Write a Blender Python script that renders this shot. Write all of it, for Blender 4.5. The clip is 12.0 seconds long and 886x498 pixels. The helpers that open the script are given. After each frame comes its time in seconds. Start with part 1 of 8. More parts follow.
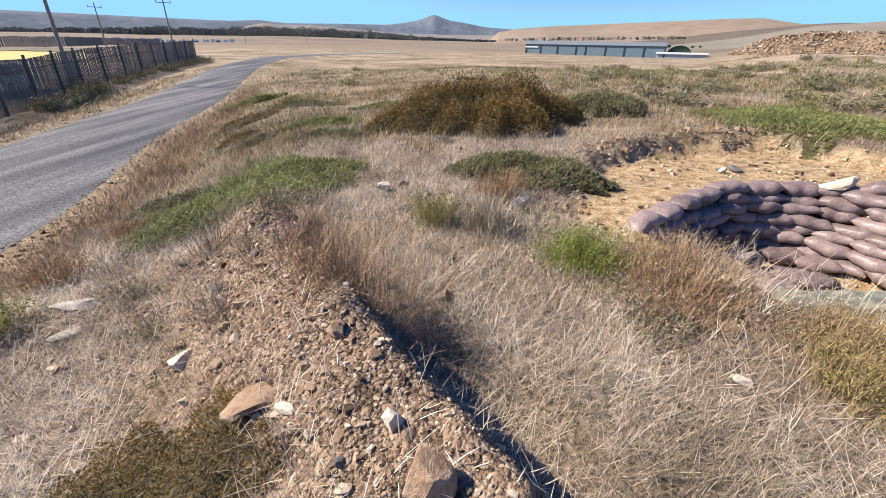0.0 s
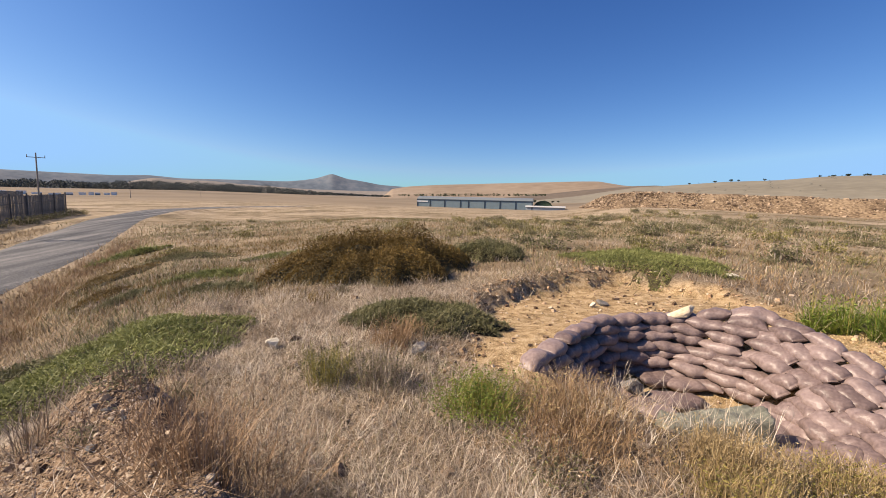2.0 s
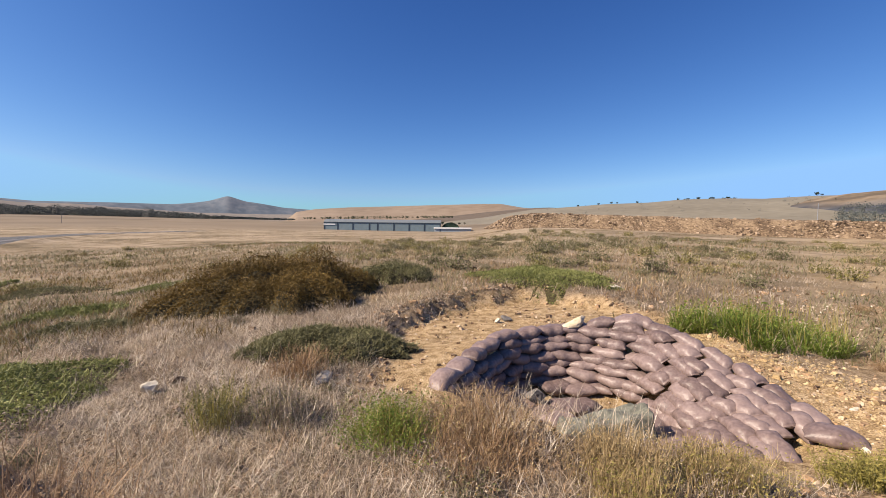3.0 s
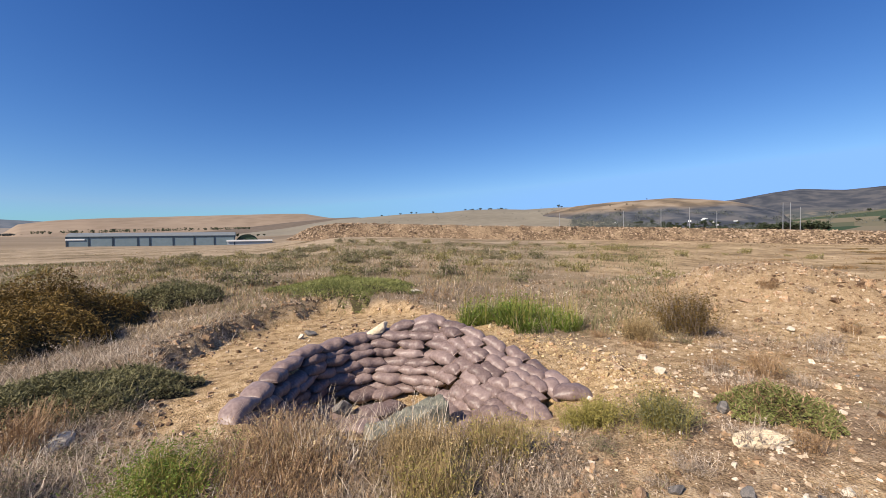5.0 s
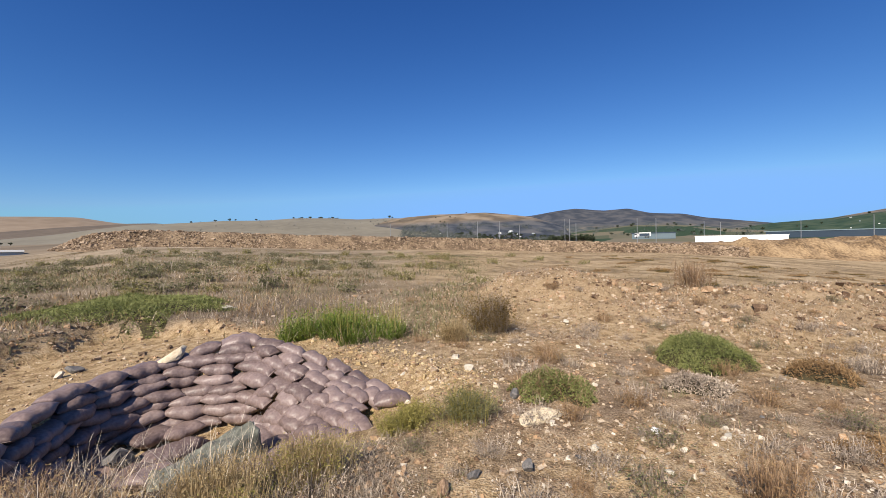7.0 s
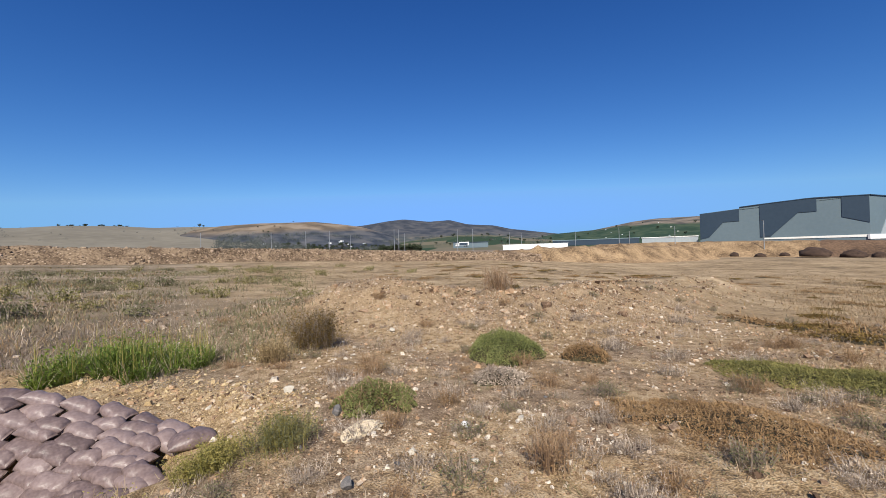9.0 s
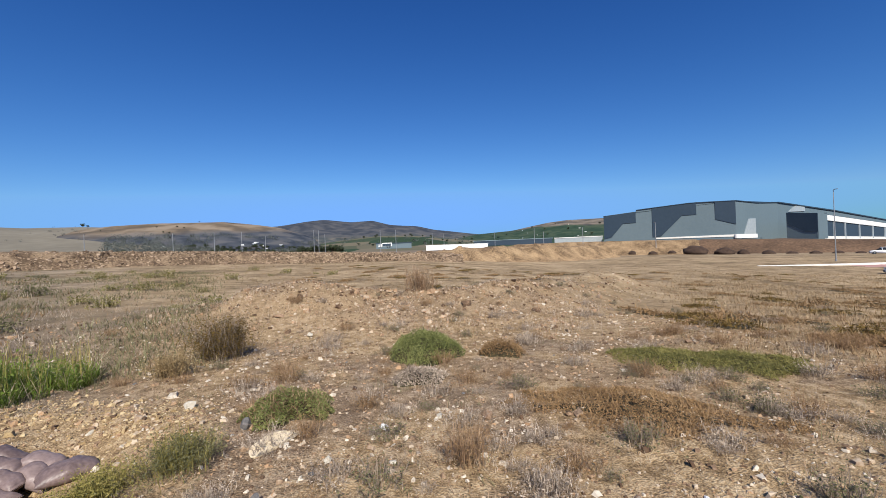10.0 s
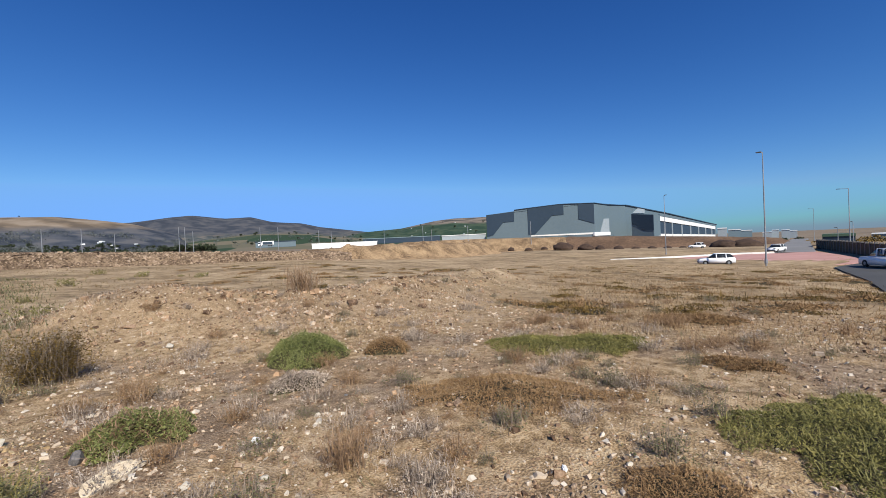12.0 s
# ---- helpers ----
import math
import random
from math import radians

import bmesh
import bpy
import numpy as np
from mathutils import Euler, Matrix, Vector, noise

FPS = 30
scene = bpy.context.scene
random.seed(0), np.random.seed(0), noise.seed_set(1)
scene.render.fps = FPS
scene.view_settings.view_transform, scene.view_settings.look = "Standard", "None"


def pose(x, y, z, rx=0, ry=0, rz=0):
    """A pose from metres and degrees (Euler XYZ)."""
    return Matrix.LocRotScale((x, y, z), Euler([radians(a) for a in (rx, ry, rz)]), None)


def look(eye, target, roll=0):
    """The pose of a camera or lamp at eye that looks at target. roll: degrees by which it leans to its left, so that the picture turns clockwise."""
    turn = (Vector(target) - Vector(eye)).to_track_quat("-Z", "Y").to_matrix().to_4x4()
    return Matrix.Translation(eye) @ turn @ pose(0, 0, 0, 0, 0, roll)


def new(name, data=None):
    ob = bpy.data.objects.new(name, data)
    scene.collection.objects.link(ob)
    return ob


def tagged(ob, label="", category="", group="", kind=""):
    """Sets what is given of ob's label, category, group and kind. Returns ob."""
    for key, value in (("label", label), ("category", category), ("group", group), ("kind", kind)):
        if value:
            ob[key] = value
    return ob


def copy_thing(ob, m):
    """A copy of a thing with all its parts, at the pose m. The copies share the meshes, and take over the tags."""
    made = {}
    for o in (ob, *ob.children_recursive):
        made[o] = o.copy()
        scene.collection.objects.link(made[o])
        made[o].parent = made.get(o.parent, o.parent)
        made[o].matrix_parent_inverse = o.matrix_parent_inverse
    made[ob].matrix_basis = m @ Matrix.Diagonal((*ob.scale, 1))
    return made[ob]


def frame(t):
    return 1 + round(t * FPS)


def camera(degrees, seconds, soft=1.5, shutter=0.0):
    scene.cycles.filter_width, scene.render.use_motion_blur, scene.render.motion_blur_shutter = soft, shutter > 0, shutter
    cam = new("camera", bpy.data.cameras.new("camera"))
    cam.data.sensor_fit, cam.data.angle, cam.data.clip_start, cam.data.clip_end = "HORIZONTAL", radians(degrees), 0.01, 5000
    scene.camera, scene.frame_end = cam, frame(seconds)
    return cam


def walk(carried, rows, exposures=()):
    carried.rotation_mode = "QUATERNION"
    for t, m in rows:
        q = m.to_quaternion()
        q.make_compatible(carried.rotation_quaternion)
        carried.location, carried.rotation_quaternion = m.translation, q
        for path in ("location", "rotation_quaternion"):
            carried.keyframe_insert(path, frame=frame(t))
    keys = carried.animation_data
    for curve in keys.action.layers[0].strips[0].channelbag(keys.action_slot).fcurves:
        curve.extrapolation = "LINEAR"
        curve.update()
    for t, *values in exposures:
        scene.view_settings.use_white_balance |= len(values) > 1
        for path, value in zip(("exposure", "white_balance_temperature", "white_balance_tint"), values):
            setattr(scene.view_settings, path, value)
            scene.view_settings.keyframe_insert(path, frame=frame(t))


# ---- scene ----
cam = camera(93.8, 12.0, soft=0.6)
EYE = 1.6
PATH = [
    (0.0, -0.130, 0.246, -0.083, -0.39, -25.84, -1.29),
    (0.5, -0.119, 0.248, -0.048, -2.14, -19.80, -1.46),
    (1.0, -0.104, 0.250, -0.019, -4.85, -14.21, -1.61),
    (1.5, -0.081, 0.239, 0.005, -9.04, -9.33, -1.51),
    (2.0, -0.061, 0.252, -0.004, -14.10, -6.14, -1.50),
    (2.5, -0.037, 0.252, -0.005, -20.08, -4.13, -1.20),
    (3.0, -0.008, 0.243, -0.010, -26.55, -2.84, -0.73),
    (5.0, 0.049, 0.183, -0.004, -52.82, -1.51, 0.83),
    (5.5, 0.077, 0.156, -0.007, -58.98, -1.37, 0.83),
    (6.0, 0.092, 0.131, -0.003, -64.59, -1.18, 0.86),
    (6.5, 0.108, 0.095, -0.001, -70.10, -0.89, 0.85),
    (7.0, 0.116, 0.058, 0.002, -75.71, -0.49, 0.81),
    (9.0, 0.125, -0.054, 0.028, -98.74, 0.37, 1.72),
    (9.5, 0.121, -0.084, 0.031, -104.43, 0.26, 1.99),
    (10.0, 0.113, -0.111, 0.026, -109.30, 0.11, 2.24),
    (10.5, 0.102, -0.139, 0.026, -113.79, -0.09, 2.45),
    (11.0, 0.101, -0.171, 0.020, -118.10, -0.35, 2.58),
    (11.5, 0.101, -0.183, 0.019, -121.56, -0.60, 2.61),
    (12.0, 0.099, -0.199, 0.017, -124.48, -0.85, 2.66),
]
walk(cam, [(t, pose(x, y, EYE + z, 90 + pitch, roll, yaw)) for t, x, y, z, yaw, pitch, roll in PATH],
     exposures=[(0.0, 1.08, 6800, 13), (0.8, 0.92, 7700, 15), (1.5, 0.83, 8100, 16), (3.0, 0.75, 7650, 16), (5.5, 0.63, 7200, 13), (9.0, 0.41, 6600, 10), (12.0, 0.36, 6450, 10)])

# ---- world, sun ----
SUN_AZ, SUN_EL = 279.0, 40.0        # compass degrees clockwise from +y
world = bpy.data.worlds.new("world")
scene.world = world
world.use_nodes = True
wt = world.node_tree
sky = wt.nodes.new("ShaderNodeTexSky")
sky.sky_type = "NISHITA"
sky.sun_disc = False
sky.sun_elevation = radians(SUN_EL)
sky.sun_rotation = radians(SUN_AZ)
sky.altitude = 0.0
sky.air_density, sky.dust_density, sky.ozone_density = 0.8, 0.60, 1.6
wt.nodes["Background"].inputs["Strength"].default_value = 0.07
# the channels deepen towards the zenith and stay pale along the horizon
split = wt.nodes.new("ShaderNodeSeparateColor")
joined = wt.nodes.new("ShaderNodeCombineColor")
wt.links.new(sky.outputs["Color"], split.inputs[0])
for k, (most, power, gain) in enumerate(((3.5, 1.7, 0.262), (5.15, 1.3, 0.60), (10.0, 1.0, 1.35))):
    last = split.outputs[k]
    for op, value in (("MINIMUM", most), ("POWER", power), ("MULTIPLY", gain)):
        node = wt.nodes.new("ShaderNodeMath")
        node.operation = op
        node.inputs[1].default_value = value
        wt.links.new(last, node.inputs[0])
        last = node.outputs[0]
    wt.links.new(last, joined.inputs[k])
wt.links.new(joined.outputs[0], wt.nodes["Background"].inputs["Color"])
sun_data = bpy.data.lights.new("sun", "SUN")
sun_data.energy, sun_data.angle, sun_data.color = 5.0, radians(0.5), (1.0, 0.94, 0.83)
sun = new("sun", sun_data)
sa, se = radians(SUN_AZ), radians(SUN_EL)
sun.matrix_world = look((0, 0, 0), (-math.sin(sa) * math.cos(se), -math.cos(sa) * math.cos(se), -math.sin(se)))

# ---- small tools ----


def P(az, r):
    """Plan place from compass degrees and metres."""
    return r * math.sin(radians(az)), r * math.cos(radians(az))


def smooth(a, b, x):
    t = np.clip((x - a) / (b - a), 0, 1)
    return t * t * (3 - 2 * t)


def vnoise(x, y, seed=0.0):
    xi, yi = np.floor(x), np.floor(y)
    fx, fy = x - xi, y - yi
    fx, fy = fx * fx * (3 - 2 * fx), fy * fy * (3 - 2 * fy)

    def h(a, b):
        v = np.sin(a * 127.1 + b * 311.7 + seed * 74.7) * 43758.5453
        return v - np.floor(v)
    return (h(xi, yi) * (1 - fx) + h(xi + 1, yi) * fx) * (1 - fy) + (h(xi, yi + 1) * (1 - fx) + h(xi + 1, yi + 1) * fx) * fy


def fbm(x, y, scale, seed=0.0, octaves=4):
    total, amp, s = 0, 0.5, scale
    for k in range(octaves):
        total = total + amp * vnoise(x * s, y * s, seed + k * 3.3)
        amp, s = amp * 0.5, s * 2.03
    return total / (1 - 0.5 ** octaves)


def seg_dist(x, y, pts):
    """Distance to a polyline, and how far along it (0..n-1)."""
    best = np.full(np.shape(x), 1e9)
    along = np.zeros(np.shape(x))
    for k in range(len(pts) - 1):
        ax, ay = pts[k][:2]
        bx, by = pts[k + 1][:2]
        dx, dy = bx - ax, by - ay
        t = np.clip(((x - ax) * dx + (y - ay) * dy) / (dx * dx + dy * dy), 0, 1)
        d = np.hypot(x - ax - t * dx, y - ay - t * dy)
        along = np.where(d < best, k + t, along)
        best = np.minimum(best, d)
    return best, along


def inside(x, y, poly):
    """Signed distance to a closed polygon, positive inside."""
    d, _ = seg_dist(x, y, list(poly) + [poly[0]])
    hit = np.zeros(np.shape(x), bool)
    for k in range(len(poly)):
        (ax, ay), (bx, by) = poly[k][:2], poly[(k + 1) % len(poly)][:2]
        if ay != by:
            hit ^= ((ay > y) != (by > y)) & (x < (bx - ax) * (y - ay) / (by - ay) + ax)
    return np.where(hit, d, -d)


def mesh_np(name, verts, faces, material=None, smooth_shade=False):
    """A mesh from arrays: faces is an (n, 3) or (n, 4) array, or a list of such."""
    me = bpy.data.meshes.new(name)
    verts = np.asarray(verts, np.float32).reshape(-1, 3)
    groups = [np.asarray(f, np.int32) for f in (faces if isinstance(faces, list) else [faces]) if len(f)]
    loops = np.concatenate([f.ravel() for f in groups])
    sizes = np.concatenate([np.full(len(f), f.shape[1], np.int32) for f in groups])
    me.vertices.add(len(verts))
    me.vertices.foreach_set("co", verts.ravel())
    me.loops.add(len(loops))
    me.loops.foreach_set("vertex_index", loops)
    me.polygons.add(len(sizes))
    me.polygons.foreach_set("loop_start", np.concatenate([[0], np.cumsum(sizes)[:-1]]).astype(np.int32))
    me.polygons.foreach_set("use_smooth", np.full(len(sizes), smooth_shade, bool))
    me.update(calc_edges=True)
    if material:
        me.materials.append(material)
    return me


def put_np(name, verts, faces, material, parent=None, label="", smooth_shade=False):
    ob = new(name, mesh_np(name, verts, faces, material, smooth_shade))
    ob.parent = parent
    return tagged(ob, label)


def part(name, bm, material, parent=None, label="", smooth_shade=False):
    """Links a bmesh as one mesh object, under a thing or a part."""
    me = bpy.data.meshes.new(name)
    bm.normal_update()
    bm.to_mesh(me)
    bm.free()
    if material:
        me.materials.append(material)
    if smooth_shade:
        me.polygons.foreach_set("use_smooth", np.ones(len(me.polygons), bool))
    ob = new(name, me)
    ob.parent = parent
    return tagged(ob, label)


def thing(name, m, label, category, group="", kind=""):
    ob = new(name)
    ob.empty_display_size = 0.1
    ob.matrix_world = m
    return tagged(ob, label, category, group, kind)


def box(bm, cx, cy, cz, sx, sy, sz, bevel=0.0, m=None):
    """A box of full sizes round a centre, added to bm."""
    made = bmesh.ops.create_cube(bm, size=1.0)["verts"]
    bmesh.ops.scale(bm, verts=made, vec=(sx, sy, sz))
    bmesh.ops.translate(bm, verts=made, vec=(cx, cy, cz))
    if bevel:
        edges = list({e for v in made for e in v.link_edges})
        made = list({v for f in bmesh.ops.bevel(bm, geom=edges, offset=bevel, segments=2, affect="EDGES")["faces"] for v in f.verts} | {v for v in made if v.is_valid})
    if m is not None:
        bmesh.ops.transform(bm, matrix=m, verts=[v for v in made if v.is_valid])
    return bm


def tube(bm, a, b, ra, rb, n=8):
    """A tapered round bar from a to b."""
    a, b = Vector(a), Vector(b)
    q = (b - a).to_track_quat("Z", "Y")
    rings = []
    for c, r in ((a, ra), (b, rb)):
        rings.append([bm.verts.new(c + q @ Vector((r * math.cos(2 * math.pi * k / n), r * math.sin(2 * math.pi * k / n), 0))) for k in range(n)])
    for k in range(n):
        bm.faces.new((rings[0][k], rings[0][(k + 1) % n], rings[1][(k + 1) % n], rings[1][k]))
    bm.faces.new(rings[0][::-1])
    bm.faces.new(rings[1])
    return bm


def leaves(x, y, z, size, seed, up=0.6, slim=0.45):
    """Small pointed leaves facing mostly upward."""
    g = np.random.default_rng(seed)
    n = len(x)
    d = g.normal(0, 1, (n, 3)) * np.array([1, 1, up])
    d /= np.linalg.norm(d, axis=1)[:, None]
    q = np.cross(d, g.normal(0, 1, (n, 3)))
    q /= np.linalg.norm(q, axis=1)[:, None] + 1e-9
    c = np.stack([x, y, z], -1)
    s = size[:, None]
    bend = np.cross(q, d) * s * 0.12
    V = np.stack([c - d * s * 0.5, c + q * s * slim * 0.5 + bend, c + d * s * 0.5, c - q * s * slim * 0.5 + bend], 1)
    F = np.arange(n * 4).reshape(n, 4)
    return V.reshape(-1, 3), F



# ---- materials ----
def surface(name, cols, scale=4.0, fine=40.0, rough=0.8, bump=0.3, bump_scale=60.0, rand="", spread=0.25, metallic=0.0, coords="Object", spec=0.3, dist=0.01, stretch=None, span=(0.32, 0.68)):
    """A worn surface: two scales of noise through a ramp of colours, with fine relief; rand: 'island' or 'object' varies pieces."""
    ma = bpy.data.materials.new(name)
    ma.use_nodes = True
    nt = ma.node_tree
    nd, ln = nt.nodes, nt.links
    bsdf = nd["Principled BSDF"]
    tc = nd.new("ShaderNodeTexCoord")
    n1, n2 = nd.new("ShaderNodeTexNoise"), nd.new("ShaderNodeTexNoise")
    n1.inputs["Scale"].default_value, n2.inputs["Scale"].default_value = scale, fine
    n1.inputs["Detail"].default_value, n2.inputs["Detail"].default_value = 4.0, 3.0
    mixn = nd.new("ShaderNodeMath")
    mixn.operation = "MULTIPLY_ADD"
    if stretch:
        mp = nd.new("ShaderNodeMapping")
        mp.inputs["Scale"].default_value = stretch
        mp.inputs["Rotation"].default_value = (0, 0, radians(-14))
        ln.new(tc.outputs[coords], mp.inputs["Vector"])
        ln.new(mp.outputs[0], n1.inputs["Vector"])
    else:
        ln.new(tc.outputs[coords], n1.inputs["Vector"])
    ln.new(tc.outputs[coords], n2.inputs["Vector"])
    half = nd.new("ShaderNodeMath")
    half.operation = "MULTIPLY"
    half.inputs[1].default_value = 0.5
    ln.new(n1.outputs["Fac"], half.inputs[0])
    ln.new(n2.outputs["Fac"], mixn.inputs[0])
    mixn.inputs[1].default_value = 0.5
    ln.new(half.outputs[0], mixn.inputs[2])
    fac = mixn.outputs[0]
    if rand:
        src = nd.new("ShaderNodeNewGeometry").outputs["Random Per Island"] if rand == "island" else nd.new("ShaderNodeObjectInfo").outputs["Random"]
        sub = nd.new("ShaderNodeMath")
        sub.operation = "MULTIPLY_ADD"
        ln.new(src, sub.inputs[0])
        sub.inputs[1].default_value = spread * 2
        add = nd.new("ShaderNodeMath")
        add.operation = "SUBTRACT"
        ln.new(fac, add.inputs[0])
        add.inputs[1].default_value = spread
        ln.new(add.outputs[0], sub.inputs[2])
        fac = sub.outputs[0]
    ramp = nd.new("ShaderNodeValToRGB")
    ln.new(fac, ramp.inputs[0])
    els = ramp.color_ramp.elements
    lo, hi = span
    while len(els) < len(cols):
        els.new(0.5)
    for k, c in enumerate(cols):
        els[k].position = lo + (hi - lo) * k / max(1, len(cols) - 1)
        els[k].color = (*c, 1)
    ln.new(ramp.outputs[0], bsdf.inputs["Base Color"])
    bsdf.inputs["Roughness"].default_value = rough
    bsdf.inputs["Metallic"].default_value = metallic
    bsdf.inputs["Specular IOR Level"].default_value = spec
    if bump:
        nb = nd.new("ShaderNodeTexNoise")
        nb.inputs["Scale"].default_value, nb.inputs["Detail"].default_value = bump_scale, 5.0
        ln.new(tc.outputs[coords], nb.inputs["Vector"])
        bp = nd.new("ShaderNodeBump")
        bp.inputs["Strength"].default_value, bp.inputs["Distance"].default_value = bump, dist
        ln.new(nb.outputs["Fac"], bp.inputs["Height"])
        ln.new(bp.outputs[0], bsdf.inputs["Normal"])
    return ma


def plant(name, cols, rough=0.75, trans=0.0):
    """Leaf or straw: one tone per piece, drawn from a ramp; trans: light let through thin leaves."""
    ma = bpy.data.materials.new(name)
    ma.use_nodes = True
    nt = ma.node_tree
    nd, ln = nt.nodes, nt.links
    bsdf = nd["Principled BSDF"]
    geo = nd.new("ShaderNodeNewGeometry")
    tc = nd.new("ShaderNodeTexCoord")
    nz = nd.new("ShaderNodeTexNoise")
    nz.inputs["Scale"].default_value = 1.3
    nz.inputs["Detail"].default_value = 3.0
    ln.new(tc.outputs["Object"], nz.inputs["Vector"])
    ma1 = nd.new("ShaderNodeMath")
    ma1.operation = "MULTIPLY_ADD"
    ln.new(geo.outputs["Random Per Island"], ma1.inputs[0])
    ma1.inputs[1].default_value = 0.6
    sc = nd.new("ShaderNodeMath")
    sc.operation = "MULTIPLY_ADD"
    ln.new(nz.outputs["Fac"], sc.inputs[0])
    sc.inputs[1].default_value, sc.inputs[2].default_value = 1.4, -0.5
    ln.new(sc.outputs[0], ma1.inputs[2])
    ramp = nd.new("ShaderNodeValToRGB")
    ln.new(ma1.outputs[0], ramp.inputs[0])
    els = ramp.color_ramp.elements
    while len(els) < len(cols):
        els.new(0.5)
    for k, c in enumerate(cols):
        els[k].position = k / max(1, len(cols) - 1)
        els[k].color = (*c, 1)
    ln.new(ramp.outputs[0], bsdf.inputs["Base Color"])
    bsdf.inputs["Roughness"].default_value = rough
    bsdf.inputs["Specular IOR Level"].default_value = 0.25
    if trans:
        tr = nd.new("ShaderNodeBsdfTranslucent")
        ln.new(ramp.outputs[0], tr.inputs["Color"])
        mx = nd.new("ShaderNodeMixShader")
        mx.inputs[0].default_value = trans
        ln.new(bsdf.outputs[0], mx.inputs[1])
        ln.new(tr.outputs[0], mx.inputs[2])
        ln.new(mx.outputs[0], nd["Material Output"].inputs["Surface"])
    return ma


def hill_cover(name, low, high, split, soft, cell=0.0):
    """Cover of a distant hill: one range of tones on the foot, another on the crest; cell: width of fields."""
    ma = bpy.data.materials.new(name)
    ma.use_nodes = True
    nt = ma.node_tree
    nd, ln = nt.nodes, nt.links
    bsdf = nd["Principled BSDF"]
    tc = nd.new("ShaderNodeTexCoord")
    tones = []
    for cols, sc in ((low, 0.022), (high, 0.016)):
        if cell and cols is low:
            n = nd.new("ShaderNodeTexVoronoi")
            n.inputs["Scale"].default_value = 1.0 / cell
            sp = nd.new("ShaderNodeSeparateColor")
            ln.new(tc.outputs["Object"], n.inputs["Vector"])
            ln.new(n.outputs["Color"], sp.inputs[0])
            src, lo, hi = sp.outputs[0], 0.1, 0.9
        else:
            n = nd.new("ShaderNodeTexNoise")
            n.inputs["Scale"].default_value, n.inputs["Detail"].default_value = sc, 7.0
            ln.new(tc.outputs["Object"], n.inputs["Vector"])
            src, lo, hi = n.outputs["Fac"], 0.40, 0.60
        r = nd.new("ShaderNodeValToRGB")
        ln.new(src, r.inputs[0])
        els = r.color_ramp.elements
        while len(els) < len(cols):
            els.new(0.5)
        for k, c in enumerate(cols):
            els[k].position = lo + (hi - lo) * k / (len(cols) - 1)
            els[k].color = (*c, 1)
        tones.append(r.outputs[0])
    wob = nd.new("ShaderNodeTexNoise")
    wob.inputs["Scale"].default_value, wob.inputs["Detail"].default_value = 0.006, 6.0
    ln.new(tc.outputs["Object"], wob.inputs["Vector"])
    xyz = nd.new("ShaderNodeSeparateXYZ")
    ln.new(tc.outputs["Object"], xyz.inputs[0])
    up = nd.new("ShaderNodeMath")
    up.operation = "MULTIPLY_ADD"
    ln.new(wob.outputs["Fac"], up.inputs[0])
    up.inputs[1].default_value = 60.0
    ln.new(xyz.outputs[2], up.inputs[2])
    mr = nd.new("ShaderNodeMapRange")
    ln.new(up.outputs[0], mr.inputs[0])
    mr.inputs[1].default_value, mr.inputs[2].default_value = split + 30 - soft, split + 30 + soft
    mx = nd.new("ShaderNodeMix")
    mx.data_type = "RGBA"
    ln.new(mr.outputs[0], mx.inputs[0])
    ln.new(tones[0], mx.inputs[6])
    ln.new(tones[1], mx.inputs[7])
    ln.new(mx.outputs[2], bsdf.inputs["Base Color"])
    bsdf.inputs["Roughness"].default_value = 0.95
    bsdf.inputs["Specular IOR Level"].default_value = 0.05
    return ma


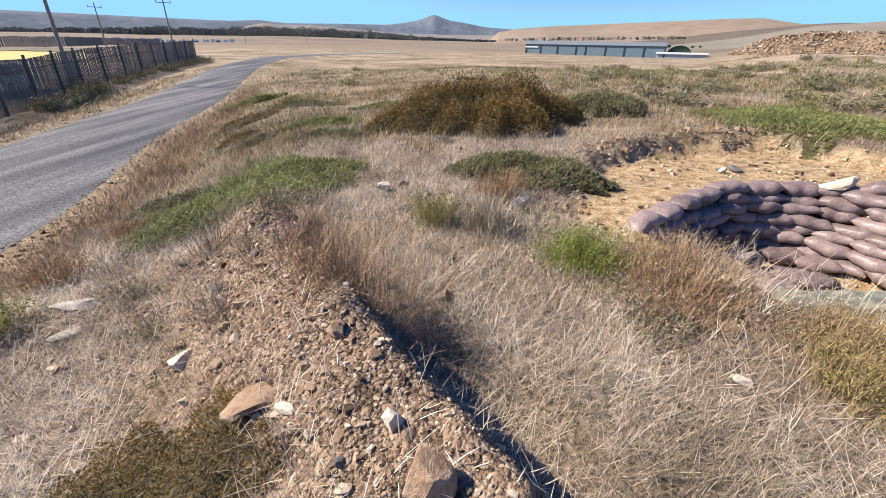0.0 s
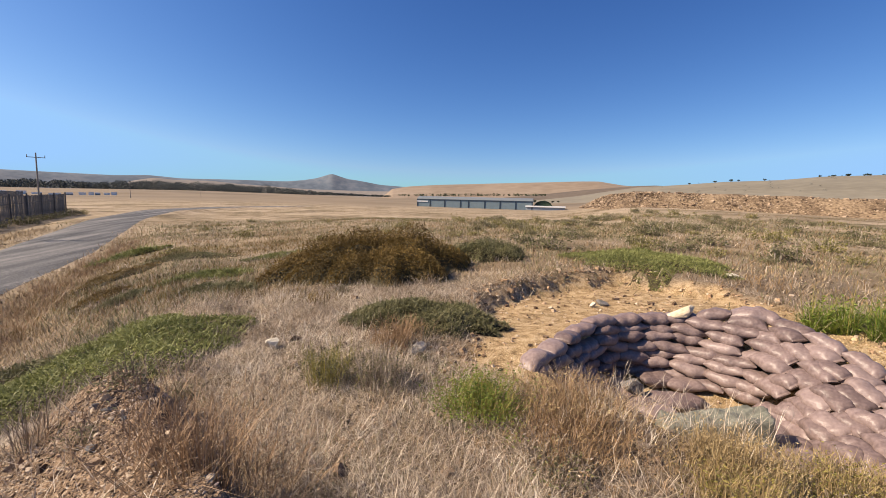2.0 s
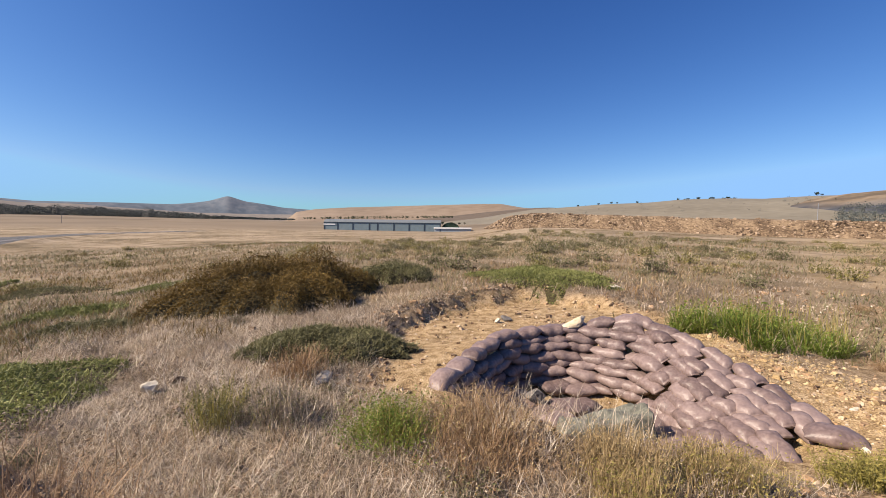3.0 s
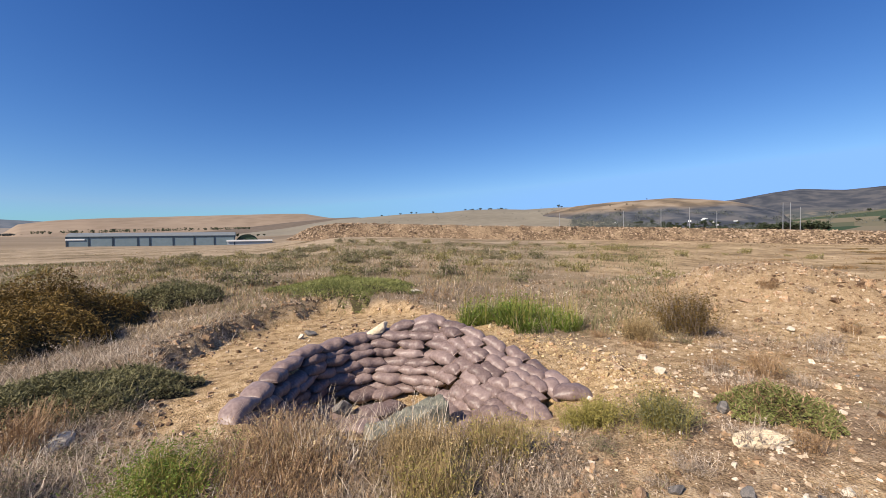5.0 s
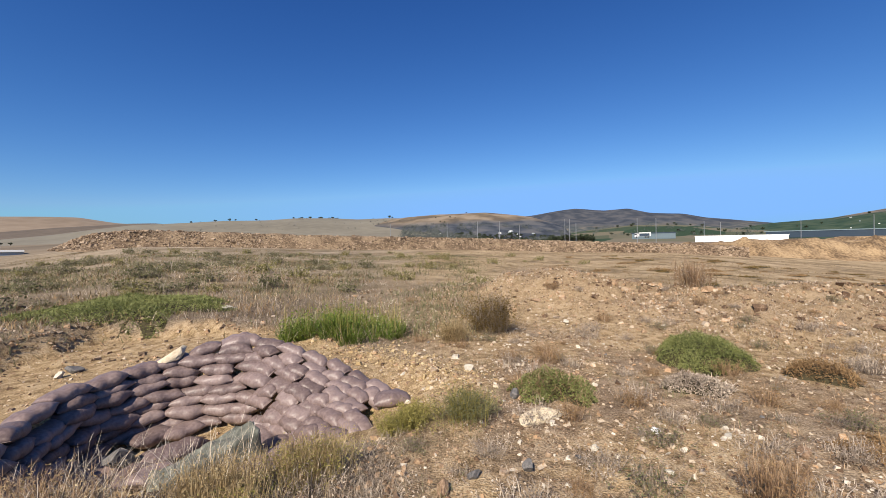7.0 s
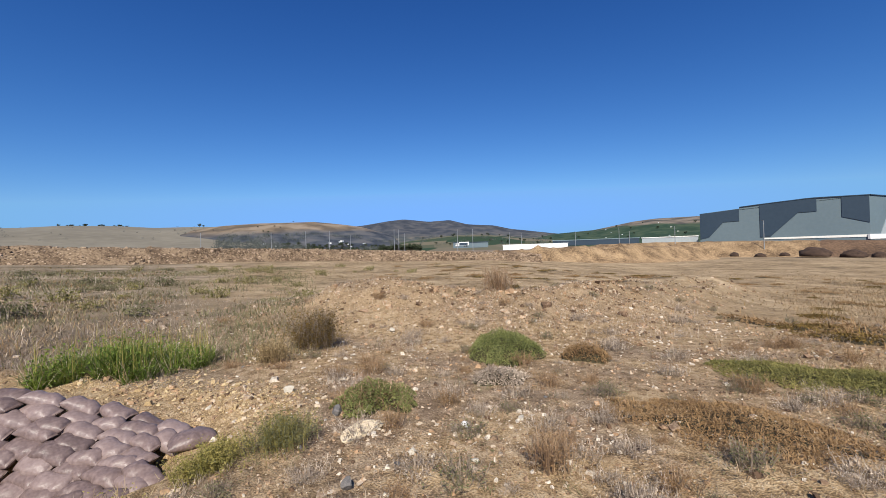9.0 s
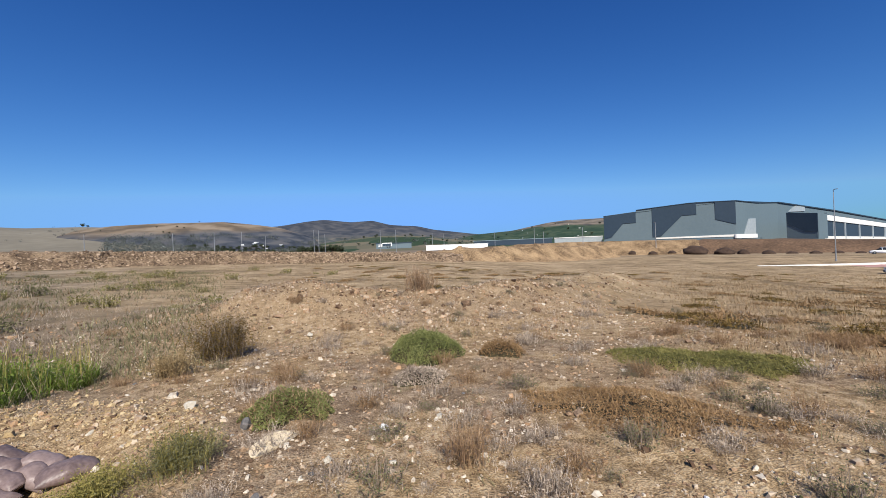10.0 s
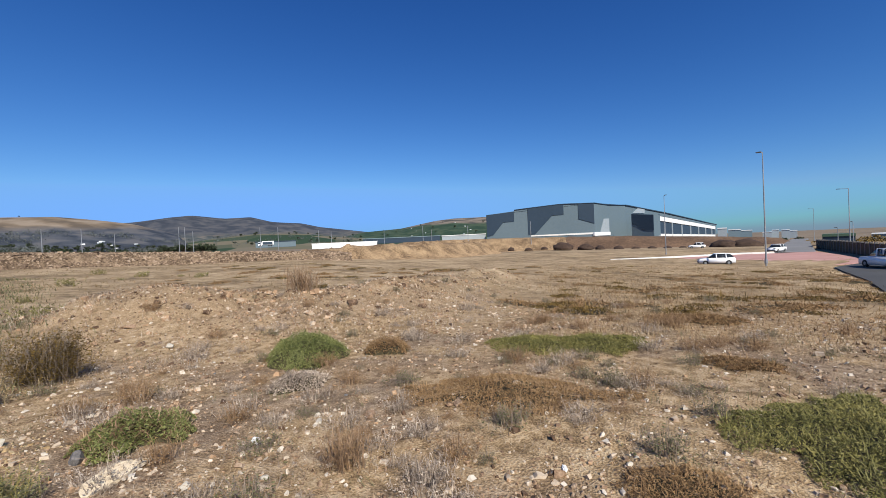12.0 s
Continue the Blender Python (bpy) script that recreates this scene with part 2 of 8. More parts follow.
def ground_material():
    """Dry soil with sand, stones and straw litter, weighted by the zones of the plan."""
    ma = bpy.data.materials.new("dry_ground")
    ma.use_nodes = True
    nt = ma.node_tree
    nd, ln = nt.nodes, nt.links
    bsdf = nd["Principled BSDF"]
    tc = nd.new("ShaderNodeTexCoord")
    at = nd.new("ShaderNodeAttribute")
    at.attribute_name = "zone"
    sep = nd.new("ShaderNodeSeparateColor")
    ln.new(at.outputs["Color"], sep.inputs[0])

    def noise_at(scale, detail=4.0, stretch=None):
        n = nd.new("ShaderNodeTexNoise")
        n.inputs["Scale"].default_value, n.inputs["Detail"].default_value = scale, detail
        if stretch:
            mp = nd.new("ShaderNodeMapping")
            mp.inputs["Scale"].default_value = stretch
            ln.new(tc.outputs["Object"], mp.inputs["Vector"])
            ln.new(mp.outputs[0], n.inputs["Vector"])
        else:
            ln.new(tc.outputs["Object"], n.inputs["Vector"])
        return n.outputs["Fac"]

    def ramp_of(fac, cols, lo=0.3, hi=0.7):
        r = nd.new("ShaderNodeValToRGB")
        ln.new(fac, r.inputs[0])
        els = r.color_ramp.elements
        while len(els) < len(cols):
            els.new(0.5)
        for k, c in enumerate(cols):
            els[k].position = lo + (hi - lo) * k / (len(cols) - 1)
            els[k].color = (*c, 1)
        return r.outputs[0]

    def math_of(op, a, b, c=None):
        n = nd.new("ShaderNodeMath")
        n.operation = op
        n.use_clamp = op == "MULTIPLY_ADD"
        for k, v in enumerate((a, b, c)):
            if v is None:
                continue
            if isinstance(v, (int, float)):
                n.inputs[k].default_value = v
            else:
                ln.new(v, n.inputs[k])
        return n.outputs[0]

    def mix_of(fac, a, b):
        m = nd.new("ShaderNodeMix")
        m.data_type = "RGBA"
        ln.new(fac, m.inputs[0])
        ln.new(a, m.inputs[6])
        ln.new(b, m.inputs[7])
        return m.outputs[2]

    fine, mid, big = noise_at(55, 6), noise_at(7, 5), noise_at(0.55, 5)
    both = math_of("MULTIPLY_ADD", fine, 0.5, math_of("MULTIPLY", mid, 0.5))
    soil = ramp_of(both, ((0.11, 0.072, 0.044), (0.30, 0.208, 0.13), (0.52, 0.395, 0.265)), 0.40, 0.60)
    sand = ramp_of(both, ((0.16, 0.104, 0.054), (0.36, 0.25, 0.137), (0.58, 0.44, 0.275)), 0.38, 0.62)
    vor = nd.new("ShaderNodeTexVoronoi")
    vor.inputs["Scale"].default_value = 48.0
    ln.new(tc.outputs["Object"], vor.inputs["Vector"])
    stone = ramp_of(math_of("MULTIPLY_ADD", vor.outputs["Color"], 0.45, math_of("MULTIPLY", both, 0.55)), ((0.06, 0.041, 0.029), (0.165, 0.112, 0.074), (0.27, 0.187, 0.125), (0.42, 0.325, 0.235)), 0.28, 0.72)
    # straw litter, its dark tones lowered to paint shade between the tufts
    straw = ramp_of(math_of("MULTIPLY_ADD", noise_at(30, 6), 0.6, math_of("MULTIPLY", big, 0.4)), ((0.05, 0.037, 0.026), (0.165, 0.124, 0.085), (0.34, 0.27, 0.195)), 0.37, 0.63)
    field = ramp_of(math_of("ADD", math_of("MULTIPLY", noise_at(0.16, 5), 0.40), math_of("MULTIPLY_ADD", noise_at(0.85, 6), 0.38, math_of("MULTIPLY", noise_at(4.5, 5), 0.22))),
                    ((0.12, 0.088, 0.052), (0.205, 0.148, 0.088), (0.30, 0.217, 0.128), (0.38, 0.283, 0.172), (0.49, 0.375, 0.24)), 0.37, 0.62)
    # the western field is weedier: dull brown dead growth with grey and bare patches
    heath = ramp_of(math_of("ADD", math_of("MULTIPLY", noise_at(0.11, 5), 0.45), math_of("MULTIPLY_ADD", noise_at(0.7, 6), 0.35, math_of("MULTIPLY", noise_at(4.0, 5), 0.20))),
                    ((0.075, 0.064, 0.04), (0.165, 0.13, 0.086), (0.25, 0.199, 0.14), (0.31, 0.25, 0.182), (0.39, 0.32, 0.24)), 0.40, 0.60)
    field = mix_of(math_of("MULTIPLY_ADD", sep.outputs[2], 1.1, -0.32), field, heath)
    wide = ramp_of(noise_at(0.006, 6), ((0.135, 0.108, 0.08), (0.215, 0.17, 0.122), (0.165, 0.128, 0.09)), 0.35, 0.65)
    vary = math_of("MULTIPLY_ADD", mid, 0.9, -0.45)
    col = soil
    col = mix_of(math_of("MULTIPLY_ADD", sep.outputs[2], 1.0, vary), col, straw)
    col = mix_of(math_of("MULTIPLY_ADD", sep.outputs[0], 1.0, math_of("MULTIPLY", vary, 0.6)), col, sand)
    col = mix_of(math_of("MULTIPLY_ADD", sep.outputs[1], 1.0, vary), col, stone)
    # open field, then the far plain
    xyz = nd.new("ShaderNodeSeparateXYZ")
    ln.new(tc.outputs["Object"], xyz.inputs[0])
    rad = math_of("SQRT", math_of("ADD", math_of("MULTIPLY", xyz.outputs[0], xyz.outputs[0]), math_of("MULTIPLY", xyz.outputs[1], xyz.outputs[1])), 0.0)
    col = mix_of(math_of("MULTIPLY_ADD", rad, 0.10, -0.9), col, field)
    col = mix_of(math_of("MULTIPLY_ADD", rad, 0.008, -0.9), col, wide)
    ln.new(col, bsdf.inputs["Base Color"])
    bsdf.inputs["Roughness"].default_value = 0.95
    bsdf.inputs["Specular IOR Level"].default_value = 0.1
    bp = nd.new("ShaderNodeBump")
    bp.inputs["Strength"].default_value, bp.inputs["Distance"].default_value = 1.0, 0.035
    ln.new(math_of("ADD", math_of("MULTIPLY", vor.outputs["Distance"], math_of("MULTIPLY", sep.outputs[1], -0.5)), math_of("MULTIPLY", both, 1.6)), bp.inputs["Height"])
    ln.new(bp.outputs[0], bsdf.inputs["Normal"])
    return ma


M_GROUND = ground_material()
M_ROAD = surface("worn_asphalt", ((0.030, 0.031, 0.034), (0.072, 0.073, 0.077), (0.106, 0.106, 0.108), (0.196, 0.185, 0.176)), 1.9, 22, 0.9, 0.9, 60, stretch=(0.850, 0.053, 0.900), span=(0.40, 0.60))
M_FARROAD = surface("sunlit_asphalt", ((0.15, 0.15, 0.15), (0.22, 0.215, 0.21)), 0.2, 4, 0.85, 0.2, 20)
M_ASPH = surface("asphalt", ((0.05, 0.05, 0.05), (0.08, 0.08, 0.08)), 0.3, 20, 0.85, 0.3, 100)
M_PAVER = surface("red_paver", ((0.34, 0.17, 0.145), (0.43, 0.24, 0.205), (0.48, 0.29, 0.25)), 0.3, 8, 0.85, 0.2, 30)
M_KERB = surface("pale_kerb", ((0.62, 0.60, 0.55), (0.75, 0.73, 0.68)), 1, 10, 0.8, 0.2, 30)
M_BAG = surface("woven_bag", ((0.110, 0.077, 0.071), (0.185, 0.133, 0.123), (0.255, 0.191, 0.177)), 3, 30, 0.45, 0.3, 30, "object", 0.12, spec=0.4, dist=0.02)
M_STONE = surface("field_stone", ((0.062, 0.041, 0.029), (0.156, 0.105, 0.070), (0.269, 0.185, 0.122), (0.362, 0.250, 0.160), (0.525, 0.425, 0.325)), 6, 40, 0.9, 0.6, 50, "island", 0.24)
M_PALE = surface("pale_stone", ((0.42, 0.36, 0.27), (0.66, 0.61, 0.52)), 6, 40, 0.9, 0.6, 40)
M_OCHRE = surface("ochre_stone", ((0.15, 0.085, 0.05), (0.29, 0.19, 0.12), (0.37, 0.27, 0.19)), 4, 14, 0.9, 0.6, 40)
M_GREY = surface("grey_stone", ((0.06, 0.06, 0.06), (0.14, 0.13, 0.125), (0.24, 0.22, 0.20)), 6, 40, 0.85, 0.6, 40)
M_TARP = surface("dark_plastic_sheet", ((0.07, 0.072, 0.058), (0.13, 0.132, 0.106), (0.21, 0.21, 0.17)), 5, 30, 0.5, 0.6, 14, spec=0.4, dist=0.03)
M_STRAW = plant("dry_straw", ((0.20, 0.14, 0.09), (0.41, 0.31, 0.205), (0.57, 0.465, 0.33), (0.74, 0.655, 0.51)), 0.6, 0.15)
M_GREYSTRAW = plant("grey_straw", ((0.106, 0.077, 0.054), (0.350, 0.278, 0.213), (0.725, 0.613, 0.488)), 0.7, 0.1)
M_FIELDSTRAW = plant("field_straw", ((0.172, 0.121, 0.069), (0.345, 0.253, 0.149), (0.529, 0.414, 0.265)), 0.7, 0.1)
M_RUST = plant("rust_twig", ((0.13, 0.074, 0.042), (0.32, 0.205, 0.118), (0.50, 0.37, 0.24)), 0.7, 0.1)
M_GREEN = plant("creeper_leaf", ((0.066, 0.077, 0.022), (0.183, 0.196, 0.062), (0.351, 0.361, 0.140)), 0.6, 0.2)
M_GREYGREEN = plant("grey_green_leaf", ((0.07, 0.068, 0.03), (0.15, 0.142, 0.065), (0.26, 0.24, 0.125)), 0.6, 0.15)
M_BRIGHT = plant("fresh_leaf", ((0.056, 0.092, 0.015), (0.152, 0.214, 0.038), (0.304, 0.361, 0.085)), 0.5, 0.3)
M_OLIVE = plant("olive_leaf", ((0.056, 0.036, 0.010), (0.144, 0.092, 0.024), (0.269, 0.171, 0.048)), 0.6, 0.15)
M_YELLOW = plant("yellow_green_leaf", ((0.14, 0.13, 0.03), (0.28, 0.24, 0.07), (0.42, 0.34, 0.12)), 0.6, 0.2)
M_ORANGE = plant("orange_brown_leaf", ((0.127, 0.076, 0.035), (0.265, 0.159, 0.073), (0.391, 0.258, 0.130)), 0.7, 0.1)
M_CREAM = surface("cream_sandstone", ((0.46, 0.36, 0.24), (0.62, 0.51, 0.36), (0.72, 0.62, 0.48)), 8, 50, 0.95, 0.9, 40)
M_SANDCLOD = surface("sandy_clod", ((0.26, 0.175, 0.085), (0.40, 0.29, 0.155), (0.54, 0.42, 0.25)), 8, 50, 0.95, 0.9, 40, "island", 0.2)
M_BANKSTONE = surface("bank_stone", ((0.085, 0.056, 0.036), (0.19, 0.13, 0.085), (0.28, 0.197, 0.128), (0.38, 0.285, 0.20)), 6, 40, 0.9, 0.5, 50, "island", 0.26)
M_BANKSOIL = surface("bank_soil", ((0.085, 0.056, 0.034), (0.165, 0.113, 0.07), (0.26, 0.187, 0.118)), 0.5, 4.0, 0.95, 0.8, 3, dist=0.15, span=(0.40, 0.60))
M_TWIG = surface("dead_twig", ((0.125, 0.094, 0.069), (0.300, 0.237, 0.181)), 8, 60, 0.85, 0.2, 60)
# near-black tones paint the shade inside the shrubs, over stems and litter
M_CORE = surface("shrub_core_shade", ((0.03, 0.025, 0.012), (0.075, 0.06, 0.03)), 8, 40, 0.95, 0.8, 30)
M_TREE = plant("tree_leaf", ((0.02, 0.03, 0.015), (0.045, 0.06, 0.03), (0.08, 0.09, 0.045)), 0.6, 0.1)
# far copy of the tree leaf, paled and blued to paint in haze
M_FARTREE = plant("haze_tinted_tree_leaf", ((0.05, 0.062, 0.06), (0.09, 0.102, 0.094), (0.14, 0.146, 0.128)), 0.8)
M_BARK = surface("bark", ((0.07, 0.05, 0.04), (0.14, 0.11, 0.085)), 4, 30, 0.9, 0.5, 20)
M_WOOD = surface("weathered_pole", ((0.17, 0.155, 0.14), (0.28, 0.26, 0.235)), 2, 20, 0.85, 0.3, 30)
M_STEEL = surface("galvanised_steel", ((0.22, 0.23, 0.24), (0.36, 0.37, 0.38)), 2, 20, 0.5, 0.1, 30, metallic=0.5)
M_PALING = surface("dark_paling", ((0.07, 0.066, 0.062), (0.15, 0.142, 0.135)), 2, 20, 0.6, 0.1, 30, "object", 0.1)
M_CLADD = surface("charcoal_cladding", ((0.022, 0.040, 0.062), (0.030, 0.050, 0.074)), 0.05, 1.0, 0.55, 0.05, 4)
M_CLADG = surface("grey_cladding", ((0.105, 0.145, 0.165), (0.125, 0.168, 0.188)), 0.05, 1.0, 0.55, 0.05, 4)
M_CLADL = surface("light_cladding", ((0.26, 0.30, 0.32), (0.34, 0.38, 0.40)), 0.05, 1.0, 0.55, 0.05, 4)
M_WHITE = surface("white_paint", ((0.70, 0.70, 0.68), (0.82, 0.82, 0.80)), 0.5, 5, 0.5, 0.05, 10)
M_CAR = surface("white_car_paint", ((0.78, 0.78, 0.78), (0.82, 0.82, 0.82)), 0.5, 3, 0.25, 0.0, 1, spec=0.5)
M_GLASS = surface("dark_window_glass", ((0.015, 0.018, 0.02), (0.03, 0.033, 0.036)), 1, 5, 0.08, 0.0, 1, spec=0.6)
M_TYRE = surface("tyre_rubber", ((0.015, 0.015, 0.015), (0.03, 0.03, 0.03)), 4, 30, 0.8, 0.2, 40)
M_SHED = surface("blue_grey_sheeting", ((0.135, 0.19, 0.215), (0.18, 0.24, 0.265)), 0.05, 0.8, 0.6, 0.1, 3)
M_SHEDROOF = surface("grey_sheet_roof", ((0.13, 0.15, 0.16), (0.18, 0.20, 0.21)), 0.05, 0.8, 0.5, 0.1, 3)
M_EARTH = surface("cut_earth", ((0.11, 0.07, 0.038), (0.25, 0.165, 0.09), (0.36, 0.25, 0.14)), 0.25, 2.5, 0.95, 0.8, 2, dist=0.2, span=(0.40, 0.60))
M_BROWNEARTH = surface("brown_cut_earth", ((0.057, 0.035, 0.022), (0.121, 0.074, 0.045), (0.196, 0.121, 0.072)), 0.12, 1.5, 0.95, 0.8, 2, dist=0.3)
M_GREENROOF = surface("green_sheet_roof", ((0.05, 0.09, 0.06), (0.08, 0.13, 0.085)), 0.3, 3, 0.6, 0.1, 4)
M_PALESTRAW = plant("bleached_straw", ((0.20, 0.15, 0.10), (0.56, 0.465, 0.36), (0.82, 0.74, 0.63)), 0.6, 0.15)
M_PALECHIP = surface("pale_chips", ((0.165, 0.105, 0.066), (0.308, 0.215, 0.140), (0.385, 0.303, 0.220), (0.572, 0.501, 0.407)), 6, 40, 0.9, 0.5, 50, "island", 0.26)
M_MAT = plant("mat_leaf", ((0.085, 0.082, 0.026), (0.185, 0.170, 0.052), (0.33, 0.285, 0.095)), 0.6, 0.15)
M_RUBBLE = surface("ochre_rubble", ((0.10, 0.060, 0.036), (0.235, 0.150, 0.090), (0.33, 0.225, 0.14), (0.37, 0.222, 0.118), (0.47, 0.375, 0.275)), 6, 40, 0.9, 0.5, 50, "island", 0.26)
M_PINKGRAVEL = surface("pink_gravel", ((0.078, 0.051, 0.035), (0.169, 0.112, 0.078), (0.260, 0.182, 0.130), (0.416, 0.328, 0.254)), 6, 40, 0.9, 0.5, 50, "island", 0.26)
M_GOLDWEED = plant("golden_weed", ((0.149, 0.099, 0.046), (0.356, 0.255, 0.129), (0.609, 0.494, 0.287)), 0.6, 0.2)
M_DARKEARTH = surface("dark_heap_soil", ((0.035, 0.022, 0.016), (0.08, 0.05, 0.035)), 0.5, 4, 0.95, 0.8, 4, dist=0.1)

# ---- the lie of the land ----
T_AZ = np.array([-60, -35, -15, 8, 27, 40, 70, 100, 130, 165, 230, 300], float)
T_R = np.array([0.5, 4, 8, 15, 30, 60, 100, 200, 600, 1500], float)
T_Z = np.array([
    (0.0, -0.30, -1.2, -1.55, -1.65, -1.3, -1.0, -1.0, -1.0, 5),
    (0.0, -0.15, -0.9, -1.45, -1.6, -0.5, -0.3, 0.0, 1.2, 16),
    (0.0, 0.0, -0.1, -0.5, -0.7, -0.5, 0.0, 0.8, 4, 24),
    (0.0, 0.0, 0.12, 0.22, 0.2, 0.0, 0.0, 0.3, 6, 20),
    (0.0, 0.0, 0.2, 0.3, 0.3, 0.2, 0.1, 0.0, 7, 7),
    (0.0, 0.0, 0.2, 0.35, 0.8, 1.7, 2.3, 3.6, 12, 12),
    (0.0, 0.0, -0.1, 0.05, 0.45, 0.8, 1.1, 2.5, 9, 9),
    (0.0, -0.02, -0.2, -0.3, -0.25, -0.1, -0.1, 0.0, 3, 3),
    (0.0, -0.05, -0.2, -0.5, -1.2, -2.2, -2.8, -3.2, -5, -12),
    (0.0, -0.05, -0.15, -0.5, -1.5, -2.8, -3.2, -4.2, -14, -36),
    (0.0, 0.0, -0.1, -0.3, -0.8, -1.5, -3, -5, -16, -40),
])
T_Z = np.vstack([T_Z, T_Z[:1]])
RIM = [(1.83, 4.0, 0.0), (2.17, 4.22, 0.05), (2.85, 4.75, 0.08), (3.5, 4.98, 0.1), (4.1, 4.92, 0.12), (4.55, 4.72, 0.18), (4.78, 4.42, 0.32),
       (5.0, 4.15, 0.34), (5.06, 3.79, 0.28), (5.06, 3.3, 0.14), (5.1, 2.9, 0.0), (5.05, 2.4, -0.12), (4.88, 2.02, -0.25)]
BASE = [(2.06, 3.86, -0.5), (2.34, 4.06, -0.5), (2.93, 4.55, -0.5), (3.5, 4.76, -0.5), (3.95, 4.6, -0.5), (4.24, 4.24, -0.5), (4.36, 3.8, -0.5),
        (4.38, 3.4, -0.5), (4.3, 3.05, -0.5), (4.1, 2.7, -0.5), (3.9, 2.42, -0.5), (3.7, 2.12, -0.5), (3.5, 1.88, -0.5)]
EDGE = RIM + [(4.1, 1.65, -0.25), (3.3, 1.90, -0.14), (2.6, 2.40, -0.06), (2.0, 3.2, 0.0)]
PIT = [p[:2] for p in EDGE]
SAND = [(1.0, 4.3), (1.75, 5.5), (2.3, 6.9), (4.2, 7.9), (6.0, 8.2), (7.0, 6.4), (7.0, 4.6), (6.4, 3.1), (5.7, 1.8), (4.9, 0.9), (4.4, 1.2), (3.0, 2.4), (1.6, 3.3)]
RIDGE = [(0.15, 0.95), (-0.45, 1.75), (-1.2, 2.95), (-1.55, 3.6)]
TERRACE = [P(86, 13.5), P(98, 12.5), P(108, 12), P(118, 13.5), P(127, 19), P(131, 30)]
YARD = [P(az, 4.5 / math.tan(radians(el))) for az, el in ((167.7, 4.22), (170.0, 3.72), (173, 3.4), (180, 3.4), (185, 6.5), (178, 9.5), (173.5, 9.0), (171.7, 7.0), (170.0, 5.44), (168.3, 4.6))]
ROADLINE = [(-7.6, -8, -1.4), (-8.0, 4, -1.38), (-9.2, 8.3, -1.35), (-11.0, 13.2, -1.3), (-13.5, 23.5, -1.2), (-19.5, 44, -0.5), (-22.5, 62, -0.1), (-21, 85, 0.0), (-8, 120, 0.2)]


def table(x, y):
    r = np.maximum(np.hypot(x, y), 0.5)
    az = (np.degrees(np.arctan2(x, y)) + 60) % 360 - 60
    i = np.clip(np.searchsorted(T_AZ, az, side="right") - 1, 0, len(T_AZ) - 2)
    fa = smooth(0, 1, np.clip((az - T_AZ[i]) / (T_AZ[i + 1] - T_AZ[i]), 0, 1))
    lr = np.log(np.minimum(r, 1500))
    lk = np.log(T_R)
    j = np.clip(np.searchsorted(lk, lr, side="right") - 1, 0, len(T_R) - 2)
    fr = np.clip((lr - lk[j]) / (lk[j + 1] - lk[j]), 0, 1)
    top = T_Z[i, j] * (1 - fr) + T_Z[i, j + 1] * fr
    bot = T_Z[i + 1, j] * (1 - fr) + T_Z[i + 1, j + 1] * fr
    return top * (1 - fa) + bot * fa


def ground_z(x, y):
    x, y = np.asarray(x, float), np.asarray(y, float)
    r = np.hypot(x, y)
    z = table(x, y)
    z = z + 0.10 * (fbm(x, y, 0.6, 1) - 0.5) * smooth(0.5, 4, r) + 0.05 * (fbm(x, y, 3.0, 2, 3) - 0.5)
    z = z + 0.5 * (fbm(x, y, 0.06, 5, 3) - 0.5) * smooth(12, 40, r) * (1 - smooth(45, 60, r))
    # spoil ridge of broken stone, steep towards the grass
    d, a = seg_dist(x, y, RIDGE)
    d = d * np.where((x - 0.15) * 0.84 + (y - 0.95) * 0.54 > 0, 2.3, 0.85)
    z = z + (0.43 * smooth(0.85, 0.0, d) + 0.16 * (fbm(x, y, 4, 9) - 0.5)) * smooth(1.1, 0.5, d) * (0.8 + 0.2 * fbm(x, y, 2, 11))
    lee = (x - 0.15) * 0.84 + (y - 0.95) * 0.54
    z = z - 0.10 * np.exp(-((lee - 0.42) / 0.24) ** 2) * smooth(0.7, 1.2, y) * (1 - smooth(2.2, 3.4, y))
    # stony terrace edge
    d, a = seg_dist(x, y, TERRACE)
    z = z + 0.78 * np.exp(-(d / 1.9) ** 2) * (0.35 + 1.3 * fbm(x, y, 0.9, 21))
    # sandy working round the pit, with a cut edge
    s = inside(x, y, SAND)
    s = s + 0.25 * (fbm(x, y, 1.6, 31) - 0.5) + 0.30 * (fbm(x, y, 5.0, 33) - 0.5)
    drop = 0.06 + 0.26 * smooth(4.0, 7.5, y)
    z = z - drop * smooth(-0.12, 0.34, s)
    p = inside(x, y, PIT)
    _, a = seg_dist(x, y, EDGE + EDGE[:1])
    lip = np.interp(a, np.arange(len(EDGE) + 1), [q[2] for q in EDGE + EDGE[:1]]) - 0.03
    k = smooth(-0.7, 0.0, p)
    z = z * (1 - k) + lip * k
    wide = np.interp(a, [0, 4, 6, 12, 13, 16], [0.20, 0.20, 0.5, 0.55, 0.4, 0.4])
    z = np.where(p > 0, z - (lip + 0.64) * smooth(0.0, 1.0, p / wide) * smooth(0.15, 1.0, np.hypot(x - 3.75, y - 1.75)), z)
    # asphalt yard by the field
    k = smooth(-2.5, 0.0, inside(x, y, YARD))
    z = z * (1 - k) + np.minimum(z, -3.05) * k
    # the road lies flat
    d, a = seg_dist(x, y, ROADLINE)
    rz = np.interp(a, np.arange(len(ROADLINE)), [q[2] for q in ROADLINE])
    k = smooth(4.2, 2.4, d)
    return z * (1 - k) + rz * k


